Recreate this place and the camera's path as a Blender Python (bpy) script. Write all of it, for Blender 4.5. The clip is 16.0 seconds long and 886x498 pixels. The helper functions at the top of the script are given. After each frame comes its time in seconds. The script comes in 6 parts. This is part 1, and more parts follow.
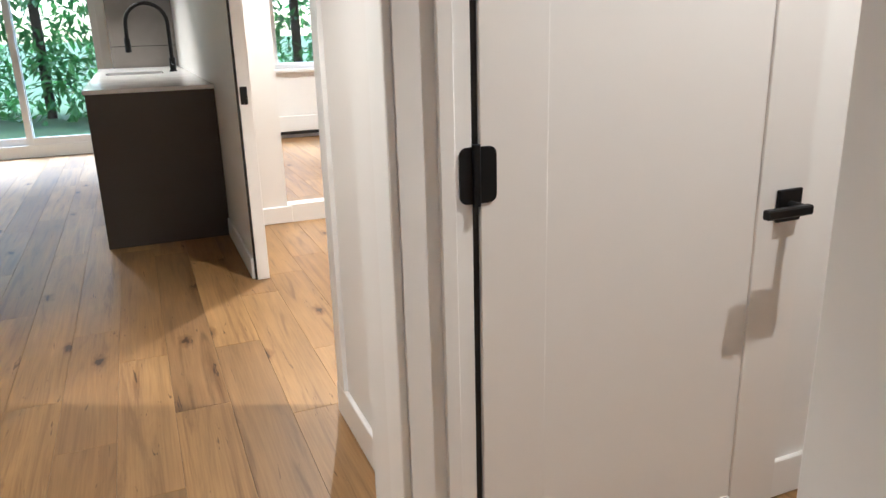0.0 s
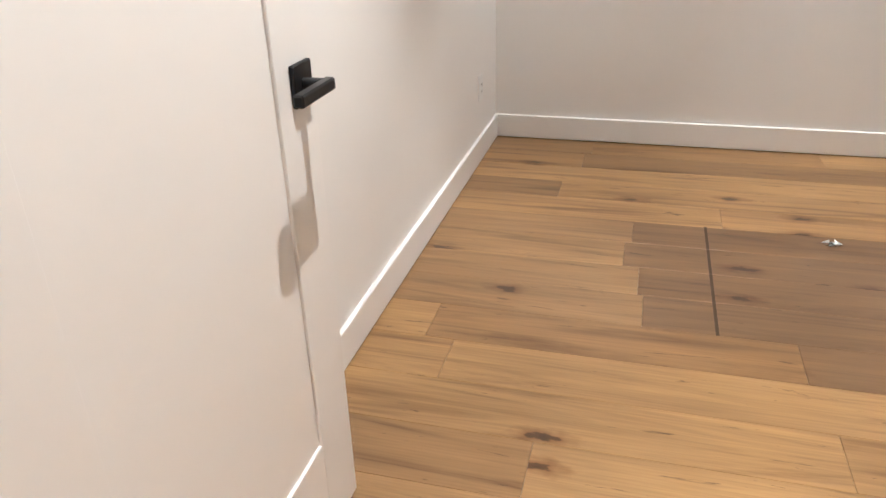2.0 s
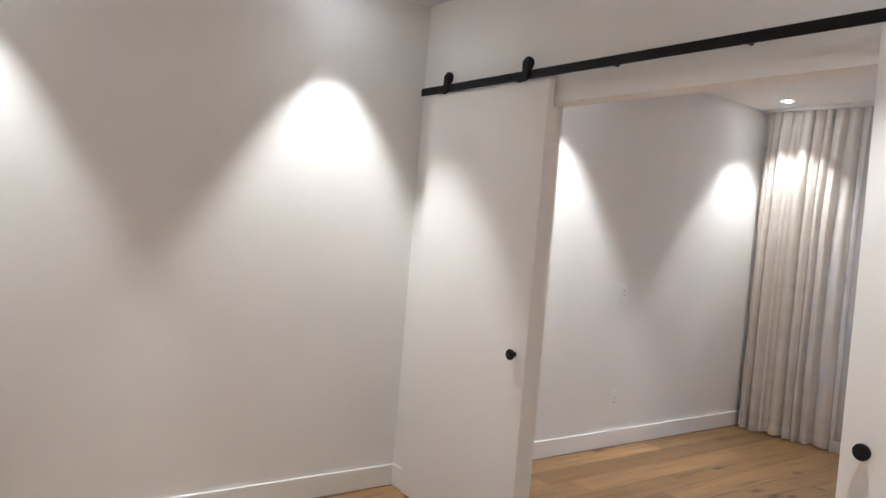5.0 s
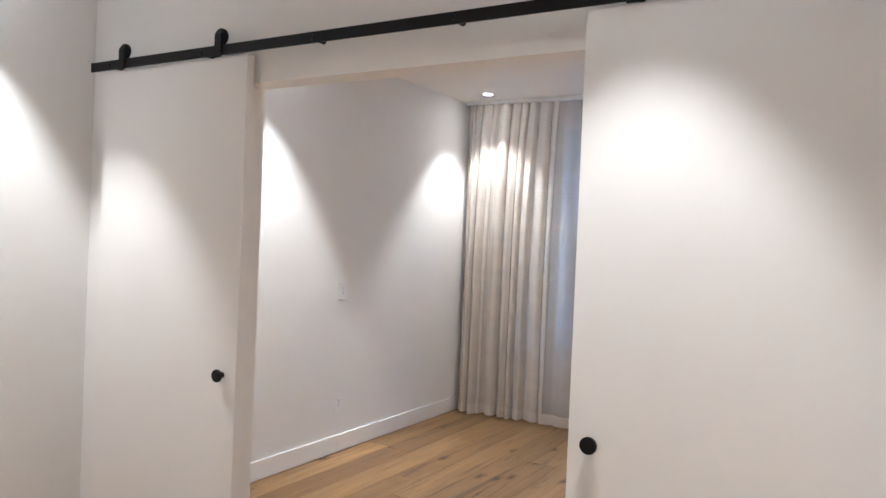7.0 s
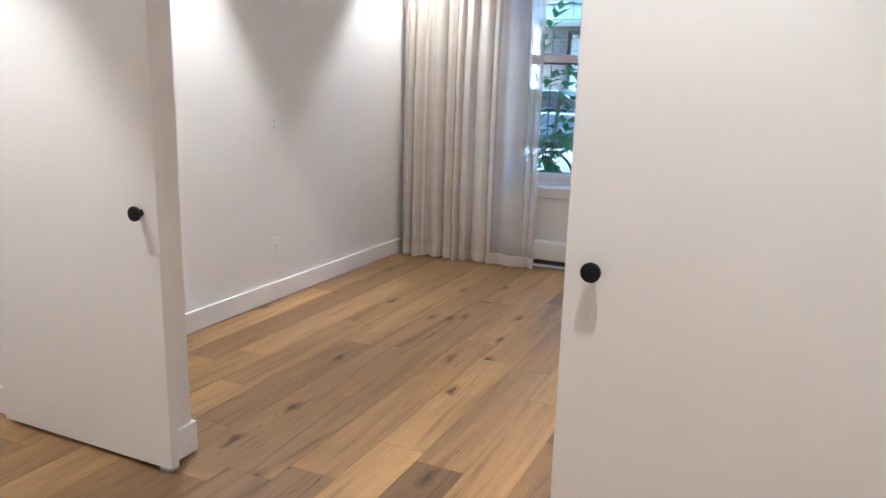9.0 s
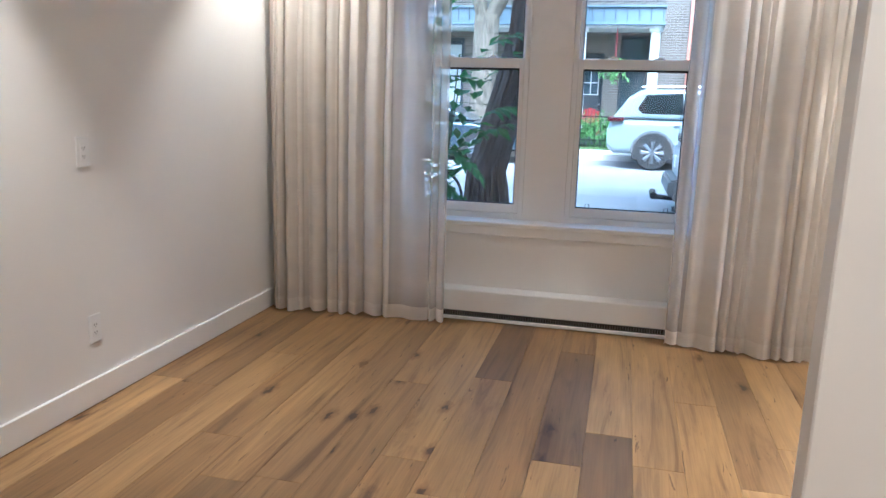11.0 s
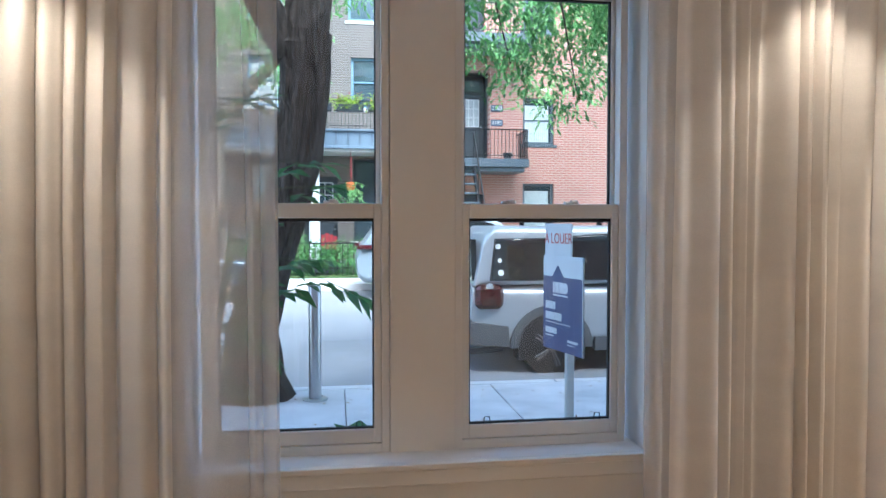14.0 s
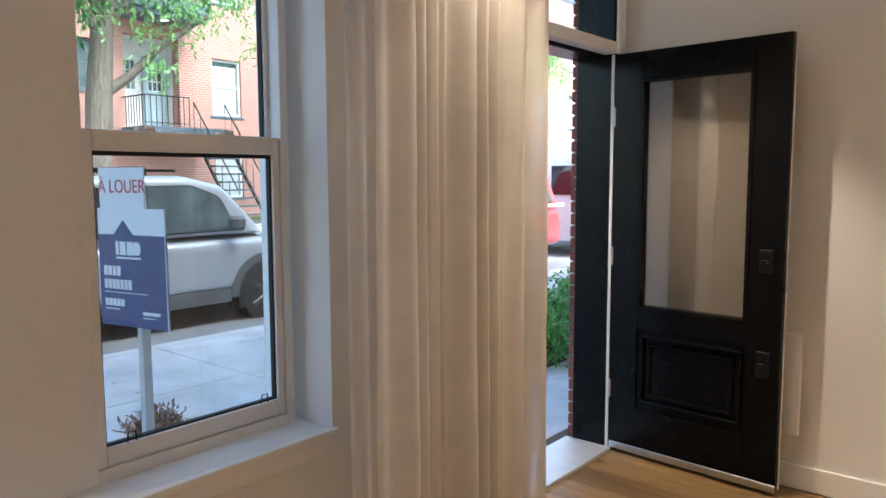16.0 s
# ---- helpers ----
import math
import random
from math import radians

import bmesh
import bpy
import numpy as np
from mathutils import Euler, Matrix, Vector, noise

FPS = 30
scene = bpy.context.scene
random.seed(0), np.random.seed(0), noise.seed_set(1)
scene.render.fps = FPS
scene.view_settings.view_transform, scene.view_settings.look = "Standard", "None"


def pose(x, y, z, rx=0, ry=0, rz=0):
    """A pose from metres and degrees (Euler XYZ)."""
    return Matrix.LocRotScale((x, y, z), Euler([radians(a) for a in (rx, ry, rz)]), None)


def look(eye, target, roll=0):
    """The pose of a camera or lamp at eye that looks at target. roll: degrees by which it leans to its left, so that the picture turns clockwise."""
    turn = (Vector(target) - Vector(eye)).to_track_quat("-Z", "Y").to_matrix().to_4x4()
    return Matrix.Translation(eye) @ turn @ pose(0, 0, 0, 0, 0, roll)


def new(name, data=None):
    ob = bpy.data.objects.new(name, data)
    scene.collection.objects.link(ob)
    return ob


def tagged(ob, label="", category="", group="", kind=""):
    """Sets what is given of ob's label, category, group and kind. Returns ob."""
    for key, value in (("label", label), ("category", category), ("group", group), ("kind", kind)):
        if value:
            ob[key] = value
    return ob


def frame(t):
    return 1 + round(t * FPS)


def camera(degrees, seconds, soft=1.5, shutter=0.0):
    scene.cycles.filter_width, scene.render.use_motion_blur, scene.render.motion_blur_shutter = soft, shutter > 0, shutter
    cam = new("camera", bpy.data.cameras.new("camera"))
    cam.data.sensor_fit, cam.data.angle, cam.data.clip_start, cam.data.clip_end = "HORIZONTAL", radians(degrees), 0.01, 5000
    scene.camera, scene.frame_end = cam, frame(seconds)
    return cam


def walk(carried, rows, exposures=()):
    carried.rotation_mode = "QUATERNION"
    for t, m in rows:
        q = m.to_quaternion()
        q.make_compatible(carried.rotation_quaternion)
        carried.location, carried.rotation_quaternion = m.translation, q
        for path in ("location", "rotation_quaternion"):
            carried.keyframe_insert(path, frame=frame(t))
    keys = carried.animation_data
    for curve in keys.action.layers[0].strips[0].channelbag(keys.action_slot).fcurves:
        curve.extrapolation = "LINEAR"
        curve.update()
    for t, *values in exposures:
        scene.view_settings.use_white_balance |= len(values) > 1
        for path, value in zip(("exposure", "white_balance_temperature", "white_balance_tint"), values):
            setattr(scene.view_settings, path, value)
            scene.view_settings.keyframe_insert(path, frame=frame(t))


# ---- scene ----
cam = camera(62.5, 16.0)
PATH = [
    (0, (3.827, -1.524, 1.288), (3.102, -3.297, 0.711), -1.6),
    (0.5, (3.824, -1.692, 1.233), (2.824, -3.273, 0.524), -2.2),
    (1, (3.754, -1.846, 1.187), (2.462, -3.131, 0.364), -2.3),
    (1.5, (3.692, -1.954, 1.193), (2.15, -2.858, 0.297), -2.1),
    (2, (3.668, -2.079, 1.199), (1.948, -2.57, 0.306), -1.7),
    (2.3, (3.659, -2.155, 1.227), (1.875, -2.395, 0.354), -1.4),
    (2.5, (3.638, -2.195, 1.23), (1.826, -2.269, 0.387), -1.3),
    (3, (3.542, -2.251, 1.246), (1.711, -1.945, 0.503), -0.5),
    (3.5, (3.464, -2.293, 1.296), (1.666, -1.659, 0.692), 0.7),
    (4, (3.422, -2.35, 1.339), (1.681, -1.457, 0.925), 2.3),
    (4.5, (3.375, -2.366, 1.406), (1.704, -1.292, 1.175), 3.7),
    (5, (3.344, -2.325, 1.455), (1.754, -1.113, 1.4), 4.8),
    (7.5, (3.093, -2.024, 1.479), (2.184, -0.245, 1.389), 2.5),
    (8, (3.076, -2.005, 1.399), (2.216, -0.215, 1.158), 2.3),
    (8.1, (3.066, -1.99, 1.39), (2.208, -0.204, 1.114), 2.1),
    (10.4, (2.358, -1.112, 1.299), (1.731, 0.728, 0.832), 1.9),
    (10.5, (2.336, -1.049, 1.3), (1.732, 0.802, 0.844), 1.9),
    (11, (2.19, -0.738, 1.355), (1.727, 1.169, 0.957), 1.6),
    (11.5, (2.05, -0.437, 1.385), (1.717, 1.503, 1.07), 1.1),
    (12, (1.925, -0.152, 1.43), (1.706, 1.82, 1.198), 0.6),
    (12.5, (1.85, 0.14, 1.49), (1.738, 2.131, 1.334), 0.0),
    (13, (1.706, 0.402, 1.519), (1.706, 2.399, 1.411), 0.0),
    (13.5, (1.527, 0.67, 1.549), (1.652, 2.665, 1.47), -0.1),
    (14, (1.365, 0.957, 1.548), (1.658, 2.934, 1.477), 0.0),
    (14.5, (1.188, 1.202, 1.555), (1.718, 3.128, 1.465), 0.2),
    (15, (0.999, 1.415, 1.551), (1.802, 3.243, 1.421), 0.4),
    (15.3, (0.954, 1.555, 1.51), (1.96, 3.277, 1.361), 0.1),
    (15.5, (0.946, 1.657, 1.498), (2.1, 3.283, 1.335), 0.1),
    (15.6, (0.959, 1.695, 1.503), (2.18, 3.269, 1.328), 0.1),
    (16, (0.963, 1.851, 1.49), (2.493, 3.124, 1.294), -0.2),
]
EXPOSURES = [(0, 2.5, 4900, 6), (0.6, 2.75, 4900, 6), (1.5, 3.0, 4850, 6), (2.1, 3.25, 4850, 6), (3, 3.45, 4850, 6), (3.7, 3.4, 4900, 6), (5, 2.95, 4700, 6), (8, 3.15, 4650, 6), (11, 2.95, 4800, 6), (12.5, 2.55, 5100, 7), (14, 2.4, 5350, 8), (15.4, 2.3, 5450, 8), (16, 2.4, 5850, 8)]
walk(cam, [(t, look(e, g, r)) for t, e, g, r in PATH], EXPOSURES)

# ---- light ----
world = bpy.data.worlds.new("world")
scene.world = world
world.use_nodes = True
wn = world.node_tree.nodes
sky = wn.new("ShaderNodeTexSky")
sky.sky_type, sky.sun_disc = "NISHITA", False
sky.sun_elevation, sky.sun_rotation = radians(52), radians(200)
sky.air_density, sky.dust_density = 1.2, 2.0
wn["Background"].inputs["Strength"].default_value = 0.15
world.node_tree.links.new(sky.outputs["Color"], wn["Background"].inputs["Color"])

sun = new("sun", bpy.data.lights.new("sun", "SUN"))
sun.data.energy, sun.data.angle, sun.data.color = 2.1, radians(30), (1.0, 0.97, 0.92)
sun.matrix_basis = look((0, 0, 30), (-0.21 * 30, 0.58 * 30, 30 - 0.79 * 30))

CEIL = 2.67
LAMP_COLOR = (1.0, 0.79, 0.57)
# (3.95, 0.9), (4.0, -2.95), (4.6, -8.6) and (2.2, -9.2) are assumed, added as fill.
LAMPS = [(0.30, -0.57, 18, 66), (0.30, -2.24, 17, 68), (2.57, -0.50, 13.5, 70), (2.57, -2.20, 38, 84),
         (0.36, 3.19, 14, 82), (3.10, 3.17, 8.5, 82), (0.38, 1.00, 23, 76), (3.13, 1.00, 32, 80),
         (3.95, 0.9, 40, 80), (4.0, -2.95, 34, 92), (3.95, 3.16, 25, 84), (4.6, -8.6, 46, 110), (2.5, -6.22, 60, 120), (2.4, -3.44, 60, 120), (2.2, -9.2, 80, 110)]
for lx, ly, watt, beam in LAMPS:
    spot = new("downlight_lamp", bpy.data.lights.new("downlight_lamp", "SPOT"))
    spot.data.energy, spot.data.color = watt, LAMP_COLOR
    spot.data.spot_size, spot.data.spot_blend, spot.data.shadow_soft_size = radians(beam), 0.5, 0.016
    spot.matrix_basis = pose(lx, ly, CEIL - 0.012)


# ---- building blocks ----
def box(bm, x0, x1, y0, y1, z0, z1, bevel=0.0, segments=1):
    v = [bm.verts.new(p) for p in ((x0, y0, z0), (x1, y0, z0), (x1, y1, z0), (x0, y1, z0),
                                   (x0, y0, z1), (x1, y0, z1), (x1, y1, z1), (x0, y1, z1))]
    f = [bm.faces.new([v[i] for i in q]) for q in ((3, 2, 1, 0), (4, 5, 6, 7), (0, 1, 5, 4), (1, 2, 6, 5), (2, 3, 7, 6), (3, 0, 4, 7))]
    if bevel:
        edges = {e for a in f for e in a.edges}
        bmesh.ops.bevel(bm, geom=list(edges), offset=bevel, segments=segments, affect="EDGES", profile=0.6)
    return bm


def boxes(*rows, bevel=0.0):
    bm = bmesh.new()
    for r in rows:
        box(bm, *r, bevel=bevel)
    return bm


def tube(bm, points, radius, sides=12, cap=True):
    """A round tube along points; radius is one number or one for each point."""
    pts = [Vector(p) for p in points]
    rad = radius if isinstance(radius, (list, tuple)) else [radius] * len(pts)
    rings, up = [], None
    for i, p in enumerate(pts):
        d = (pts[min(i + 1, len(pts) - 1)] - pts[max(i - 1, 0)]).normalized()
        a = (up - d * up.dot(d)) if up else d.orthogonal()
        if a.length < 1e-5:
            a = d.orthogonal()
        a.normalize()
        up = a
        b = d.cross(a)
        rings.append([bm.verts.new(p + (a * math.cos(k * math.tau / sides) + b * math.sin(k * math.tau / sides)) * rad[i]) for k in range(sides)])
    for r, s in zip(rings, rings[1:]):
        for k in range(sides):
            bm.faces.new((r[k], r[(k + 1) % sides], s[(k + 1) % sides], s[k]))
    if cap:
        bm.faces.new(rings[0][::-1])
        bm.faces.new(rings[-1])
    return bm


def lathe(bm, centre, axis, profile, sides=24):
    """A turned shape: profile rows of (along the axis, radius)."""
    c, d = Vector(centre), Vector(axis).normalized()
    return tube_rings(bm, [(c + d * h, r) for h, r in profile], d, sides)


def tube_rings(bm, rows, d, sides):
    a = d.orthogonal().normalized()
    b = d.cross(a)
    rings = [[bm.verts.new(p + (a * math.cos(k * math.tau / sides) + b * math.sin(k * math.tau / sides)) * r) for k in range(sides)] for p, r in rows]
    for r, s in zip(rings, rings[1:]):
        for k in range(sides):
            bm.faces.new((r[k], r[(k + 1) % sides], s[(k + 1) % sides], s[k]))
    bm.faces.new(rings[0][::-1])
    bm.faces.new(rings[-1])
    return bm


def prism(bm, outline, axis, lo, hi, bevel=0.0):
    """A flat outline of (u, v) pushed along an axis: x takes (y, z), y takes (x, z), z takes (x, y)."""
    def at(u, v, w):
        return {"x": (w, u, v), "y": (u, w, v), "z": (u, v, w)}[axis]
    a = [bm.verts.new(at(u, v, lo)) for u, v in outline]
    b = [bm.verts.new(at(u, v, hi)) for u, v in outline]
    n = len(a)
    faces = [bm.faces.new(a[::-1]), bm.faces.new(b)]
    faces += [bm.faces.new((a[i], a[(i + 1) % n], b[(i + 1) % n], b[i])) for i in range(n)]
    bmesh.ops.recalc_face_normals(bm, faces=faces)
    if bevel:
        bmesh.ops.bevel(bm, geom=list({e for f in faces for e in f.edges}), offset=bevel, segments=2, affect="EDGES")
    return bm


def mesh_of(name, bm, material, smooth=False):
    me = bpy.data.meshes.new(name)
    bmesh.ops.recalc_face_normals(bm, faces=bm.faces[:])
    bm.to_mesh(me)
    bm.free()
    me.materials.append(material)
    if smooth:
        me.shade_smooth()
        me.set_sharp_from_angle(angle=radians(35))
    return me


def part(name, bm, material, parent=None, label="", smooth=False):
    ob = new(name, mesh_of(name, bm, material, smooth))
    if parent:
        ob.parent = parent
        base = parent.matrix_basis
        if parent.parent:
            base = parent.parent.matrix_basis @ parent.matrix_parent_inverse @ base
        ob.matrix_parent_inverse = base.inverted()
    if label:
        ob["label"] = label
    return ob


def thing(name, at, label, category, group="", kind=""):
    ob = new(name)
    ob.empty_display_size = 0.05
    ob.matrix_basis = pose(*at)
    return tagged(ob, label, category, group, kind)


def setting(name, bm, material, label, category, smooth=False):
    return tagged(part(name, bm, material, smooth=smooth), label, category, kind="structure")


# ---- materials ----
def nodes(name):
    m = bpy.data.materials.new(name)
    m.use_nodes = True
    t = m.node_tree
    return m, t, t.nodes["Principled BSDF"]


def node(t, kind, **values):
    n = t.nodes.new("ShaderNode" + kind)
    for k, v in values.items():
        n.inputs[k.replace("_", " ")].default_value = v
    return n


def ramp(t, fac, stops):
    n = t.nodes.new("ShaderNodeValToRGB")
    e = n.color_ramp.elements
    while len(e) < len(stops):
        e.new(0.5)
    for k, (p, c) in zip(e, stops):
        k.position, k.color = p, (*c, 1) if len(c) == 3 else c
    t.links.new(fac, n.inputs["Fac"])
    return n.outputs["Color"]


def blend(t, kind, fac, a, b):
    n = t.nodes.new("ShaderNodeMix")
    n.data_type, n.blend_type = "RGBA", kind
    for socket, v in ((n.inputs["Factor"], fac), (n.inputs[6], a), (n.inputs[7], b)):
        if isinstance(v, bpy.types.NodeSocket):
            t.links.new(v, socket)
        else:
            socket.default_value = (*v, 1) if isinstance(v, tuple) else v
    return n.outputs[2]


def place(t, scale=(1, 1, 1), shift=None):
    g = t.nodes.new("ShaderNodeTexCoord")
    m = t.nodes.new("ShaderNodeMapping")
    m.inputs["Scale"].default_value = scale
    t.links.new(g.outputs["Object"], m.inputs["Vector"])
    if shift:
        t.links.new(shift, m.inputs["Location"])
    return m.outputs["Vector"]


def noise_of(t, vector, scale, detail=4.0, rough=0.55, distort=0.0):
    n = node(t, "TexNoise", Scale=scale, Detail=detail, Roughness=rough, Distortion=distort)
    t.links.new(vector, n.inputs["Vector"])
    return n.outputs["Fac"]


def bump(t, p, height, strength, distance=0.002):
    b = node(t, "Bump", Strength=strength, Distance=distance)
    t.links.new(height, b.inputs["Height"])
    t.links.new(b.outputs["Normal"], p.inputs["Normal"])


def plain(name, color, rough=0.5, metal=0.0, vary=0.08, scale=6.0, relief=0.1, grain=180.0, coat=0.0, spec=0.5, wear=0.07):
    """A surface of one colour with cloudy wear at a large scale and a fine grain."""
    m, t, p = nodes(name)
    v = place(t)
    big, fine = noise_of(t, v, scale), noise_of(t, v, grain, 2.0)
    dark = tuple(c * (1 - vary) for c in color)
    light = tuple(min(1, c * (1 + vary * 0.6)) for c in color)
    t.links.new(ramp(t, big, [(0.3, dark), (0.7, light)]), p.inputs["Base Color"])
    r = t.nodes.new("ShaderNodeMapRange")
    r.inputs["To Min"].default_value, r.inputs["To Max"].default_value = max(0.02, rough - wear), min(1, rough + wear)
    t.links.new(big, r.inputs["Value"])
    t.links.new(r.outputs["Result"], p.inputs["Roughness"])
    p.inputs["Metallic"].default_value = metal
    p.inputs["Specular IOR Level"].default_value = spec
    p.inputs["Coat Weight"].default_value = coat
    if relief:
        bump(t, p, fine, relief, 0.001)
    return m


def glass_like(name, color=(0.95, 0.98, 0.97), rough=0.0, mirror=0.08):
    m, t, p = nodes(name)
    t.nodes.remove(p)
    clear = t.nodes.new("ShaderNodeBsdfTransparent")
    clear.inputs["Color"].default_value = (*color, 1)
    gloss = node(t, "BsdfGlossy", Roughness=rough)
    edge = node(t, "LayerWeight", Blend=0.25)
    share = t.nodes.new("ShaderNodeMapRange")
    share.inputs["To Min"].default_value, share.inputs["To Max"].default_value = mirror * 0.4, mirror * 3
    t.links.new(edge.outputs["Facing"], share.inputs["Value"])
    mix = t.nodes.new("ShaderNodeMixShader")
    t.links.new(share.outputs["Result"], mix.inputs[0])
    t.links.new(clear.outputs[0], mix.inputs[1])
    t.links.new(gloss.outputs[0], mix.inputs[2])
    t.links.new(mix.outputs[0], t.nodes["Material Output"].inputs["Surface"])
    return m


def oak(name, tones):
    """Oiled oak boards with long grain, dark knots and a tone for each board."""
    m, t, p = nodes(name)
    info = t.nodes.new("ShaderNodeObjectInfo")
    off = t.nodes.new("ShaderNodeVectorMath")
    off.operation = "SCALE"
    off.inputs[0].default_value = (37.0, 91.0, 13.0)
    t.links.new(info.outputs["Random"], off.inputs["Scale"])
    shift = off.outputs["Vector"]
    long = place(t, (13, 0.8, 4), shift)
    fine = place(t, (170, 3.0, 10), shift)
    wide = place(t, (5, 1.3, 2), shift)
    knot = place(t, (6.4, 2.6, 1), shift)
    tones = [(c[0] * 0.98, c[1] * 1.07, c[2] * 1.24) for c in tones]
    base = ramp(t, info.outputs["Random"], [(i / (len(tones) - 1), c) for i, c in enumerate(tones)])
    g1 = noise_of(t, long, 1.0, 6.0, 0.62, 1.6)
    g2 = noise_of(t, fine, 1.0, 3.0)
    g3 = noise_of(t, wide, 1.0, 3.0)
    col = blend(t, "MULTIPLY", 1.0, base, ramp(t, g1, [(0.28, (0.44, 0.34, 0.25)), (0.46, (0.88, 0.84, 0.77)), (0.72, (1.18, 1.13, 1.04))]))
    col = blend(t, "MULTIPLY", 0.4, col, ramp(t, g2, [(0.3, (0.66, 0.60, 0.52)), (0.6, (1.05, 1.05, 1.05))]))
    col = blend(t, "MULTIPLY", 0.6, col, ramp(t, g3, [(0.32, (0.66, 0.62, 0.57)), (0.62, (1.08, 1.05, 1.0))]))
    vor = node(t, "TexVoronoi", Scale=1.0, Randomness=1.0)
    vor.voronoi_dimensions = "2D"
    wob = t.nodes.new("ShaderNodeVectorMath")
    wob.operation = "ADD"
    nz = node(t, "TexNoise", Scale=7.0, Detail=3.0)
    t.links.new(knot, nz.inputs["Vector"])
    sc = t.nodes.new("ShaderNodeVectorMath")
    sc.operation = "SCALE"
    sc.inputs["Scale"].default_value = 0.30
    t.links.new(nz.outputs["Color"], sc.inputs[0])
    t.links.new(knot, wob.inputs[0])
    t.links.new(sc.outputs[0], wob.inputs[1])
    t.links.new(wob.outputs[0], vor.inputs["Vector"])
    spot = ramp(t, vor.outputs["Distance"], [(0.0, (0.0, 0.0, 0.0)), (0.075, (0.08, 0.08, 0.08)), (0.10, (0.55, 0.55, 0.55)), (0.24, (1, 1, 1))])
    some = ramp(t, vor.outputs["Color"], [(0.24, (0, 0, 0)), (0.26, (1, 1, 1))])
    keep = blend(t, "LIGHTEN", 1.0, spot, some)
    col = blend(t, "MULTIPLY", 1.0, col, ramp(t, keep, [(0.0, (0.13, 0.085, 0.055)), (0.5, (0.56, 0.45, 0.36)), (1.0, (1, 1, 1))]))
    streak = noise_of(t, place(t, (44, 4.2, 4), shift), 1.0, 4.0, 0.6, 1.4)
    crack = ramp(t, streak, [(0.305, (0.16, 0.10, 0.06)), (0.335, (1, 1, 1))])
    col = blend(t, "MULTIPLY", 0.8, col, crack)
    t.links.new(col, p.inputs["Base Color"])
    p.inputs["Specular IOR Level"].default_value = 0.5
    r = t.nodes.new("ShaderNodeMapRange")
    r.inputs["To Min"].default_value, r.inputs["To Max"].default_value = 0.34, 0.52
    t.links.new(g1, r.inputs["Value"])
    t.links.new(r.outputs["Result"], p.inputs["Roughness"])
    bump(t, p, g2, 0.12, 0.001)
    return m


def brickish(name, a, b, mortar, width=0.21, height=0.068, rough=0.85):
    """Brickwork seen from afar; courses run level on walls that face along y."""
    m, t, p = nodes(name)
    g = t.nodes.new("ShaderNodeTexCoord")
    mp = t.nodes.new("ShaderNodeMapping")
    mp.inputs["Rotation"].default_value = (radians(90), 0, 0)
    t.links.new(g.outputs["Object"], mp.inputs["Vector"])
    br = node(t, "TexBrick", Scale=1.0, Mortar_Size=0.013, Brick_Width=width, Row_Height=height, Bias=-0.1)
    for k, c in (("Color1", a), ("Color2", b), ("Mortar", mortar)):
        br.inputs[k].default_value = (*c, 1)
    t.links.new(mp.outputs["Vector"], br.inputs["Vector"])
    big = noise_of(t, place(t), 0.6)
    col = blend(t, "MULTIPLY", 0.7, br.outputs["Color"], ramp(t, big, [(0.3, (0.75, 0.75, 0.75)), (0.7, (1.1, 1.08, 1.05))]))
    t.links.new(col, p.inputs["Base Color"])
    p.inputs["Roughness"].default_value = rough
    return m


def cloth(name, color, sheer, glow=0.45):
    """Thin woven voile: lets light through, and a little of the view."""
    m, t, p = nodes(name)
    v = place(t, (420, 420, 420))
    weave = noise_of(t, v, 1.0, 1.0)
    cloud = noise_of(t, place(t, (3, 3, 9)), 1.0, 3.0)
    col = ramp(t, cloud, [(0.25, tuple(c * 0.90 for c in color)), (0.75, color)])
    dif = t.nodes.new("ShaderNodeBsdfDiffuse")
    tra = t.nodes.new("ShaderNodeBsdfTranslucent")
    t.links.new(col, dif.inputs["Color"])
    t.links.new(col, tra.inputs["Color"])
    t.nodes.remove(p)
    m1 = node(t, "MixShader", Fac=glow)
    t.links.new(dif.outputs[0], m1.inputs[1])
    t.links.new(tra.outputs[0], m1.inputs[2])
    clear = t.nodes.new("ShaderNodeBsdfTransparent")
    m2 = t.nodes.new("ShaderNodeMixShader")
    t.links.new(ramp(t, weave, [(0.3, (sheer - 0.06,) * 3), (0.7, (sheer + 0.06,) * 3)]), m2.inputs[0])
    t.links.new(m1.outputs[0], m2.inputs[1])
    t.links.new(clear.outputs[0], m2.inputs[2])
    t.links.new(m2.outputs[0], t.nodes["Material Output"].inputs["Surface"])
    return m


def bark(name, dark, light):
    """Furrowed bark: long upright plates with deep cracks between them."""
    m, t, p = nodes(name)
    plates = noise_of(t, place(t, (24, 24, 5)), 1.0, 5.0, 0.65, 1.2)
    fine = noise_of(t, place(t, (90, 90, 22)), 1.0, 3.0)
    col = ramp(t, plates, [(0.36, tuple(c * 0.25 for c in dark)), (0.47, dark), (0.66, light)])
    col = blend(t, "MULTIPLY", 0.6, col, ramp(t, fine, [(0.3, (0.6, 0.58, 0.55)), (0.7, (1.15, 1.12, 1.1))]))
    t.links.new(col, p.inputs["Base Color"])
    p.inputs["Roughness"].default_value = 0.95
    p.inputs["Specular IOR Level"].default_value = 0.15
    bump(t, p, plates, 1.0, 0.03)
    return m


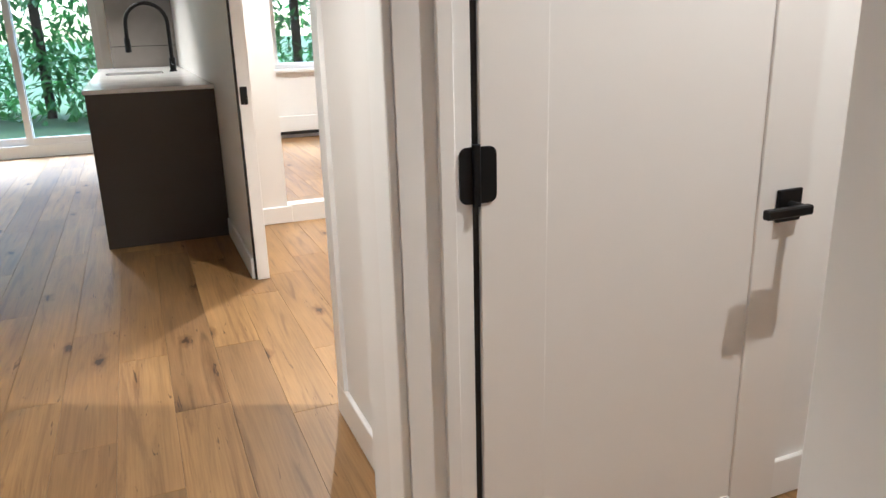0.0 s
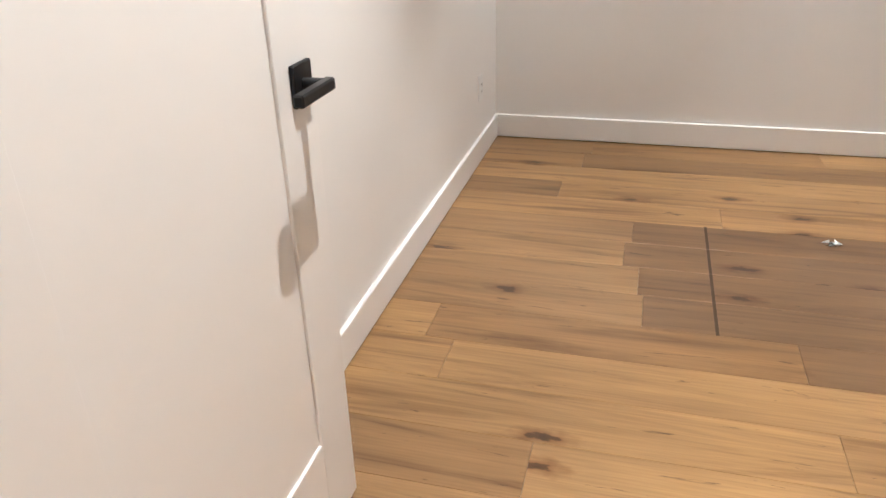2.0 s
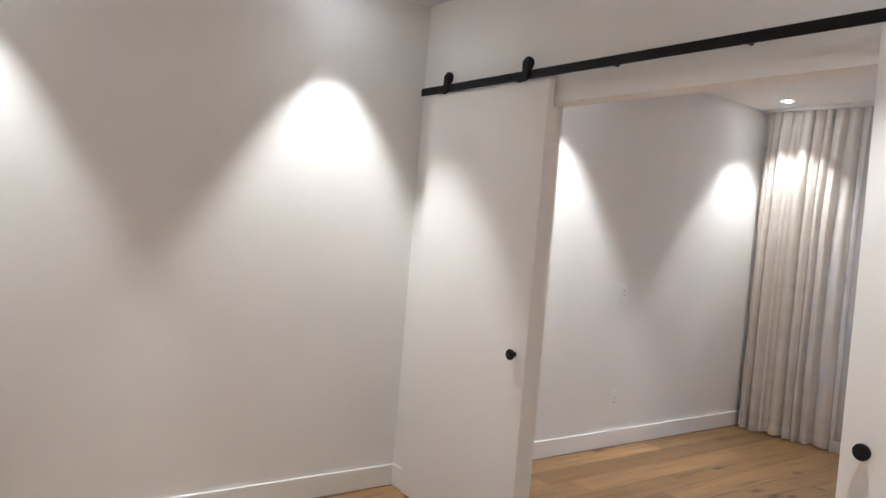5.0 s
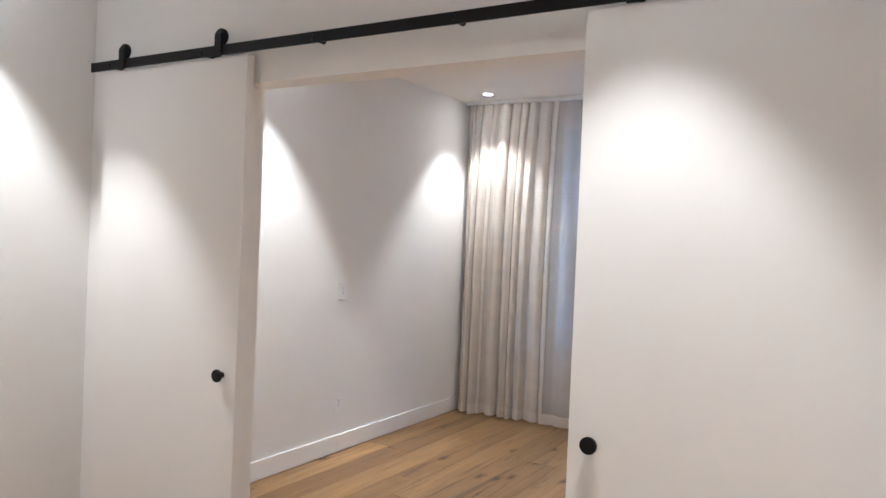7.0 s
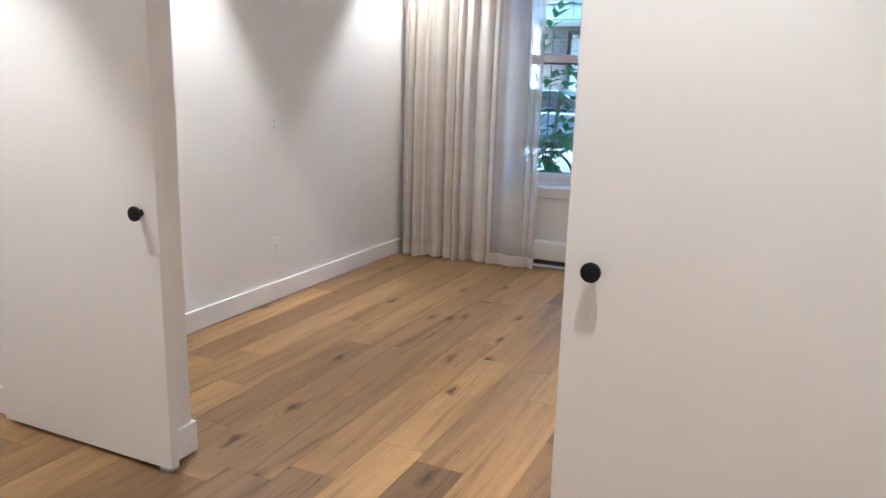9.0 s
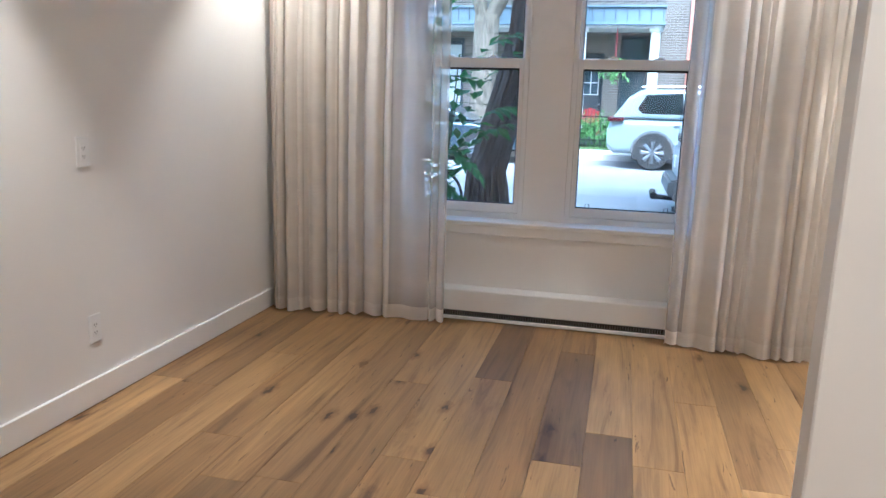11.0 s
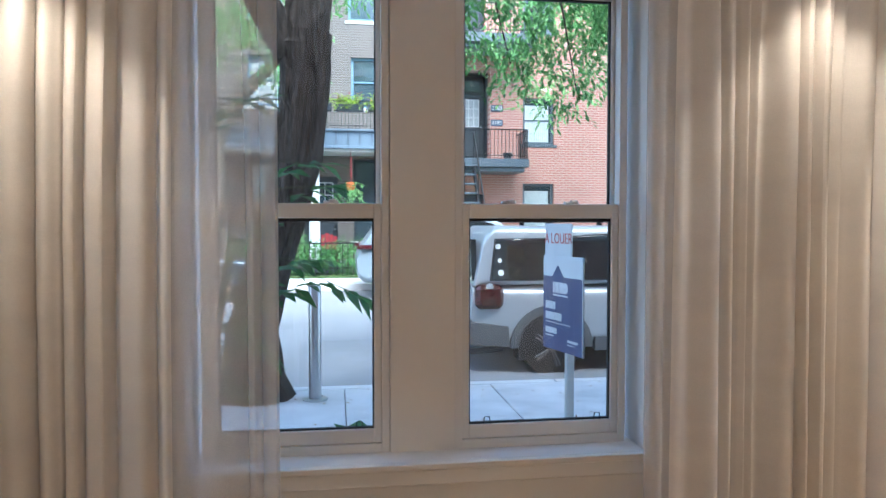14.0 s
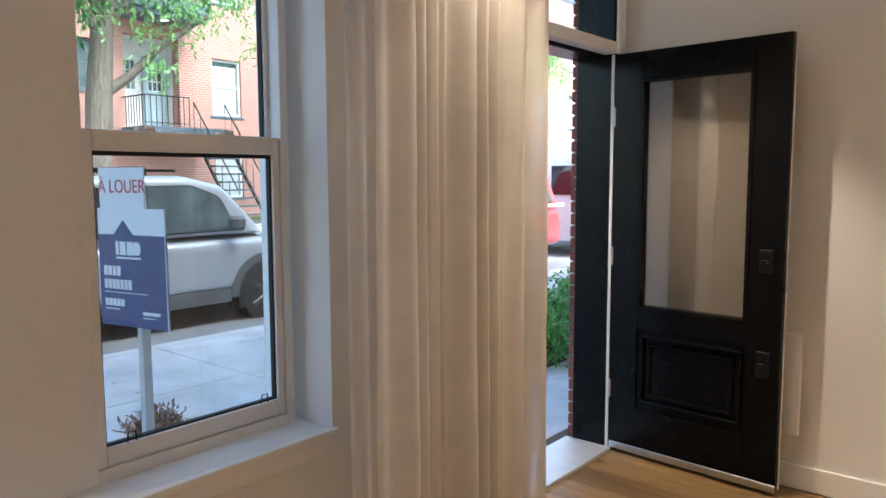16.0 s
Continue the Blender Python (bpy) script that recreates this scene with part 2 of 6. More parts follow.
def foliage(name, a, b):
    m, t, p = nodes(name)
    g = t.nodes.new("ShaderNodeNewGeometry")
    t.links.new(ramp(t, g.outputs["Random Per Island"], [(0.0, a), (1.0, b)]), p.inputs["Base Color"])
    p.inputs["Roughness"].default_value = 0.5
    tr = t.nodes.new("ShaderNodeBsdfTranslucent")
    t.links.new(ramp(t, g.outputs["Random Per Island"], [(0.0, tuple(c * 1.5 for c in a)), (1.0, tuple(c * 1.6 for c in b))]), tr.inputs["Color"])
    mx = node(t, "MixShader", Fac=0.4)
    t.links.new(p.outputs[0], mx.inputs[1])
    t.links.new(tr.outputs[0], mx.inputs[2])
    t.links.new(mx.outputs[0], t.nodes["Material Output"].inputs["Surface"])
    return m


def glowing(name, color, strength):
    m, t, p = nodes(name)
    p.inputs["Emission Color"].default_value = (*color, 1)
    p.inputs["Emission Strength"].default_value = strength
    return m


PAINT = plain("white_wall_paint", (0.80, 0.785, 0.76), 0.62, vary=0.025, scale=1.4, relief=0.12, grain=260)
TRIM = plain("white_satin_trim", (0.82, 0.81, 0.79), 0.38, vary=0.02, scale=3, relief=0.04)
DOORWHITE = plain("white_door_lacquer", (0.80, 0.78, 0.755), 0.42, vary=0.02, scale=2, relief=0.05)
CEILING = plain("ceiling_paint", (0.82, 0.81, 0.79), 0.8, vary=0.02, scale=2)
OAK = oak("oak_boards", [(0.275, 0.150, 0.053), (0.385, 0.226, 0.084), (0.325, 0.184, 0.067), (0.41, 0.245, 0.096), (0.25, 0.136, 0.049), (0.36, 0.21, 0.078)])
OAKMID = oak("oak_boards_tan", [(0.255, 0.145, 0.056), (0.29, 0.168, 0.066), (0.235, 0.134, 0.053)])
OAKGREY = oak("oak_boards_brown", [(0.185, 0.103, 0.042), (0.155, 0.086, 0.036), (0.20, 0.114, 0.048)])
BLACK = plain("black_metal", (0.012, 0.012, 0.013), 0.42, 0.6, vary=0.1, scale=20)
BLACKDOOR = plain("black_door_paint", (0.004, 0.0043, 0.005), 0.24, vary=0.15, scale=8, relief=0.05, spec=0.14)
STEEL = plain("brushed_steel", (0.52, 0.53, 0.54), 0.36, 1.0, vary=0.08, scale=30)
PLASTIC = plain("white_plastic", (0.80, 0.80, 0.79), 0.55, vary=0.02)
DARKHOLE = plain("dark_slot", (0.015, 0.015, 0.016), 0.7)
VINYL = plain("white_vinyl", (0.80, 0.80, 0.79), 0.40, vary=0.02, scale=4, relief=0.03)
RUBBER = plain("black_rubber", (0.018, 0.018, 0.019), 0.75)
GLASS = glass_like("window_glass")
DOORGLASS = glass_like("door_glass", (0.80, 0.77, 0.72), 0.0, 0.22)
VOILE = cloth("linen_voile", (0.88, 0.82, 0.74), 0.11, 0.30)
SHEER = cloth("single_layer_voile", (0.85, 0.80, 0.74), 0.42, 0.40)
HEM = cloth("doubled_voile", (0.92, 0.87, 0.80), 0.06, 0.4)


# ---- the shell of the flat ----
XE = 4.63          # inner face of the east wall
YD = -2.82         # south wall of the den
HX0, HX1 = 3.29, 3.455   # wall between den and hall
YF, YW = 3.74, 4.08      # inner and outer face of the street wall
WIN = (0.815, 2.625, 0.612, 2.56)   # opening of the double window

slab = setting("floor", boxes((-0.2, 6.6, -11.2, 4.0, -0.3, -0.014)), plain("subfloor", (0.06, 0.04, 0.025), 0.8), "oiled oak plank floor laid lengthwise through the rooms", "floor")
# Unseen masses; the upper one is added to keep sun off the near street.
setting("wall_upper_storeys", boxes((-8, 14, -11.2, YW - 0.02, CEIL + 0.15, 9.0), (-8, -0.2, -11.2, YW - 0.02, -0.3, CEIL + 0.15), (5.62, 14, 3.5, 3.92, -0.3, CEIL + 0.15)), plain("house_brick", (0.28, 0.12, 0.09), 0.9), "unseen upper floors and neighbours, added to shade the street", "building")
setting("ceiling", boxes((-0.2, 6.8, -11.2, YW, CEIL, CEIL + 0.15)), CEILING, "flat white painted ceiling with recessed downlights", "ceiling")
setting("wall_west", boxes((-0.2, 0, -11.2, YW, -0.3, CEIL)), PAINT, "smooth white painted party wall", "wall")
setting("wall_barn", boxes((0, 0.967, 0, 0.11, -0.014, CEIL), (0.967, 2.62, 0, 0.11, 2.055, CEIL), (2.62, HX1, 0, 0.11, -0.014, CEIL)),
        PAINT, "white painted wall with a wide opening between den and front room", "wall")
setting("wall_den_south", boxes((0, HX1, YD - 0.04, YD, -0.014, CEIL)), PAINT, "white painted wall behind the open panel door", "wall")
setting("wall_den_east", boxes((HX0, HX1, YD, -2.63, -0.014, CEIL), (HX0, HX1, -2.63, -1.80, 2.06, CEIL), (HX0, HX1, -1.80, 0, -0.014, CEIL)),
        PAINT, "white painted wall with the doorway from hall to den", "wall")
setting("wall_hall_west", boxes((3.16, HX0, -3.80, YD - 0.04, -0.014, CEIL), (3.16, HX0, -5.43, -3.80, 2.06, CEIL)),
        PAINT, "white painted hall wall with a wide opening", "wall")
setting("wall_kitchen_west", boxes((3.275, 3.345, -6.9, -5.43, -0.014, CEIL), (3.16, 3.345, -11.2, -6.9, -0.014, CEIL)), PAINT, "white painted wall beside the kitchen run", "wall")
setting("wall_hall_east", boxes((XE, XE + 0.15, -5.2, YF, -0.3, CEIL)), PAINT, "plain white wall along hall and entrance", "wall")
setting("wall_kitchen_side", boxes((6.2, 6.35, -11.2, -5.2, -0.3, CEIL), (XE + 0.15, 6.35, -5.2, -5.05, -0.3, CEIL)), PAINT, "plain white kitchen wall", "wall")
setting("wall_back", boxes((3.16, 4.02, -11.2, -11.0, -0.3, CEIL), (4.02, 6.2, -11.2, -11.0, 2.2, CEIL), (6.1, 6.35, -11.2, -11.0, -0.3, CEIL), (-0.2, 1.55, -11.2, -11.0, -0.3, CEIL), (1.55, 2.75, -11.2, -11.0, -0.3, 0.86), (1.55, 2.75, -11.2, -11.0, 2.2, CEIL), (2.75, 3.16, -11.2, -11.0, -0.3, CEIL)),
        PAINT, "white rear wall with garden door and window", "wall")
setting("wall_side_room", boxes((2.93, 3.16, -6.72, -6.6, -0.014, CEIL), (0, 2.93, -6.72, -6.6, -0.014, 0.125), (0, 2.30, -6.72, -6.6, 0.125, CEIL)), PAINT, "white wall with a low sill and opening to the rear room", "wall")
setting("wall_street", boxes((-0.2, WIN[0], YF, YW, -0.3, CEIL), (WIN[0], WIN[1], YF, YW, -0.3, WIN[2]), (WIN[0], WIN[1], YF, YW, WIN[3], CEIL), (WIN[1], 3.5, YF, YW, -0.3, CEIL),
                             (3.5, 3.60, 3.64, YW, -0.3, CEIL), (3.60, 4.56, 3.64, 3.85, 2.56, CEIL), (4.56, XE + 0.15, 3.64, 3.86, -0.3, CEIL)),
        PAINT, "white painted street wall around windows and entrance", "wall")


def baseboard(rows):
    bm = bmesh.new()
    for x0, x1, y0, y1, z0 in rows:
        box(bm, x0, x1, y0, y1, z0, 0.121, bevel=0.003)
    return bm


T = 0.016
for rows, where in (([(0, T, YD, -0.0, 0.004)], "den"), ([(T, HX0, YD, YD + T, 0.004)], "den"), ([(T, 0.967, -T, 0, 0.004)], "den"),
                    ([(0, T, 0.11, YF, 0.004)], "front room"), ([(T, 0.967, 0.11, 0.11 + T, 0.004), (0.967, 0.967 + T, 0.0, 0.11 + T, 0.004)], "front room"),
                    ([(HX0, HX0 + T, -3.80, YD - 0.04, 0.004), (3.16, HX0 + T, -3.80 - T, -3.80, 0.004)], "hall"), ([(3.345, 3.345 + T, -6.45, -5.43, 0.004)], "hall"),
                    ([(2.9, 3.16, -6.6, -6.584, 0.004)], "side room"), ([(XE - T, XE, -5.2, 3.6, 0.004)], "hall"), ([(2.62, HX0, -T, 0, 0.004)], "den")):
    setting("baseboard", baseboard(rows), TRIM, f"white painted baseboard along the {where} wall", "baseboard")


# ---- den: panel door in the hall wall ----
def panel_door():
    d = thing("panel_door", (3.335, -2.628, 0), "white single-panel interior door standing wide open", "door")
    x0, x1, y0, y1, z0, z1 = 2.559, 3.312, -2.647, -2.610, 0.012, 2.04
    s = 0.130
    part("stile", boxes((x0, x0 + s, y0, y1, z0, z1), bevel=0.0015), DOORWHITE, d)
    part("stile", boxes((x1 - s, x1, y0, y1, z0, z1), bevel=0.0015), DOORWHITE, d)
    part("rail", boxes((x0 + s, x1 - s, y0, y1, z0, 0.242), bevel=0.0015), DOORWHITE, d)
    part("rail", boxes((x0 + s, x1 - s, y0, y1, z1 - 0.13, z1), bevel=0.0015), DOORWHITE, d)
    bm = boxes((x0 + s - 0.004, x1 - s + 0.004, y0 + 0.008, y1 - 0.0065, 0.238, z1 - 0.126))
    part("panel", bm, DOORWHITE, d)
    hx, hz = 2.613, 0.922
    rose = part("rose", boxes((hx - 0.032, hx + 0.032, y1, y1 + 0.009, hz - 0.034, hz + 0.034), bevel=0.002), BLACK, d, "square black metal rose")
    bm = tube(bmesh.new(), [(hx, y1 + 0.006, hz), (hx, y1 + 0.048, hz)], 0.010, 16)
    box(bm, hx - 0.012, hx + 0.108, y1 + 0.040, y1 + 0.058, hz - 0.010, hz + 0.010, bevel=0.003)
    part("lever", bm, BLACK, rose, "flat black lever handle")
    for z in (0.22, 1.053, 1.84):
        part("hinge", hinge_shape(3.316, y1 - 0.004, z), BLACK, d, "black rounded-corner butt hinge", smooth=True)
    return d


def hinge_shape(x, y, z):
    bm = bmesh.new()
    h, w, r = 0.048, 0.034, 0.014
    out = []
    for cx, cz, a in ((w - r, h - r, 0), (-w + r, h - r, 90), (-w + r, -h + r, 180), (w - r, -h + r, 270)):
        out += [(x + cx + r * math.cos(radians(a + k * 22.5)), z + cz + r * math.sin(radians(a + k * 22.5))) for k in range(5)]
    prism(bm, out, "y", y - 0.0005, y + 0.0055)
    tube(bm, [(x + 0.004, y + 0.006, z - h - 0.004), (x + 0.004, y + 0.006, z + h + 0.004)], 0.0075, 14)
    return bm


panel_door()
jamb = thing("door_frame", (3.37, -2.62, 0), "white painted door frame with stop moulding and casing", "door frame", kind="structure")
part("jamb", boxes((3.326, 3.455, -2.63, -2.612, 0.0, 2.06), bevel=0.001), TRIM, jamb)
part("stop", boxes((3.360, 3.388, -2.612, -2.600, 0.0, 2.045), bevel=0.002), TRIM, jamb)
part("jamb", boxes((3.29, 3.455, -1.818, -1.80, 0.0, 2.06), bevel=0.001), TRIM, jamb)
part("head", boxes((3.29, 3.455, -2.612, -1.818, 2.045, 2.06)), TRIM, jamb)
part("casing", boxes((3.455, 3.470, -2.70, -2.618, 0.0, 2.13), bevel=0.002), TRIM, jamb)
part("casing", boxes((3.455, 3.470, -1.812, -1.73, 0.0, 2.13), bevel=0.002), TRIM, jamb)
part("casing", boxes((3.274, 3.29, -1.812, -1.73, 0.0, 2.13), bevel=0.002), TRIM, jamb)
part("gap_shadow_strip", boxes((3.3125, 3.3255, -2.66, -2.618, 0.0, 2.05)), DARKHOLE, jamb)


# ---- den: sliding doors on a rail ----
def sliding_door(x0, x1, knob_x, label):
    d = thing("sliding_door", ((x0 + x1) / 2, -0.03, 0), label, "sliding door", "pair of sliding doors")
    part("leaf", boxes((x0, x1, -0.050, -0.012, 0.016, 2.155), bevel=0.002), DOORWHITE, d)
    bm = lathe(bmesh.new(), (knob_x, -0.050, 0.918), (0, -1, 0), [(0, 0.012), (0.012, 0.010), (0.019, 0.020), (0.023, 0.0245), (0.031, 0.025), (0.034, 0.023), (0.035, 0.017)], 28)
    part("knob", bm, BLACK, d, "round matt black knob", smooth=True)
    for hx in (x0 + 0.14, x1 - 0.14):
        bm = lathe(bmesh.new(), (hx, -0.066, 2.232), (0, 1, 0), [(0, 0.026), (0.004, 0.033), (0.016, 0.033), (0.020, 0.026)], 24)
        wheel = part("roller", bm, BLACK, d, "black hanging roller", smooth=True)
        part("strap", boxes((hx - 0.019, hx + 0.019, -0.075, -0.069, 2.150, 2.245), bevel=0.002), BLACK, wheel)
    part("floor_guide", boxes((x1 - 0.05, x1 - 0.01, -0.056, -0.006, 0.0, 0.016)), STEEL, d)
    return d


sliding_door(0.155, 1.027, 0.955, "white flush sliding door pushed towards the party wall")
sliding_door(2.375, 3.242, 2.446, "white flush sliding door half drawn across the opening")
rail = thing("door_rail", (1.7, -0.06, 2.15), "long flat black steel rail carrying two sliding doors", "rail")
part("bar", boxes((0.068, 3.27, -0.064, -0.056, 2.160, 2.200), bevel=0.001), BLACK, rail)
for k in range(6):
    bm = lathe(bmesh.new(), (0.2 + k * 0.58, 0.0, 2.180), (0, -1, 0), [(0, 0.011), (0.057, 0.011), (0.064, 0.009), (0.070, 0.009)], 12)
    part("standoff", bm, BLACK, rail, smooth=True)


def outlet(name, at, turn, label, slots):
    """A wall plate; turn is the angle of its outward face about z, 0 for one that faces along +x."""
    d = thing(name, at, label, "outlet" if slots else "wall plate")
    bm = boxes((0, 0.006, -0.039, 0.039, -0.063, 0.063), bevel=0.003)
    part("plate", bm, PLASTIC, d).matrix_parent_inverse = Matrix()
    if slots:
        part("insert", boxes((0.005, 0.0075, -0.0165, 0.0165, -0.034, 0.034), bevel=0.001), PLASTIC, d).matrix_parent_inverse = Matrix()
        for z in (0.017, -0.017):
            part("slots", boxes((0.007, 0.0082, -0.008, -0.0055, z - 0.004, z + 0.005), (0.007, 0.0082, 0.0055, 0.008, z - 0.004, z + 0.005), (0.007, 0.0082, -0.0022, 0.0022, z - 0.011, z - 0.007)), DARKHOLE, d).matrix_parent_inverse = Matrix()
    d.matrix_basis = pose(*at, 0, 0, turn)
    return d


outlet("wall_outlet", (0, 1.868, 0.341), 0, "white double outlet low on the white wall", True)
outlet("wall_outlet", (0, 1.868, 1.106), 0, "white double outlet at chest height on the white wall", True)
outlet("wall_outlet", (0.359, YD, 0.345), 90, "white outlet plate low in the corner of the den", True)

# loose foil scrap on the den floor
bm = bmesh.new()
rnd = random.Random(4)
for k in range(9):
    a, r = rnd.uniform(0, 6.28), rnd.uniform(0, 0.028)
    c = Vector((1.046 + r * math.cos(a), -1.377 + 1.3 * r * math.sin(a), 0.006 + rnd.uniform(0, 0.012)))
    p = [c + Vector((rnd.uniform(-0.018, 0.018), rnd.uniform(-0.022, 0.022), rnd.uniform(-0.006, 0.010))) for _ in range(4)]
    v = [bm.verts.new((q.x, q.y, max(0.001, q.z))) for q in p]
    bm.faces.new(v[:3])
    bm.faces.new((v[0], v[2], v[3]))
tagged(part("foil_scrap", bm, plain("crumpled_foil", (0.72, 0.82, 0.86), 0.22, 0.9, vary=0.5, scale=90, relief=0)), "small crumpled bluish foil wrapper lying on the floor", "litter")


# ---- recessed lights, added fill ones among them ----
LENS = glowing("lit_lens", (1.0, 0.86, 0.68), 14.0)
for lx, ly, watt, beam in LAMPS:
    d = thing("downlight", (lx, ly, CEIL), "small round white recessed ceiling downlight, lit; some added as fill", "ceiling light", "recessed downlights")
    bm = lathe(bmesh.new(), (lx, ly, CEIL), (0, 0, -1), [(0, 0.052), (0.003, 0.050), (0.004, 0.040), (0.0035, 0.036)], 28)
    part("ring", bm, TRIM, d, smooth=True)
    part("lens", lathe(bmesh.new(), (lx, ly, CEIL - 0.0042), (0, 0, -1), [(0, 0.034), (0.001, 0.033)], 24), LENS, d)


# ---- front room: double window ----
def sash_window(x0, x1, label):
    """A white vinyl vertical slider; x0, x1 are the sides of the lower glass."""
    w = thing("window", ((x0 + x1) / 2, 3.93, 0.61), label, "window", "pair of street windows", "structure")
    o = 0.062
    z0, z1 = 0.612, 2.56
    frame_part = part("frame", boxes((x0 - o, x0 - 0.030, 3.895, 4.02, z0, z1), (x1 + 0.030, x1 + o, 3.895, 4.02, z0, z1), (x0 - 0.030, x1 + 0.030, 3.895, 4.02, z1 - 0.045, z1), (x0 - 0.030, x1 + 0.030, 3.895, 4.02, z0, z0 + 0.042), bevel=0.002), VINYL, w)
    b = 0.030
    lower = part("lower_sash", boxes((x0 - b, x0, 3.905, 3.945, 0.656, 1.627), (x1, x1 + b, 3.905, 3.945, 0.656, 1.627), (x0, x1, 3.905, 3.945, 0.656, 0.713), (x0, x1, 3.900, 3.945, 1.567, 1.627), bevel=0.003), VINYL, w)
    part("gasket", boxes((x0, x0 + 0.006, 3.916, 3.936, 0.713, 1.567), (x1 - 0.006, x1, 3.916, 3.936, 0.713, 1.567), (x0, x1, 3.916, 3.936, 0.713, 0.719), (x0, x1, 3.916, 3.936, 1.555, 1.567)), RUBBER, lower)
    part("glass", boxes((x0, x1, 3.924, 3.928, 0.713, 1.567)), GLASS, lower).visible_shadow = False
    upper = part("upper_sash", boxes((x0 - b, x0 - 0.012, 3.955, 3.99, 1.59, 2.515), (x1 + 0.012, x1 + b, 3.955, 3.99, 1.59, 2.515), (x0 - 0.012, x1 + 0.012, 3.955, 3.99, 2.49, 2.515), (x0 - 0.012, x1 + 0.012, 3.955, 3.99, 1.59, 1.625), bevel=0.002), VINYL, w)
    part("gasket", boxes((x0 - 0.012, x0 - 0.007, 3.962, 3.984, 1.625, 2.49), (x1 + 0.007, x1 + 0.012, 3.962, 3.984, 1.625, 2.49), (x0 - 0.012, x1 + 0.012, 3.962, 3.984, 2.484, 2.49)), RUBBER, upper)
    part("glass", boxes((x0 - 0.012, x1 + 0.012, 3.970, 3.974, 1.625, 2.49)), GLASS, upper).visible_shadow = False
    for cx in (x0 + 0.075, x1 - 0.06):
        bm = tube(bmesh.new(), [(cx - 0.014, 3.903, 0.714), (cx - 0.011, 3.903, 0.744), (cx + 0.011, 3.903, 0.744), (cx + 0.014, 3.903, 0.714)], 0.0022, 8)
        part("tilt_latch", bm, BLACK, lower, "small black wire finger latch")
    for cx in (x0 + 0.17, x1 - 0.17):
        part("sash_lock", boxes((cx - 0.03, cx + 0.03, 3.915, 3.943, 1.627, 1.638), (cx - 0.008, cx + 0.022, 3.905, 3.92, 1.631, 1.644), bevel=0.003), VINYL, lower)
    return w


sash_window(0.909, 1.520, "white vinyl sash window looking onto the street tree")
sash_window(1.911, 2.522, "white vinyl sash window looking onto the parked cars")
setting("trim", boxes((1.584, 1.848, 3.885, 4.0, 0.612, 2.56)), TRIM, "flat white post cover between the two windows", "trim")
setting("trim", boxes((0.83, 2.61, 3.755, 3.90, 0.594, 0.618), (0.80, 2.64, 3.722, 3.755, 0.594, 0.618), (0.82, 2.62, 3.728, 3.739, 0.535, 0.594), bevel=0.003), TRIM, "white painted window sill board with apron", "window sill")

heater = thing("baseboard_heater", (1.8, 3.68, 0), "long low white electric baseboard heater under the windows", "heater")
part("case", boxes((1.02, 2.62, 3.610, 3.737, 0.060, 0.198), bevel=0.006), PLASTIC, heater)
part("slot", boxes((1.03, 2.61, 3.622, 3.73, 0.024, 0.060)), DARKHOLE, heater, "dark air slot")
part("base_strip", boxes((1.02, 2.62, 3.604, 3.737, 0.004, 0.024), bevel=0.003), PLASTIC, heater)
part("fins", boxes(*[(1.05 + k * 0.0155, 1.052 + k * 0.0155, 3.618, 3.70, 0.026, 0.056) for k in range(100)]), STEEL, heater, "row of thin metal fins")


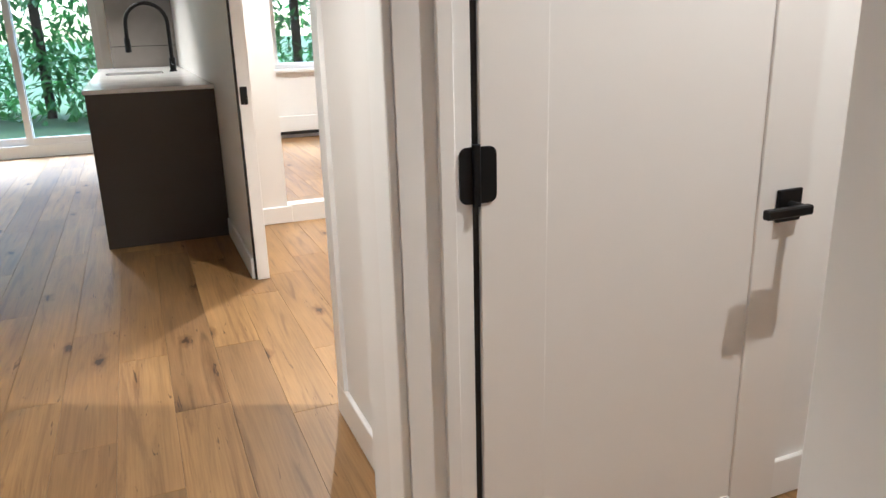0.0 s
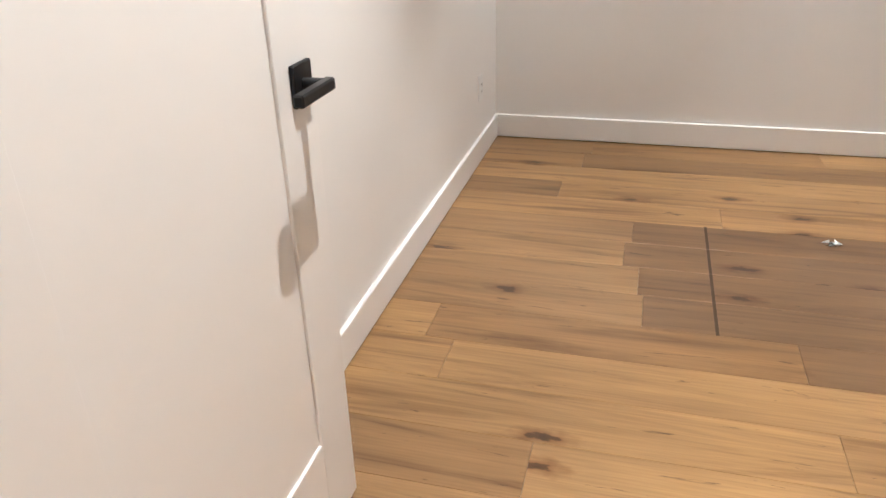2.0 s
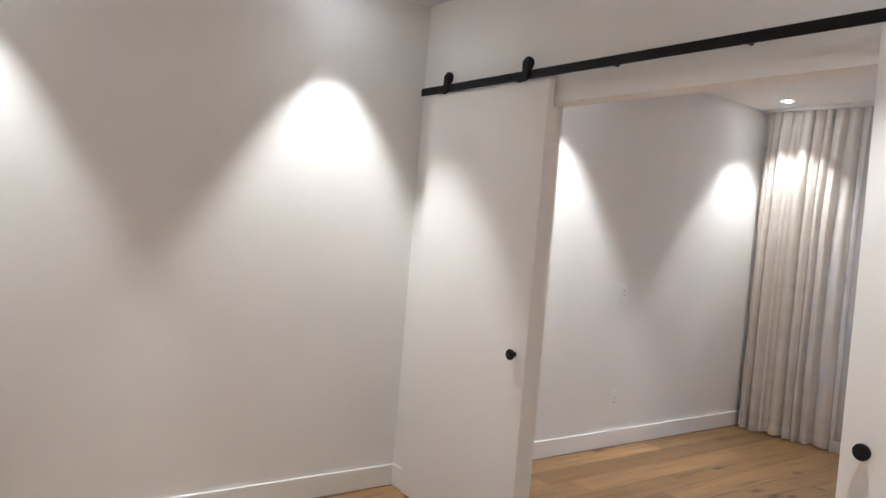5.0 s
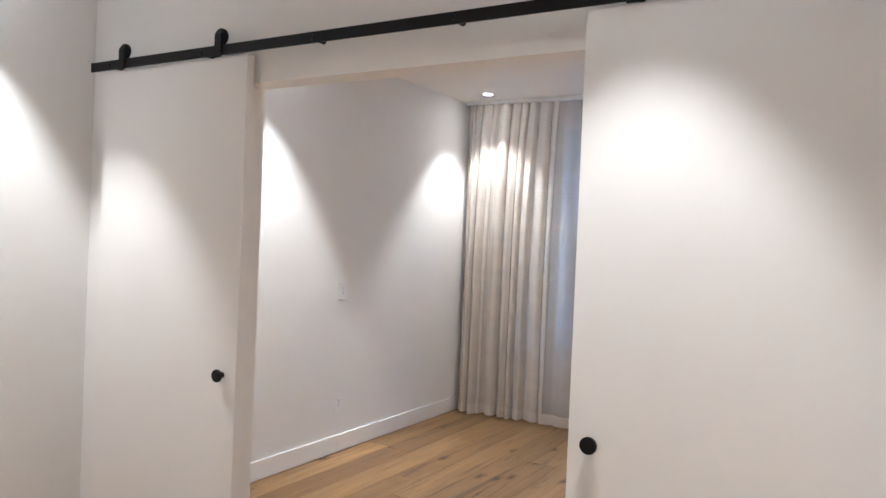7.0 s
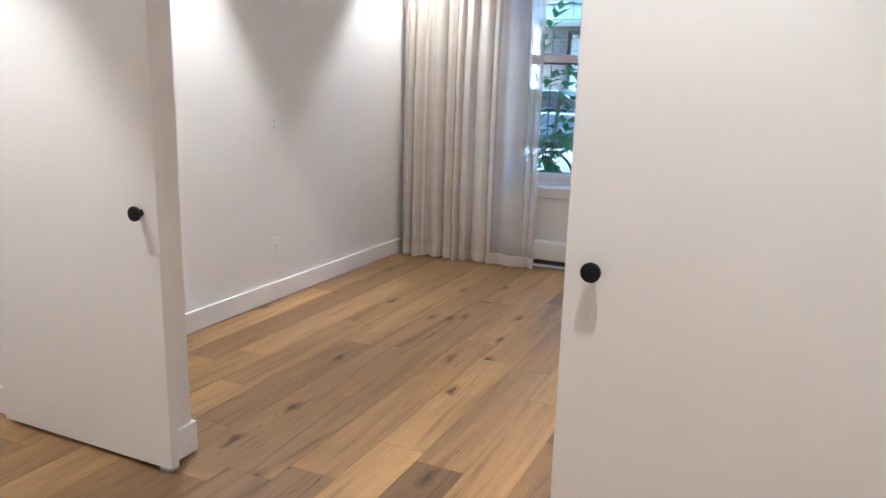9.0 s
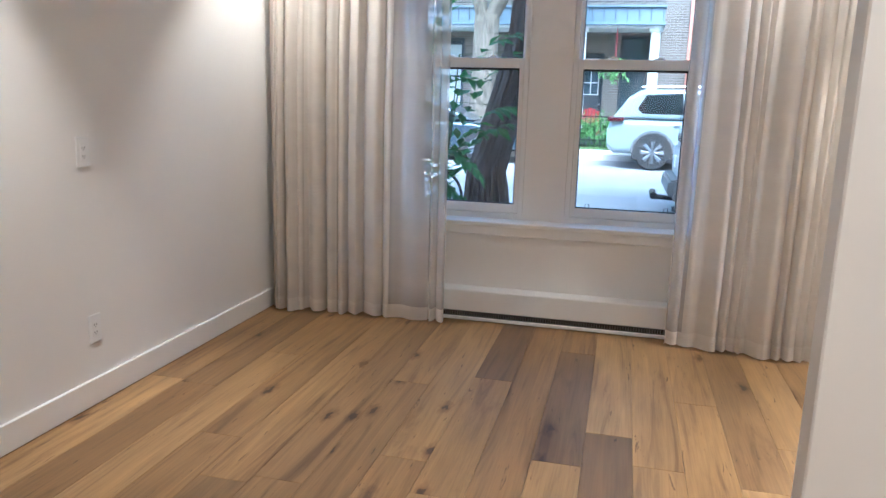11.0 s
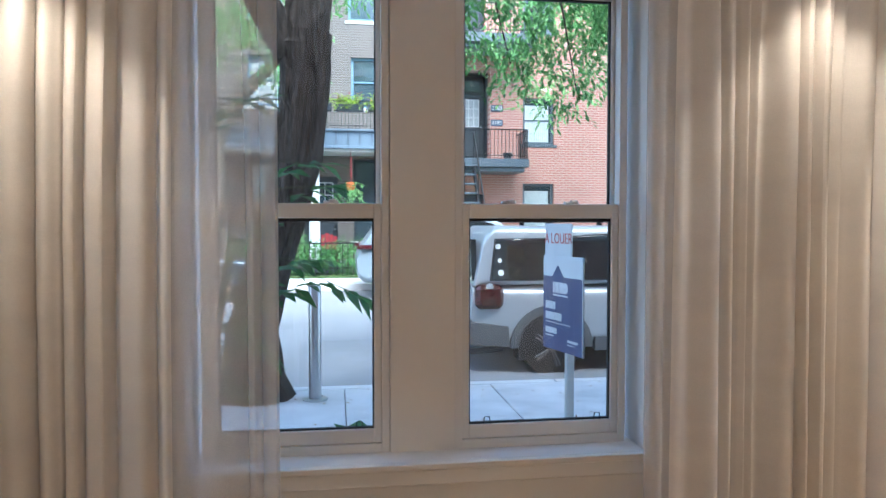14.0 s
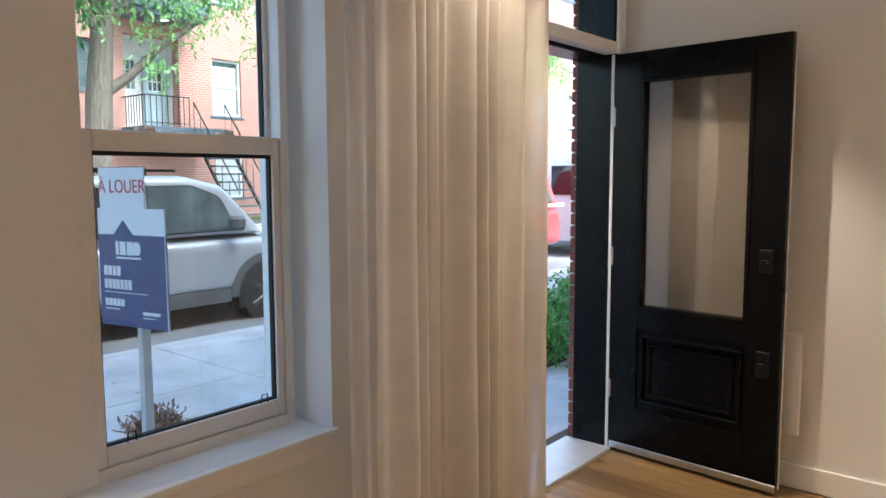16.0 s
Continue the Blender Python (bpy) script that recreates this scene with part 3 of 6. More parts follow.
def curtain(x0, x1, y0, y1, folds, seed, label, flip=1):
    """Loosely gathered voile from ceiling track to floor with uneven folds; flip tells which end hangs flat over the window."""
    rnd = random.Random(seed)
    n, rows, top, low = folds * 18, 30, CEIL - 0.03, 0.010
    widths, amp, lean, double = [], [], [], []
    for k in range(folds + 1):
        flat = (k >= folds - 3) if flip > 0 else (k <= 3)
        widths.append(rnd.choice((0.4, 0.6, 0.8, 1.2, 1.9)) * rnd.uniform(0.85, 1.15) * (1.6 if flat else 1.0))
        amp.append(rnd.choice((0.35, 0.6, 0.9, 1.3)) * rnd.uniform(0.8, 1.2) * (0.45 if flat else 1.0))
        lean.append(rnd.uniform(-1, 1))
        double.append(rnd.uniform(-0.5, 0.5))
    phase = [sum(widths[:k]) for k in range(folds + 1)]

    def at(f, z, lift=0.0):
        h = (z - low) / (top - low)
        k = min(int(f), folds - 1)
        u = f - k
        ease = u * u * (3 - 2 * u)
        loose = (phase[k] + (phase[k + 1] - phase[k]) * u) / phase[folds]
        s = loose + (f / folds - loose) * 0.45 * h ** 4
        a = amp[k] + (amp[k + 1] - amp[k]) * ease
        w = double[k] + (double[k + 1] - double[k]) * ease
        turn = f * math.tau + 0.5 * lean[k] * math.sin(u * math.pi) * (1 - h)
        depth = (0.030 + 0.018 * (1 - h)) * a
        crease = 0.0035 * noise.noise(Vector((f * 2.2, z * 5.0, seed))) + 0.006 * noise.noise(Vector((f * 0.7, z * 1.3, seed + 7)))
        x = x0 + (x1 - x0) * s + 0.018 * math.cos(turn + 0.6) * a + 0.014 * (1 - h) * lean[k] * math.sin(u * math.pi)
        y = y0 + (y1 - y0) * s + depth * (math.sin(turn) + w * math.sin(2 * turn + lean[0])) + crease + lift
        return (min(max(x, x0 - 0.01), x1 + 0.01), y, z + (0.005 * math.sin(f * 1.7) + 0.003 if z < 0.05 else 0))

    def sheet(zs, lift=0.0):
        bm = bmesh.new()
        grid = [[bm.verts.new(at(i / 18, z, lift)) for i in range(n + 1)] for z in zs]
        for p, q in zip(grid, grid[1:]):
            for i in range(n):
                bm.faces.new((p[i], p[i + 1], q[i + 1], q[i]))
        return bm
    d = thing("curtain", ((x0 + x1) / 2, (y0 + y1) / 2, 0), label, "curtain", "pair of curtains")
    part("fabric", sheet([low + (top - low) * j / rows for j in range(rows + 1)]), VOILE, d, smooth=True).data.materials.append(SHEER)
    for f in d.children[0].data.polygons:
        along = (f.index % n) / 18
        f.material_index = 1 if (along > folds - 3.2 if flip > 0 else along < 1.6) else 0
    part("hem", sheet((0.010, 0.05, 0.095), -0.003), HEM, d, "doubled bottom hem", smooth=True)
    return d


curtain(0.035, 1.165, 3.475, 3.50, 13, 3, "sheer off-white pleated curtain hanging from ceiling to floor in the corner")
curtain(2.485, 3.462, 3.49, 3.42, 12, 8, "sheer off-white pleated curtain drawn back beside the entrance", -1)
track = thing("curtain_track", (1.8, 3.46, CEIL), "slim white ceiling curtain track", "curtain track")
part("channel", boxes((0.02, 3.60, 3.442, 3.468, CEIL - 0.028, CEIL), bevel=0.002), PLASTIC, track)


# ---- entrance ----
def entrance_door():
    """Built shut along x from the hinge, then swung inwards."""
    d = thing("entrance_door", (4.518, 3.637, 0.0), "glossy black entrance door with a tall glass pane, standing open", "door")
    W, Z0, Z1, th = 0.882, 0.030, 2.12, 0.045
    def q(name, bm, mat, parent=d, label="", smooth=False):
        o = part(name, bm, mat, parent, label, smooth)
        o.matrix_parent_inverse = Matrix()
        return o
    s = 0.155
    gz0, gz1 = 0.80, 1.985
    q("stile", boxes((-s, 0, -th, 0, Z0, Z1), bevel=0.002), BLACKDOOR)
    q("stile", boxes((-W, -W + s, -th, 0, Z0, Z1), bevel=0.002), BLACKDOOR)
    q("rail", boxes((-W + s, -s, -th, 0, gz1, Z1), bevel=0.002), BLACKDOOR)
    q("rail", boxes((-W + s, -s, -th, 0, 0.70, gz0), bevel=0.002), BLACKDOOR)
    q("rail", boxes((-W + s, -s, -th, 0, Z0, 0.27), bevel=0.002), BLACKDOOR)
    q("panel", boxes((-W + s, -s, -th + 0.012, -0.012, 0.27, 0.70)), BLACKDOOR)
    for k, (a, b, c, e) in enumerate(((-W + s + 0.02, -s - 0.02, 0.30, 0.67), (-W + s + 0.06, -s - 0.06, 0.34, 0.63))):
        t = 0.022
        q("moulding", boxes((a, b, -0.016, 0.010 - 0.006 * k, c, c + t), (a, b, -0.016, 0.010 - 0.006 * k, e - t, e), (a, a + t, -0.016, 0.010 - 0.006 * k, c + t, e - t), (b - t, b, -0.016, 0.010 - 0.006 * k, c + t, e - t), bevel=0.006), BLACKDOOR)
    t = 0.02
    q("glazing_bead", boxes((-W + s, -s, -th - 0.004, 0.009, gz0, gz0 + t), (-W + s, -s, -th - 0.004, 0.009, gz1 - t, gz1), (-W + s, -W + s + t, -th - 0.004, 0.009, gz0 + t, gz1 - t), (-s - t, -s, -th - 0.004, 0.009, gz0 + t, gz1 - t), bevel=0.003), BLACKDOOR)
    q("glass", boxes((-W + s + t, -s - t, -th * 0.6, -th * 0.45, gz0 + t, gz1 - t)), DOORGLASS)
    q("sweep", boxes((-W, -0.002, -0.002, 0.004, 0.020, 0.058), bevel=0.002), STEEL, label="silver bottom sweep")
    q("edge_strip", boxes((-W - 0.003, -W - 0.0005, -th, -th + 0.014, Z0, Z1)), PLASTIC, label="white weatherstrip along the lock edge")
    for z, h in ((1.10, 0.055), (0.62, 0.060)):
        esc = q("escutcheon", boxes((-W + 0.045, -W + 0.105, 0.0, 0.012, z - h, z + h), bevel=0.003), BLACK)
        q("thumb_turn", boxes((-W + 0.060, -W + 0.092, 0.012, 0.040, z - 0.008, z + 0.008), bevel=0.003), BLACK, d)
    for z in (0.98, 1.12):
        q("latch_bolt", boxes((-W - 0.012, -W - 0.003, -th + 0.012, -0.014, z - 0.02, z + 0.02), bevel=0.002), STEEL)
    d.matrix_basis = pose(4.518, 3.637, 0.0, 0, 0, 85.6)
    return d


entrance_door()
fr = thing("entrance_frame", (4.07, 3.75, 0), "black entrance door frame with a glazed transom above", "door frame", kind="structure")
part("jamb", boxes((4.518, 4.56, 3.645, 3.86, 0, 2.56), bevel=0.002), BLACKDOOR, fr)
part("jamb", boxes((3.60, 3.635, 3.645, 3.86, 0, 2.56), bevel=0.002), BLACKDOOR, fr)
part("casing", boxes((3.50, 3.69, 3.612, 3.638, 0.0, 2.56), (3.52, 3.535, 3.604, 3.612, 0.121, 2.56), bevel=0.002), TRIM, fr, "white painted inner casing")
part("transom_bar", boxes((3.692, 4.518, 3.63, 3.70, 2.125, 2.185), bevel=0.003), TRIM, fr, "white painted transom bar")
part("transom_bar", boxes((3.635, 4.518, 3.70, 3.86, 2.105, 2.185), bevel=0.003), BLACKDOOR, fr)
part("head", boxes((3.635, 4.518, 3.645, 3.86, 2.52, 2.56), bevel=0.002), TRIM, fr)
part("transom_glass", boxes((3.635, 4.518, 3.76, 3.765, 2.185, 2.52)), GLASS, fr).visible_shadow = False
part("threshold", boxes((3.635, 4.518, 3.62, 3.90, -0.014, 0.020), bevel=0.004), plain("satin_aluminium", (0.74, 0.74, 0.75), 0.5, 0.5, scale=20), fr, "aluminium threshold")
part("weatherstrip", boxes((4.512, 4.519, 3.640, 3.655, 0.02, 2.12)), PLASTIC, fr)
part("casing", boxes((4.523, 4.60, 3.618, 3.638, 2.125, 2.56), bevel=0.003), TRIM, fr)
for z in (0.35, 1.07, 1.80):
    part("hinge", lathe(bmesh.new(), (4.522, 3.634, z - 0.05), (0, 0, 1), [(0, 0.007), (0.10, 0.007)], 12), STEEL, fr, smooth=True)

panel = thing("wall_heater_panel", (4.6, 2.95, 0.29), "thin white panel heater on the wall behind the entrance door", "heater")
part("face", boxes((4.545, 4.565, 2.69, 3.38, 0.285, 0.765), bevel=0.004), PLASTIC, panel)
part("bracket", boxes((4.565, 4.63, 2.75, 3.32, 0.32, 0.73)), PLASTIC, panel)


# ---- kitchen end ----
CABINET = plain("dark_taupe_laminate", (0.055, 0.047, 0.040), 0.5, vary=0.06, scale=3)
STONE = plain("white_quartz_top", (0.80, 0.80, 0.78), 0.22, vary=0.04, scale=5)
isl = thing("kitchen_peninsula", (3.78, -7.4, 0), "dark taupe base cabinet run with panelled end", "kitchen cabinet")
part("body", boxes((3.352, 4.06, -9.85, -6.475, 0.09, 0.965)), CABINET, isl)
part("end_panel", boxes((3.35, 4.10, -6.475, -6.455, 0.0, 0.965), bevel=0.002), CABINET, isl)
for k in range(4):
    y = -6.50 - k * 0.62
    dr = part("cabinet_door", boxes((4.062, 4.082, y - 0.612, y, 0.11, 0.955), bevel=0.002), CABINET, isl)
    part("pull", boxes((4.082, 4.098, y - 0.36, y - 0.24, 0.90, 0.912), bevel=0.002), BLACK, dr)
part("plinth", boxes((3.44, 4.02, -9.85, -6.475, 0.0, 0.09)), CABINET, isl)
top = thing("worktop", (3.78, -7.4, 0.965), "white quartz worktop with an undermount sink cut-out", "worktop")
part("slab", boxes((3.349, 4.11, -8.30, -6.44, 0.967, 0.992), (3.349, 3.56, -8.85, -8.30, 0.967, 0.992), (4.02, 4.11, -8.85, -8.30, 0.967, 0.992), (3.349, 4.11, -9.87, -8.85, 0.967, 0.992)), STONE, top)
part("sink", boxes((3.56, 4.02, -8.85, -8.30, 0.80, 0.81), (3.56, 3.57, -8.85, -8.30, 0.81, 0.966), (4.01, 4.02, -8.85, -8.30, 0.81, 0.966), (3.57, 4.01, -8.85, -8.84, 0.81, 0.966), (3.57, 4.01, -8.31, -8.30, 0.81, 0.966)), plain("black_sink", (0.02, 0.02, 0.021), 0.5), top, "black composite sink bowl")
fau = thing("kitchen_faucet", (3.50, -8.6, 0.992), "tall black gooseneck kitchen faucet on the worktop", "faucet")
FXY = (3.47, -8.6)
pts = [(FXY[0], FXY[1], 0.992), (FXY[0], FXY[1], 1.40)] + [(FXY[0] + 0.17 - 0.17 * math.cos(a), FXY[1], 1.40 + 0.17 * math.sin(a)) for a in [k * math.pi / 12 for k in range(1, 13)]] + [(FXY[0] + 0.345, FXY[1], 1.27)]
part("neck", tube(bmesh.new(), pts, 0.017, 14), BLACK, fau, smooth=True)
part("base", lathe(bmesh.new(), (*FXY, 0.992), (0, 0, 1), [(0, 0.034), (0.01, 0.034), (0.014, 0.027), (0.12, 0.026)], 20), BLACK, fau, smooth=True)
part("spray_head", lathe(bmesh.new(), (FXY[0] + 0.345, FXY[1], 1.29), (0, 0, -1), [(0, 0.019), (0.02, 0.024), (0.12, 0.025), (0.125, 0.018)], 18), BLACK, fau, smooth=True)
part("lever", tube(bmesh.new(), [(FXY[0], FXY[1] + 0.02, 1.06), (FXY[0], FXY[1] + 0.13, 1.07)], 0.012, 10), BLACK, fau, smooth=True)
tall = thing("tall_cabinet", (3.65, -10.3, 0), "tall taupe cabinet beside the garden door", "cabinet")
part("body", boxes((3.35, 3.98, -10.9, -9.9, 0.0, 2.3), bevel=0.003), plain("taupe_lacquer", (0.22, 0.20, 0.18), 0.45), tall)
part("seam", boxes((3.352, 3.982, -9.902, -9.897, 1.20, 1.206)), DARKHOLE, tall)

patio = thing("patio_door", (5.1, -11.1, 0), "white sliding patio door onto the green garden", "door", kind="structure")
part("frame", boxes((4.02, 4.10, -11.16, -11.02, 0, 2.2), (6.02, 6.10, -11.16, -11.02, 0, 2.2), (4.10, 6.02, -11.16, -11.02, 2.12, 2.2), (4.10, 6.02, -11.16, -11.02, 0.0, 0.14), bevel=0.003), VINYL, patio)
for x0, x1, y in ((4.10, 5.02, -11.06), (4.94, 6.02, -11.11)):
    leaf = part("sliding_leaf", boxes((x0, x0 + 0.07, y - 0.02, y + 0.02, 0.14, 2.12), (x1 - 0.07, x1, y - 0.02, y + 0.02, 0.14, 2.12), (x0 + 0.07, x1 - 0.07, y - 0.02, y + 0.02, 0.14, 0.22), (x0 + 0.07, x1 - 0.07, y - 0.02, y + 0.02, 2.04, 2.12), bevel=0.003), VINYL, patio)
    part("glass", boxes((x0 + 0.07, x1 - 0.07, y - 0.003, y + 0.003, 0.22, 2.04)), GLASS, leaf).visible_shadow = False
rw = thing("rear_window", (2.15, -11.1, 0.86), "white framed window in the rear room", "window", kind="structure")
part("frame", boxes((1.55, 1.62, -11.14, -11.03, 0.86, 2.2), (2.68, 2.75, -11.14, -11.03, 0.86, 2.2), (1.62, 2.68, -11.14, -11.03, 0.86, 0.93), (1.62, 2.68, -11.14, -11.03, 2.13, 2.2), (2.1, 2.16, -11.14, -11.03, 0.93, 2.13), bevel=0.003), VINYL, rw)
part("glass", boxes((1.62, 2.68, -11.09, -11.085, 0.93, 2.13)), GLASS, rw).visible_shadow = False
part("sill", boxes((1.5, 2.8, -11.03, -10.93, 0.82, 0.86), bevel=0.003), TRIM, rw)
rh = thing("rear_heater", (2.1, -10.95, 0.1), "white convector under the rear window", "heater")
part("case", boxes((1.6, 2.7, -10.98, -10.90, 0.09, 0.28), bevel=0.005), PLASTIC, rh)
part("slot", boxes((1.62, 2.68, -10.985, -10.91, 0.05, 0.09)), DARKHOLE, rh)
strike = thing("strike_plate", (3.31, -5.41, 0.99), "small black strike plate in the door jamb", "strike plate")
part("plate", boxes((3.292, 3.328, -5.4145, -5.408, 0.945, 1.035), bevel=0.001), BLACK, strike)
lj = thing("side_room_frame", (3.30, -5.42, 0), "white painted jamb of the wide hall opening", "door frame", kind="structure")
part("jamb", boxes((3.270, 3.334, -5.430, -5.414, 0, 2.06), bevel=0.002), TRIM, lj)
# Flat black strip painted in for the shade of the gap at this corner.
part("pocket_gap", boxes((3.334, 3.346, -5.430, -5.424, 0, 2.06)), DARKHOLE, lj, "black strip for the shaded gap beside the jamb")
part("casing", boxes((3.29, 3.306, -3.80, -3.72, 0.121, 2.1), bevel=0.002), TRIM, lj)


# ---- street: ground ----
ASPHALT = plain("worn_asphalt", (0.24, 0.24, 0.245), 0.85, vary=0.22, scale=0.7, relief=0.5, grain=90)
CONCRETE = plain("pavement_concrete", (0.56, 0.555, 0.54), 0.85, vary=0.24, scale=2.2, relief=0.35, grain=120)
EARTH = plain("bare_earth", (0.09, 0.07, 0.05), 0.95, vary=0.35, scale=5, relief=0.6, grain=60)
GRASS = plain("grass_ground", (0.07, 0.12, 0.035), 0.95, vary=0.4, scale=2.5, relief=0.8, grain=70)
SW = -0.07
setting("ground", boxes((-600, 600, -600, 600, -0.9, -0.6)), GRASS, "level ground reaching to the horizon", "ground")
setting("ground", boxes((-40, 60, -60, -11.2, -0.6, -0.12)), GRASS, "lawn of the rear garden", "lawn")
setting("pavement", boxes((-30, 45, YW - 0.2, 8.10, -0.6, SW - 0.03)), EARTH, "bedding under the concrete pavement", "pavement")


def road_z(y):
    return -0.24 + (y - 8.2) * 0.036


bm = bmesh.new()
prism(bm, [(8.25, -0.6), (17.0, -0.6), (17.0, road_z(17.0)), (12.6, road_z(12.6) + 0.05), (8.25, road_z(8.25))], "x", -60, 80)
setting("road", bm, ASPHALT, "pale worn asphalt of a narrow one-way street", "road")
bm = bmesh.new()
for k in range(-10, 24):
    box(bm, k * 1.8, k * 1.8 + 1.795, 8.10, 8.25, -0.6, SW, bevel=0.012)
setting("kerb", bm, CONCRETE, "concrete kerb stones along the road", "kerb")
setting("pavement", boxes((-60, 80, 17.0, 18.7, -0.6, 0.22)), CONCRETE, "far concrete pavement", "pavement")
setting("ground", boxes((-60, 80, 18.7, 24, -0.6, 0.28)), GRASS, "narrow planted strip in front of the houses", "front garden")

# ---- houses across the street ----
REDBRICK = brickish("red_brick", (0.47, 0.185, 0.145), (0.40, 0.15, 0.115), (0.54, 0.37, 0.32))
BROWNBRICK = brickish("brown_brick", (0.10, 0.077, 0.066), (0.155, 0.122, 0.104), (0.235, 0.215, 0.20))
PALEBRICK = brickish("buff_brick", (0.30, 0.245, 0.20), (0.26, 0.21, 0.17), (0.32, 0.30, 0.27))
GREYPAINT = plain("slate_grey_paint", (0.10, 0.125, 0.15), 0.5)
DARKFRAME = plain("dark_frame_paint", (0.035, 0.045, 0.055), 0.45)
WHITEPAINT = plain("white_exterior_paint", (0.75, 0.75, 0.74), 0.55)
LIMESTONE = plain("limestone", (0.58, 0.57, 0.54), 0.8)
PANE = plain("dim_window_pane", (0.05, 0.075, 0.09), 0.06, vary=0.4, scale=1.5, relief=0, spec=0.9)
LACE = plain("lace_curtain", (0.50, 0.53, 0.54), 0.9, vary=0.15, scale=9)
IRON = plain("black_iron", (0.015, 0.016, 0.018), 0.5, 0.5)
WOODDOOR = plain("dark_blue_grey_door", (0.045, 0.055, 0.065), 0.4)
TERRA = plain("terracotta", (0.42, 0.16, 0.08), 0.7)


def house_window(parent, x0, x1, y, z0, z1, frame_mat, curtain_mat=None, arch=False, stones=False):
    w = part("window", boxes((x0, x0 + 0.07, y - 0.03, y + 0.06, z0, z1), (x1 - 0.07, x1, y - 0.03, y + 0.06, z0, z1), (x0 + 0.07, x1 - 0.07, y - 0.03, y + 0.06, z1 - 0.07, z1), (x0 + 0.07, x1 - 0.07, y - 0.03, y + 0.06, z0, z0 + 0.07)), frame_mat, parent)
    zm = z0 + (z1 - z0) * 0.52
    part("pane", boxes((x0 + 0.07, x1 - 0.07, y + 0.02, y + 0.03, z0 + 0.07, zm - 0.02)), PANE, w)
    part("pane", boxes((x0 + 0.07, x1 - 0.07, y + 0.03, y + 0.04, zm + 0.02, z1 - 0.07)), PANE, w)
    part("meeting_rail", boxes((x0 + 0.07, x1 - 0.07, y - 0.01, y + 0.045, zm - 0.02, zm + 0.02)), frame_mat, w)
    part("sill", boxes((x0 - 0.09, x1 + 0.09, y - 0.12, y + 0.05, z0 - 0.09, z0), bevel=0.01), GREYPAINT if not stones else LIMESTONE, w)
    if curtain_mat:
        pleats = [(x0 + 0.08 + k * 0.03, y + 0.008 + 0.008 * (k % 2)) for k in range(int((x1 - x0 - 0.16) / 0.03))]
        part("curtain", prism(bmesh.new(), pleats + [(p, q + 0.003) for p, q in pleats[::-1]], "z", z0 + 0.07, z1 - 0.2), curtain_mat, w)
    if arch:
        pts = [(x0 - 0.06, z1), (x1 + 0.06, z1)] + [(x1 + 0.06 - (x1 - x0 + 0.12) * k / 8, z1 + 0.04 + 0.09 * math.sin(math.pi * k / 8)) for k in range(9)]
        part("arch", prism(bmesh.new(), pts, "y", y - 0.05, y + 0.06), frame_mat, w)
    if stones:
        part("lintel_stone", boxes((x0 - 0.02, x0 + 0.26, y - 0.05, y + 0.05, z1 + 0.12, z1 + 0.5), (x1 - 0.1, x1 + 0.18, y - 0.05, y + 0.05, z1 + 0.08, z1 + 0.42)), LIMESTONE, w)
    return w


def pierced(x0, x1, y0, y1, z0, z1, holes):
    """A wall with openings: holes of (x0, x1, z0, z1) that do not share a column unless stacked."""
    xs = sorted({x0, x1, *[h[0] for h in holes], *[h[1] for h in holes]})
    bm = bmesh.new()
    for a, b in zip(xs, xs[1:]):
        mid = (a + b) / 2
        z = z0
        for h in sorted((h for h in holes if h[0] <= mid <= h[1]), key=lambda h: h[2]):
            if h[2] > z:
                box(bm, a, b, y0, y1, z, h[2])
            z = h[3]
        if z < z1:
            box(bm, a, b, y0, y1, z, z1)
    return bm


def railing(parent, x0, x1, y, z, h, step=0.12, name="railing", ends=(True, True), y_back=None):
    bm = boxes((x0, x1, y - 0.015, y + 0.015, z + h - 0.03, z + h), (x0, x1, y - 0.012, y + 0.012, z + 0.08, z + 0.10))
    n = int((x1 - x0) / step)
    for k in range(n + 1):
        x = x0 + (x1 - x0) * k / max(1, n)
        box(bm, x - 0.008, x + 0.008, y - 0.008, y + 0.008, z, z + h)
    if y_back:
        for x, keep in ((x0, ends[0]), (x1, ends[1])):
            if keep:
                box(bm, x - 0.015, x + 0.015, y, y_back, z + h - 0.03, z + h)
                for k in range(int((y_back - y) / step)):
                    box(bm, x - 0.008, x + 0.008, y + k * step, y + k * step + 0.016, z, z + h)
    return part(name, bm, IRON, parent)


def stair(parent, x0, x1, y_top, z_top, y_low, z_low, material, n=12):
    bm = bmesh.new()
    for k in range(n):
        f = k / (n - 1)
        y, z = y_top + (y_low - y_top) * f, z_top + (z_low - z_top) * f
        box(bm, x0, x1, y - 0.24, y + 0.02, z - 0.045, z)
    st = part("stair", bm, material, parent)
    for x in (x0 - 0.03, x1 + 0.03):
        part("stringer", tube(bmesh.new(), [(x, y_top, z_top - 0.06), (x, y_low - 0.2, z_low - 0.1)], 0.05, 6), IRON, st)
        bm = tube(bmesh.new(), [(x, y_top, z_top + 0.85), (x, y_low - 0.2, z_low + 0.85)], 0.02, 6)
        for k in range(0, n, 2):
            f = k / (n - 1)
            y, z = y_top + (y_low - y_top) * f, z_top + (z_low - z_top) * f
            tube(bm, [(x, y, z), (x, y, z + 0.85)], 0.010, 5)
        part("handrail", bm, IRON, st)
    return st


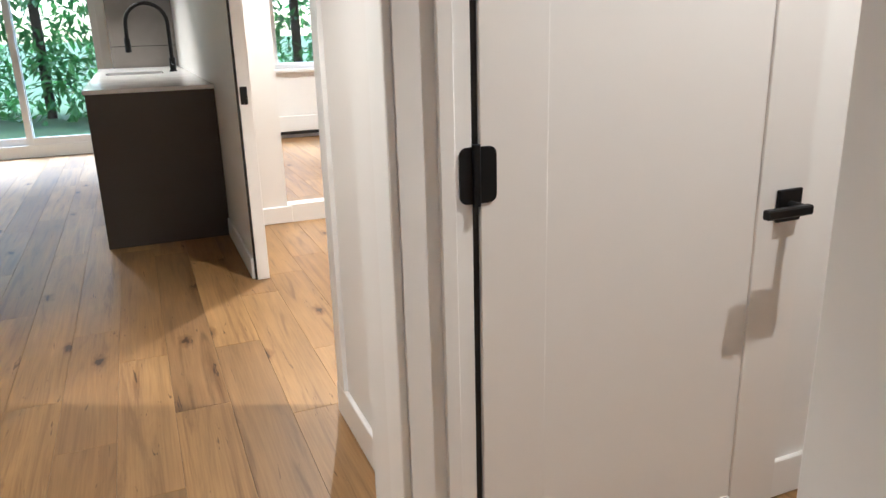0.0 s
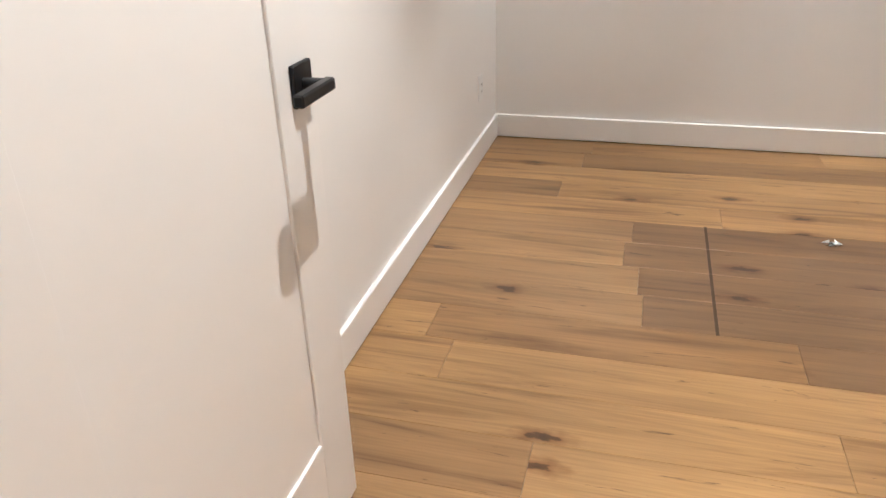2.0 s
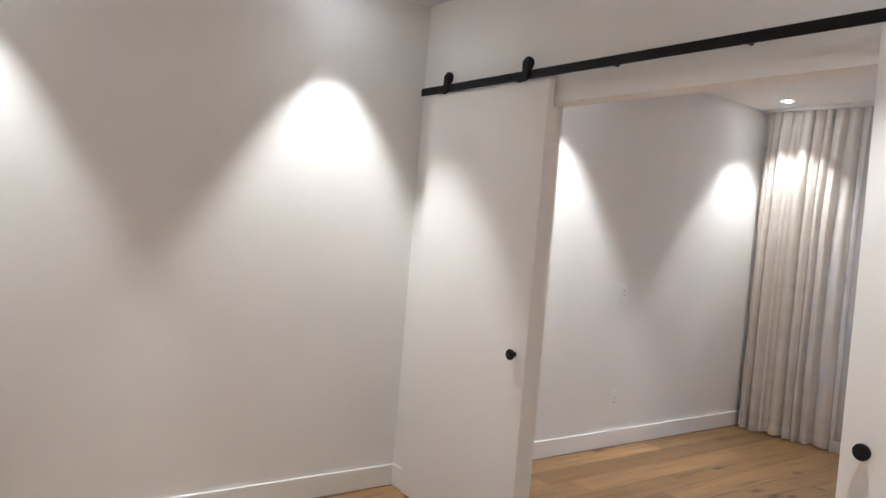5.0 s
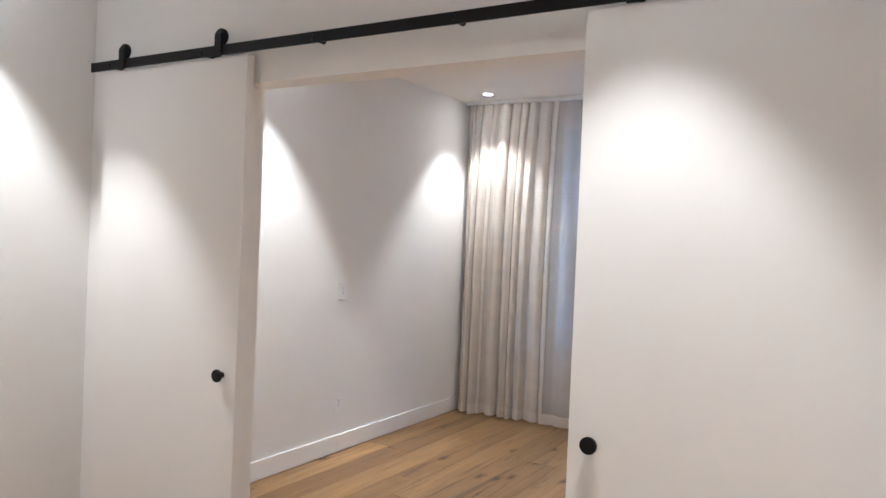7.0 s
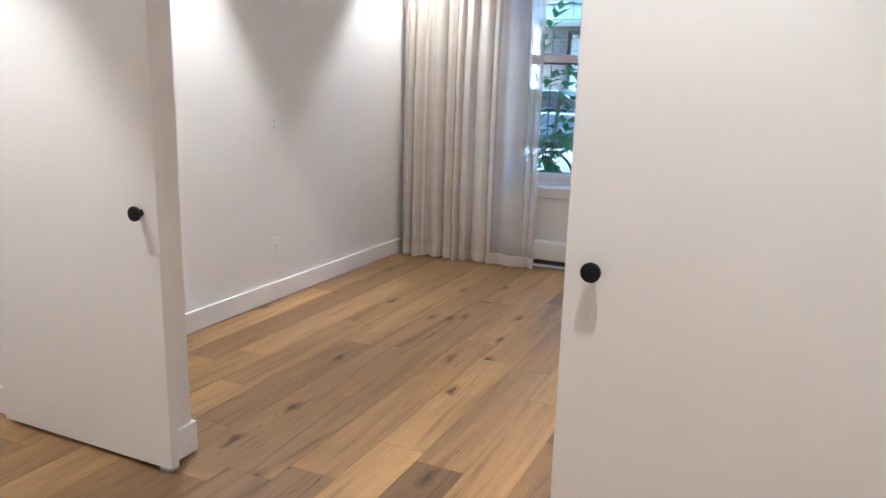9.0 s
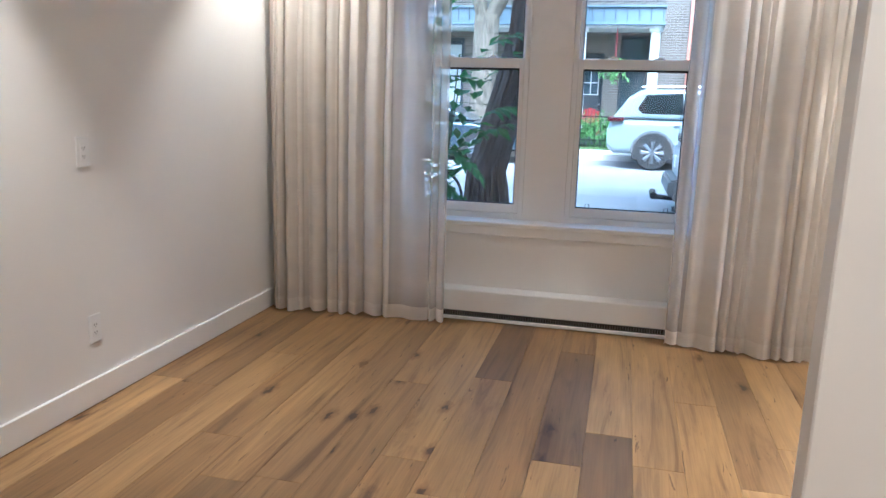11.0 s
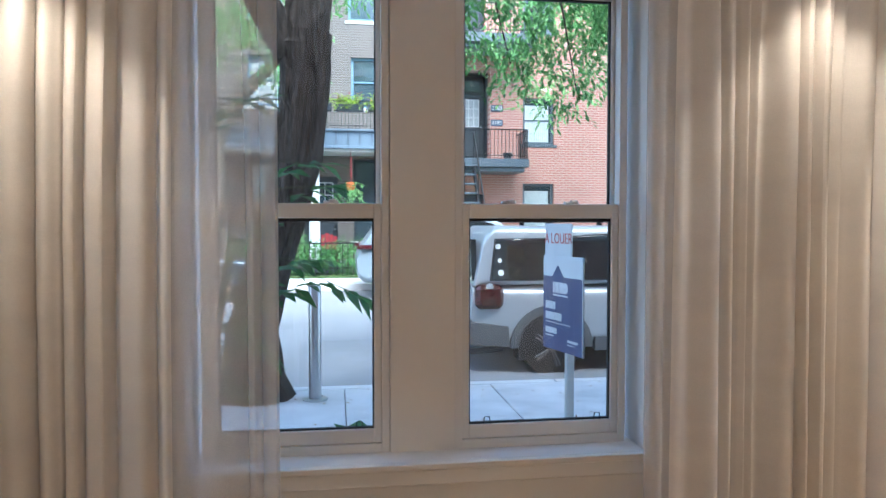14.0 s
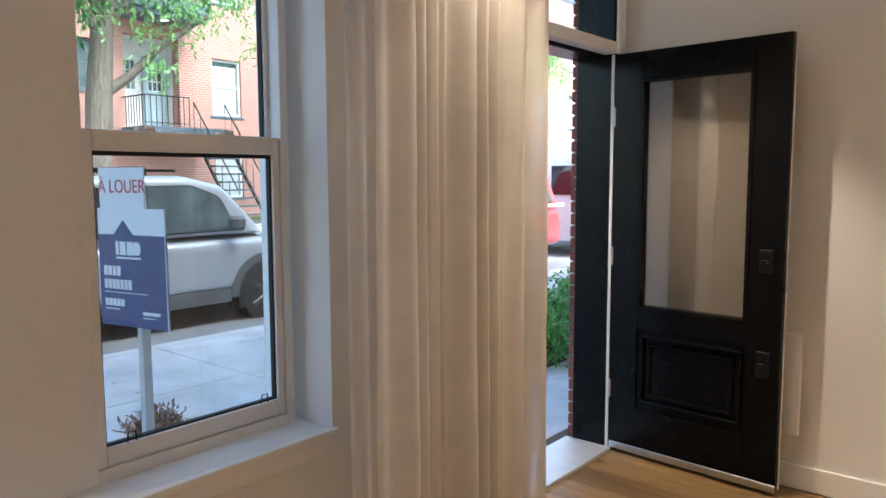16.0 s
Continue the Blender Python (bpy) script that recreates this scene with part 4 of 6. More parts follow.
def glazed_door(parent, x0, x1, y, z0, z1, mat, glass_mat=None):
    d = part("door", boxes((x0, x1, y, y + 0.05, z0, z1), bevel=0.004), mat, parent)
    zg = z0 + (z1 - z0) * 0.52
    part("glazing", boxes((x0 + 0.13, x1 - 0.13, y - 0.008, y, zg, z1 - 0.16)), glass_mat or LACE, d)
    bars = [(x0 + 0.13 + (x1 - x0 - 0.26) * k / 3 - 0.012, x0 + 0.13 + (x1 - x0 - 0.26) * k / 3 + 0.012, y - 0.016, y - 0.008, zg, z1 - 0.16) for k in range(4)]
    bars += [(x0 + 0.12, x1 - 0.12, y - 0.017, y - 0.009, zg + (z1 - 0.16 - zg) * k / 3 - 0.012, zg + (z1 - 0.16 - zg) * k / 3 + 0.012) for k in range(4)]
    part("glazing_bars", boxes(*bars), WHITEPAINT, d)
    part("lower_panel", boxes((x0 + 0.13, x1 - 0.13, y - 0.02, y, z0 + 0.14, zg - 0.14), bevel=0.008), mat, d)
    part("knob", lathe(bmesh.new(), (x1 - 0.07, y, z0 + 0.98), (0, -1, 0), [(0, 0.02), (0.03, 0.02), (0.05, 0.03), (0.07, 0.02)], 10), STEEL, d)
    return d


FY = 21.0
red = thing("red_brick_house", (9.3, FY, 0.2), "three-storey red brick row house with dark balconies and outside stairs", "house")
holes = [(3.98, 5.66, 3.30, 5.78), (6.6, 7.5, 3.76, 5.06), (6.6, 7.5, 1.35, 2.66), (9.3, 10.2, 3.76, 5.06), (9.3, 10.2, 1.35, 2.66), (10.75, 12.35, 2.88, 5.35), (13.4, 14.4, 3.32, 4.98),
         (6.6, 7.5, 6.9, 8.3), (9.3, 10.2, 6.9, 8.3), (13.4, 14.4, 6.6, 8.2), (4.1, 5.5, 6.75, 8.8), (10.9, 12.2, 6.4, 8.6), (4.2, 5.5, 0.3, 2.35), (13.4, 14.4, 0.9, 2.4)]
part("wall", pierced(3.73, 15.05, FY, FY + 0.35, -0.3, 10.0, holes), REDBRICK, red)
part("pilaster", boxes((3.66, 3.96, FY - 0.06, FY, -0.3, 10.0)), plain("salmon_render", (0.55, 0.23, 0.17), 0.8), red, "smooth salmon strip at the party line")
part("roof", boxes((3.6, 15.1, FY - 0.02, FY + 9, 10.0, 10.2)), GREYPAINT, red)
part("cornice", boxes((3.6, 15.1, FY - 0.4, FY, 9.7, 10.2), (3.6, 15.1, FY - 0.25, FY, 9.5, 9.7), bevel=0.02), GREYPAINT, red)
part("recess", boxes((3.98, 5.66, FY + 0.85, FY + 0.95, 3.30, 5.78), (3.90, 3.98, FY + 0.35, FY + 0.95, 3.3, 5.78), (5.66, 5.74, FY + 0.35, FY + 0.95, 3.3, 5.78), (3.98, 5.66, FY + 0.35, FY + 0.95, 5.78, 5.88), (3.98, 5.66, FY + 0.35, FY + 0.95, 3.2, 3.30)), WOODDOOR, red, "dark panelled entrance recess")
glazed_door(red, 4.02, 4.76, FY + 0.78, 3.32, 5.25, WOODDOOR)
glazed_door(red, 4.92, 5.62, FY + 0.78, 3.32, 5.25, WOODDOOR)
part("door_post", boxes((4.77, 4.91, FY + 0.70, FY + 0.86, 3.30, 5.78)), GREYPAINT, red)
part("transom", boxes((4.02, 4.76, FY + 0.80, FY + 0.83, 5.33, 5.68), (4.92, 5.62, FY + 0.80, FY + 0.83, 5.33, 5.68)), PANE, red)
b1 = part("balcony", boxes((3.85, 6.46, 19.75, FY, 3.02, 3.24), (3.95, 6.36, 19.85, FY, 2.90, 3.02), bevel=0.015), GREYPAINT, red, "slate grey balcony slab with moulded edge")
railing(b1, 5.02, 6.42, 19.80, 3.24, 0.78, 0.10, y_back=FY, ends=(False, True))
stair(red, 3.98, 4.92, 19.7, 3.06, 17.9, 0.35, GREYPAINT)
b2 = part("balcony", boxes((4.6, 6.75, 19.9, FY, 6.30, 6.55), (4.7, 6.65, 20.0, FY, 6.18, 6.30), bevel=0.015), GREYPAINT, red)
railing(b2, 4.65, 6.70, 19.95, 6.55, 0.8, 0.10, y_back=FY)
for x0, x1, z0, z1, m, c, a in ((6.6, 7.5, 3.76, 5.06, GREYPAINT, LACE, True), (6.6, 7.5, 1.35, 2.66, GREYPAINT, LACE, True), (9.3, 10.2, 3.76, 5.06, GREYPAINT, None, True), (9.3, 10.2, 1.35, 2.66, GREYPAINT, LACE, True),
                                (13.4, 14.4, 3.32, 4.98, WHITEPAINT, LACE, False), (6.6, 7.5, 6.9, 8.3, GREYPAINT, None, True), (9.3, 10.2, 6.9, 8.3, GREYPAINT, LACE, True), (13.4, 14.4, 6.6, 8.2, WHITEPAINT, None, False), (13.4, 14.4, 0.9, 2.4, WHITEPAINT, LACE, False)):
    house_window(red, x0, x1, FY + 0.10, z0, z1, m, c, a)
glazed_door(red, 4.1, 5.5, FY + 0.2, 6.75, 8.8, WOODDOOR, PANE)
part("basement_door", boxes((4.2, 5.5, FY + 0.2, FY + 0.25, 0.3, 2.35)), WOODDOOR, red)
part("recess", boxes((10.75, 12.35, FY + 0.7, FY + 0.8, 2.88, 5.35), (10.67, 10.75, FY + 0.35, FY + 0.8, 2.88, 5.35), (12.35, 12.43, FY + 0.35, FY + 0.8, 2.88, 5.35), (10.75, 12.35, FY + 0.35, FY + 0.8, 5.35, 5.45)), WHITEPAINT, red, "white boarded entrance recess")
glazed_door(red, 10.82, 11.50, FY + 0.62, 2.9, 4.9, WHITEPAINT, PANE)
glazed_door(red, 11.60, 12.28, FY + 0.62, 2.9, 4.9, plain("pale_blue_door", (0.35, 0.45, 0.5), 0.5), PANE)
b3 = part("balcony", boxes((10.6, 13.0, 19.75, FY, 2.62, 2.84), (10.7, 12.9, 19.85, FY, 2.48, 2.62), bevel=0.015), GREYPAINT, red)
railing(b3, 10.65, 11.9, 19.80, 2.84, 0.8, 0.14, y_back=FY, ends=(True, False))
stair(red, 12.0, 12.9, 19.7, 2.66, 18.0, 0.35, WOODDOOR)
b4 = part("balcony", boxes((10.5, 12.7, 19.8, FY, 5.85, 6.15), (10.6, 12.6, 19.9, FY, 5.7, 5.85), bevel=0.015), GREYPAINT, red)
railing(b4, 10.55, 12.65, 19.85, 6.15, 0.8, 0.12, y_back=FY)
glazed_door(red, 10.9, 12.2, FY + 0.2, 6.4, 8.6, WHITEPAINT, PANE)


def letters(name, text, size, m, material, parent, depth=0.002):
    c = bpy.data.curves.new(name, "FONT")
    c.body, c.size, c.extrude, c.align_x, c.align_y = text, size, depth, "CENTER", "CENTER"
    tmp = bpy.data.objects.new(name, c)
    scene.collection.objects.link(tmp)
    dg = bpy.context.evaluated_depsgraph_get()
    me = bpy.data.meshes.new_from_object(tmp.evaluated_get(dg))
    bpy.data.objects.remove(tmp)
    me.transform(m)
    me.materials.clear()
    me.materials.append(material)
    ob = new(name, me)
    ob.parent = parent
    base = parent.matrix_basis
    if parent.parent:
        base = parent.parent.matrix_basis @ parent.matrix_parent_inverse @ base
    ob.matrix_parent_inverse = base.inverted()
    return ob


NUMBERBLUE = plain("number_plate_blue", (0.03, 0.06, 0.12), 0.4)
for z, text in ((4.34, "2181"), (4.74, "2183")):
    pl = part("number_plate", boxes((5.68, 6.02, FY - 0.03, FY, z - 0.09, z + 0.09), bevel=0.006), NUMBERBLUE, red)
    letters("digits", text, 0.15, pose(5.85, FY - 0.033, z, 90, 0, 0), WHITEPAINT, pl)
part("plant_pot", lathe(bmesh.new(), (5.95, 20.1, 3.24), (0, 0, 1), [(0, 0.09), (0.16, 0.13), (0.18, 0.13)], 14), WOODDOOR, red)

brown = thing("brown_brick_house", (-1.2, FY, 0.2), "three-storey brown brick row house with a columned porch and flower balcony", "house")
holes = [(1.82, 2.70, 4.66, 6.02), (1.88, 2.64, 1.05, 3.28), (-0.9, 0.0, 4.66, 6.02), (-0.9, 0.1, 1.05, 3.28), (-3.6, -2.6, 4.66, 6.02), (-3.6, -2.6, 0.9, 3.2), (1.75, 2.65, 7.0, 8.3), (-0.9, 0.0, 7.0, 8.3), (0.55, 1.45, 0.4, 2.8)]
part("wall", pierced(-6.2, 3.66, FY, FY + 0.35, -0.3, 10.2, holes), BROWNBRICK, brown)
part("roof", boxes((-6.3, 3.7, FY, FY + 9, 10.2, 10.4)), GREYPAINT, brown)
part("cornice", boxes((-6.3, 3.7, FY - 0.35, FY, 9.9, 10.4), bevel=0.02), GREYPAINT, brown)
BLUEFRAME = plain("blue_grey_window_paint", (0.16, 0.27, 0.36), 0.5)
house_window(brown, 1.82, 2.70, FY + 0.10, 4.66, 6.02, BLUEFRAME, None, True, True)
house_window(brown, 1.88, 2.64, FY + 0.10, 1.05, 3.28, DARKFRAME, None, True, True)
house_window(brown, -0.9, 0.0, FY + 0.10, 4.66, 6.02, BLUEFRAME, LACE, True, True)
house_window(brown, -0.9, 0.1, FY + 0.10, 1.05, 3.28, DARKFRAME, LACE, True)
house_window(brown, -3.6, -2.6, FY + 0.10, 4.66, 6.02, BLUEFRAME, None, True, True)
house_window(brown, -3.6, -2.6, FY + 0.10, 0.9, 3.2, DARKFRAME, LACE, True)
house_window(brown, 1.75, 2.65, FY + 0.10, 7.0, 8.3, BLUEFRAME, None, False, True)
house_window(brown, -0.9, 0.0, FY + 0.10, 7.0, 8.3, BLUEFRAME, None, False, True)
glazed_door(brown, 0.55, 1.45, FY + 0.15, 0.4, 2.8, WOODDOOR, PANE)
porch = part("porch_deck", boxes((-4.4, 2.98, 19.55, FY, 3.42, 3.50), (-4.35, 2.95, 19.62, FY, 3.50, 3.86), (-4.4, 2.98, 19.55, FY, 3.86, 3.92), bevel=0.01), plain("blue_grey_boarding", (0.17, 0.22, 0.28), 0.55), brown, "blue-grey boarded porch roof edge")
part("boards", boxes(*[(-4.3 + k * 0.30, -4.285 + k * 0.30, 19.60, 19.618, 3.52, 3.85) for k in range(25)]), DARKFRAME, porch)
part("soffit", boxes((-4.3, 2.9, 19.7, FY, 3.36, 3.42)), WHITEPAINT, porch)
for x in (-4.2, -1.7, 0.86, 2.76):
    part("column", lathe(bmesh.new(), (x, 19.85, 0.3), (0, 0, 1), [(0, 0.2), (0.12, 0.2), (0.14, 0.15), (2.95, 0.12), (2.98, 0.17), (3.12, 0.18)], 18), WHITEPAINT, brown, "white turned porch column", smooth=True)
railing(brown, -4.3, 2.9, 19.65, 3.92, 0.72, 0.09, name="balcony_railing")
part("porch_floor", boxes((-4.4, 2.98, 19.55, FY, 0.3, 0.55)), GREYPAINT, brown)

buff = thing("buff_house", (21, FY, 0.2), "pale brick row house with white balconies further down the street", "house")
holes = [(x, x + 1.0, z, z + 1.7) for x in (16.4, 18.8, 21.4, 24.0) for z in (1.0, 3.9, 6.8)]
part("wall", pierced(15.05, 27.0, FY + 0.1, FY + 0.45, -0.3, 9.8, holes), PALEBRICK, buff)
part("roof", boxes((15.05, 27.0, FY + 0.1, FY + 9, 9.8, 10.0)), GREYPAINT, buff)
for h in holes:
    house_window(buff, h[0], h[1], FY + 0.2, h[2], h[3], WHITEPAINT, LACE)
for z in (3.0, 6.0):
    bb = part("balcony", boxes((17.6, 22.6, 19.8, FY + 0.1, z, z + 0.3), bevel=0.02), WHITEPAINT, buff)
    railing(bb, 17.7, 22.5, 19.85, z + 0.3, 0.8, 0.16)
stair(buff, 16.2, 17.1, 19.7, 3.1, 18.0, 0.35, GREYPAINT)
far = thing("brick_house", (33, FY, 0.2), "red brick row house at the far end of the view", "house")
holes = [(x, x + 1.0, z, z + 1.7) for x in (28.4, 31.0, 34.0, 37.0) for z in (1.0, 3.9, 6.8)]
part("wall", pierced(27.0, 40.0, FY, FY + 0.35, -0.3, 10.1, holes), REDBRICK, far)
part("roof", boxes((27.0, 40.0, FY, FY + 9, 10.1, 10.3)), GREYPAINT, far)
for h in holes:
    house_window(far, h[0], h[1], FY + 0.1, h[2], h[3], GREYPAINT, LACE)
west = thing("dark_brick_house", (-12, FY, 0.2), "brown brick row house beyond the street tree", "house")
holes = [(x, x + 1.0, z, z + 1.7) for x in (-16.5, -13.5, -10.5, -8.0) for z in (1.0, 3.9, 6.8)]
part("wall", pierced(-18, -6.2, FY, FY + 0.35, -0.3, 9.8, holes), BROWNBRICK, west)
part("roof", boxes((-18, -6.2, FY, FY + 9, 9.8, 10.0)), GREYPAINT, west)
for h in holes:
    house_window(west, h[0], h[1], FY + 0.1, h[2], h[3], BLUEFRAME, LACE)


# ---- plants ----
BARK = bark("furrowed_bark", (0.060, 0.050, 0.043), (0.125, 0.108, 0.095))
PALEBARK = bark("pale_bark", (0.15, 0.13, 0.105), (0.24, 0.21, 0.175))
LEAF = foliage("tree_leaves", (0.045, 0.13, 0.035), (0.12, 0.27, 0.075))
LEAFPALE = foliage("pale_leaves", (0.13, 0.30, 0.10), (0.26, 0.46, 0.17))
LEAFDARK = foliage("shrub_leaves", (0.025, 0.085, 0.022), (0.06, 0.17, 0.045))
LIME = foliage("lime_leaves", (0.30, 0.42, 0.05), (0.42, 0.52, 0.10))


def leaf(bm, c, d, n, length, width):
    """One pointed leaf, folded along its rib."""
    d = d.normalized()
    s = d.cross(n).normalized() * width / 2
    up = s.cross(d).normalized()
    a, m1, m2, e = c, c + d * length * 0.45 + s + up * width * 0.15, c + d * length * 0.45 - s + up * width * 0.15, c + d * length - up * length * 0.10
    rib = c + d * length * 0.5
    v = [bm.verts.new(p) for p in (a, m1, e, m2, rib)]
    bm.faces.new((v[0], v[1], v[4]))
    bm.faces.new((v[1], v[2], v[4]))
    bm.faces.new((v[2], v[3], v[4]))
    bm.faces.new((v[3], v[0], v[4]))


def clumps(blobs, count, size, seed, droop=0.4):
    """Many leaves on twigs inside uneven blobs of (centre, radii)."""
    rnd = random.Random(seed)
    bm = bmesh.new()
    weights = [r[0] * r[1] * r[2] for _, r in blobs]
    for _ in range(count):
        c, r = rnd.choices(blobs, weights)[0]
        while True:
            p = Vector((rnd.uniform(-1, 1), rnd.uniform(-1, 1), rnd.uniform(-1, 1)))
            if p.length < 1 and (p.length > 0.25 or rnd.random() < 0.3):
                break
        twig = Vector(c) + Vector((p.x * r[0], p.y * r[1], p.z * r[2]))
        way = Vector((rnd.uniform(-1, 1), rnd.uniform(-1, 1), rnd.uniform(-1, 0.6) - droop))
        for k in range(5):
            d = (way.normalized() + Vector((rnd.uniform(-0.9, 0.9), rnd.uniform(-0.9, 0.9), rnd.uniform(-0.5, 0.5)))).normalized()
            leaf(bm, twig + way.normalized() * size * 0.5 * k, d, Vector((rnd.uniform(-0.5, 0.5), rnd.uniform(-0.5, 0.5), 1)), size * rnd.uniform(0.7, 1.2), size * rnd.uniform(0.3, 0.45))
    return bm


def bark_tube(points, radii, seed, sides=44, ridge=0.05):
    """A trunk with vertical furrows and an uneven girth."""
    rnd = random.Random(seed)
    fine = []
    for i in range(len(points) - 1):
        for k in range(14):
            f = k / 14
            fine.append((Vector(points[i]).lerp(Vector(points[i + 1]), f), radii[i] + (radii[i + 1] - radii[i]) * f))
    fine.append((Vector(points[-1]), radii[-1]))
    bm = bmesh.new()
    rings = []
    for p, r in fine:
        ring = []
        for k in range(sides):
            a = k * math.tau / sides
            n = noise.noise(Vector((math.cos(a) * 9, math.sin(a) * 9, p.z * 2.2 + seed)))
            n2 = noise.noise(Vector((math.cos(a) * 2, math.sin(a) * 2, p.z * 0.8 + seed * 3)))
            q = r * (1 + ridge * 1.6 * n + 0.09 * n2 + (ridge * 0.6 if k % 2 else 0))
            ring.append(bm.verts.new(p + Vector((math.cos(a) * q, math.sin(a) * q, 0))))
        rings.append(ring)
    for a, b in zip(rings, rings[1:]):
        for k in range(sides):
            bm.faces.new((a[k], a[(k + 1) % sides], b[(k + 1) % sides], b[k]))
    return bm


def limb_set(parent, rows, material):
    for pts, r0, r1 in rows:
        n = len(pts) - 1
        part("limb", tube(bmesh.new(), pts, [r0 + (r1 - r0) * k / n for k in range(n + 1)], 12), material, parent, smooth=True)


t1 = thing("street_tree", (0.68, 7.9, SW), "leaning street tree with deeply furrowed dark bark", "tree")
part("trunk", bark_tube([(0.64, 7.9, SW - 0.1), (0.61, 7.9, 0.15), (0.60, 7.9, 0.55), (0.74, 7.9, 1.1), (0.89, 7.9, 1.6), (1.04, 7.9, 2.16), (1.10, 7.9, 2.8), (1.11, 7.9, 3.3)], [0.40, 0.26, 0.225, 0.21, 0.21, 0.215, 0.22, 0.23], 5, 60, 0.07), BARK, t1)
limb_set(t1, [([(1.08, 7.9, 3.15), (1.18, 7.95, 3.9), (1.25, 8.1, 5.2), (1.5, 8.3, 7.5)], 0.235, 0.13), ([(0.98, 7.9, 3.1), (0.62, 7.85, 3.75), (0.25, 7.8, 4.8), (-0.4, 7.7, 7.0)], 0.17, 0.10),
              ([(1.25, 8.1, 4.6), (2.2, 8.4, 5.4), (3.6, 8.9, 5.9), (4.8, 9.2, 5.6)], 0.09, 0.02), ([(2.4, 8.5, 5.5), (2.9, 8.7, 4.6), (3.3, 8.9, 3.3)], 0.03, 0.006), ([(3.6, 8.9, 5.85), (3.8, 9.0, 4.6), (4.1, 9.0, 3.0)], 0.03, 0.006), ([(4.8, 9.2, 5.6), (4.7, 9.1, 4.6), (5.2, 9.2, 3.7)], 0.02, 0.005)], BARK)
part("crown", clumps([((2.6, 8.8, 3.65), (0.4, 0.5, 0.45)), ((3.2, 8.9, 3.45), (0.5, 0.5, 0.5)), ((3.9, 9.0, 3.5), (0.6, 0.6, 0.65)), ((4.0, 9.0, 2.98), (0.28, 0.3, 0.25)), ((4.6, 9.1, 3.75), (0.55, 0.5, 0.6)), ((5.4, 9.3, 3.9), (0.6, 0.6, 0.6)), ((3.3, 8.9, 4.3), (1.3, 0.9, 0.5)), ((5.0, 9.2, 4.7), (1.2, 0.9, 0.7)), ((0.0, 7.6, 5.6), (1.2, 1.0, 0.8))], 1900, 0.105, 21), LEAF, t1)
part("upper_crown", clumps([((2.2, 8.4, 5.9), (1.2, 1.0, 0.8)), ((0.2, 7.8, 6.8), (1.8, 1.6, 1.2)), ((1.6, 8.3, 8.0), (2.4, 2.2, 1.4)), ((4.0, 9.0, 6.4), (1.8, 1.4, 0.9))], 800, 0.12, 24), LEAF, t1)

t2 = thing("pale_street_tree", (8.3, 17.4, 0.2), "pale-barked tree on the far pavement with spreading limbs", "tree")
part("trunk", bark_tube([(8.2, 17.4, 0.1), (8.25, 17.4, 1.5), (8.35, 17.4, 3.2), (8.5, 17.4, 5.0), (8.6, 17.4, 7.0)], [0.36, 0.28, 0.26, 0.22, 0.14], 9, 24, 0.015), PALEBARK, t2)
limb_set(t2, [([(8.42, 17.4, 3.25), (9.0, 17.3, 3.7), (9.7, 17.2, 4.4), (10.8, 17.1, 5.2)], 0.13, 0.04), ([(8.45, 17.4, 4.4), (7.8, 17.2, 5.4), (7.2, 17.0, 6.6)], 0.12, 0.04)], PALEBARK)
part("crown", clumps([((7.4, 16.8, 6.0), (1.2, 1.0, 0.9)), ((6.4, 16.6, 6.8), (1.5, 1.2, 1.0)), ((9.9, 17.0, 5.0), (1.2, 1.0, 0.6)), ((8.4, 17.0, 6.8), (2.2, 1.6, 1.1)), ((10.9, 17.0, 6.2), (1.6, 1.2, 1.0)), ((9.4, 16.8, 4.0), (0.6, 0.6, 0.35)), ((7.6, 16.8, 4.9), (0.7, 0.6, 0.6)), ((6.0, 16.8, 4.5), (1.0, 0.7, 0.7)), ((5.4, 16.8, 5.6), (1.0, 0.8, 0.7)), ((8.5, 17, 8.4), (3.2, 2.0, 1.0))], 2600, 0.17, 22), LEAFPALE, t2)
t3 = thing("pale_street_tree", (-1.3, 17.3, 0.2), "forked pale-barked tree on the far pavement", "tree")
part("trunk", bark_tube([(-1.35, 17.3, 0.1), (-1.3, 17.3, 1.5), (-1.25, 17.3, 3.4)], [0.36, 0.30, 0.30], 12, 24, 0.015), PALEBARK, t3)
limb_set(t3, [([(-1.25, 17.3, 3.2), (-0.6, 17.2, 4.3), (0.3, 17.1, 5.2), (1.2, 17.0, 6.6)], 0.19, 0.07), ([(-1.3, 17.3, 3.2), (-1.7, 17.2, 4.6), (-1.8, 17.2, 6.6)], 0.18, 0.07)], PALEBARK)
part("crown", clumps([((-1.4, 16.9, 5.6), (1.3, 1.0, 0.8)), ((0.1, 16.9, 5.9), (1.2, 1.0, 0.7)), ((1.4, 16.9, 7.0), (1.5, 1.2, 0.9)), ((-2.6, 16.9, 5.0), (1.2, 1.0, 1.0)), ((-0.4, 17, 8.2), (3.4, 1.8, 1.1)), ((0.4, 16.9, 4.7), (0.7, 0.6, 0.4))], 2000, 0.17, 23), LEAFPALE, t3)

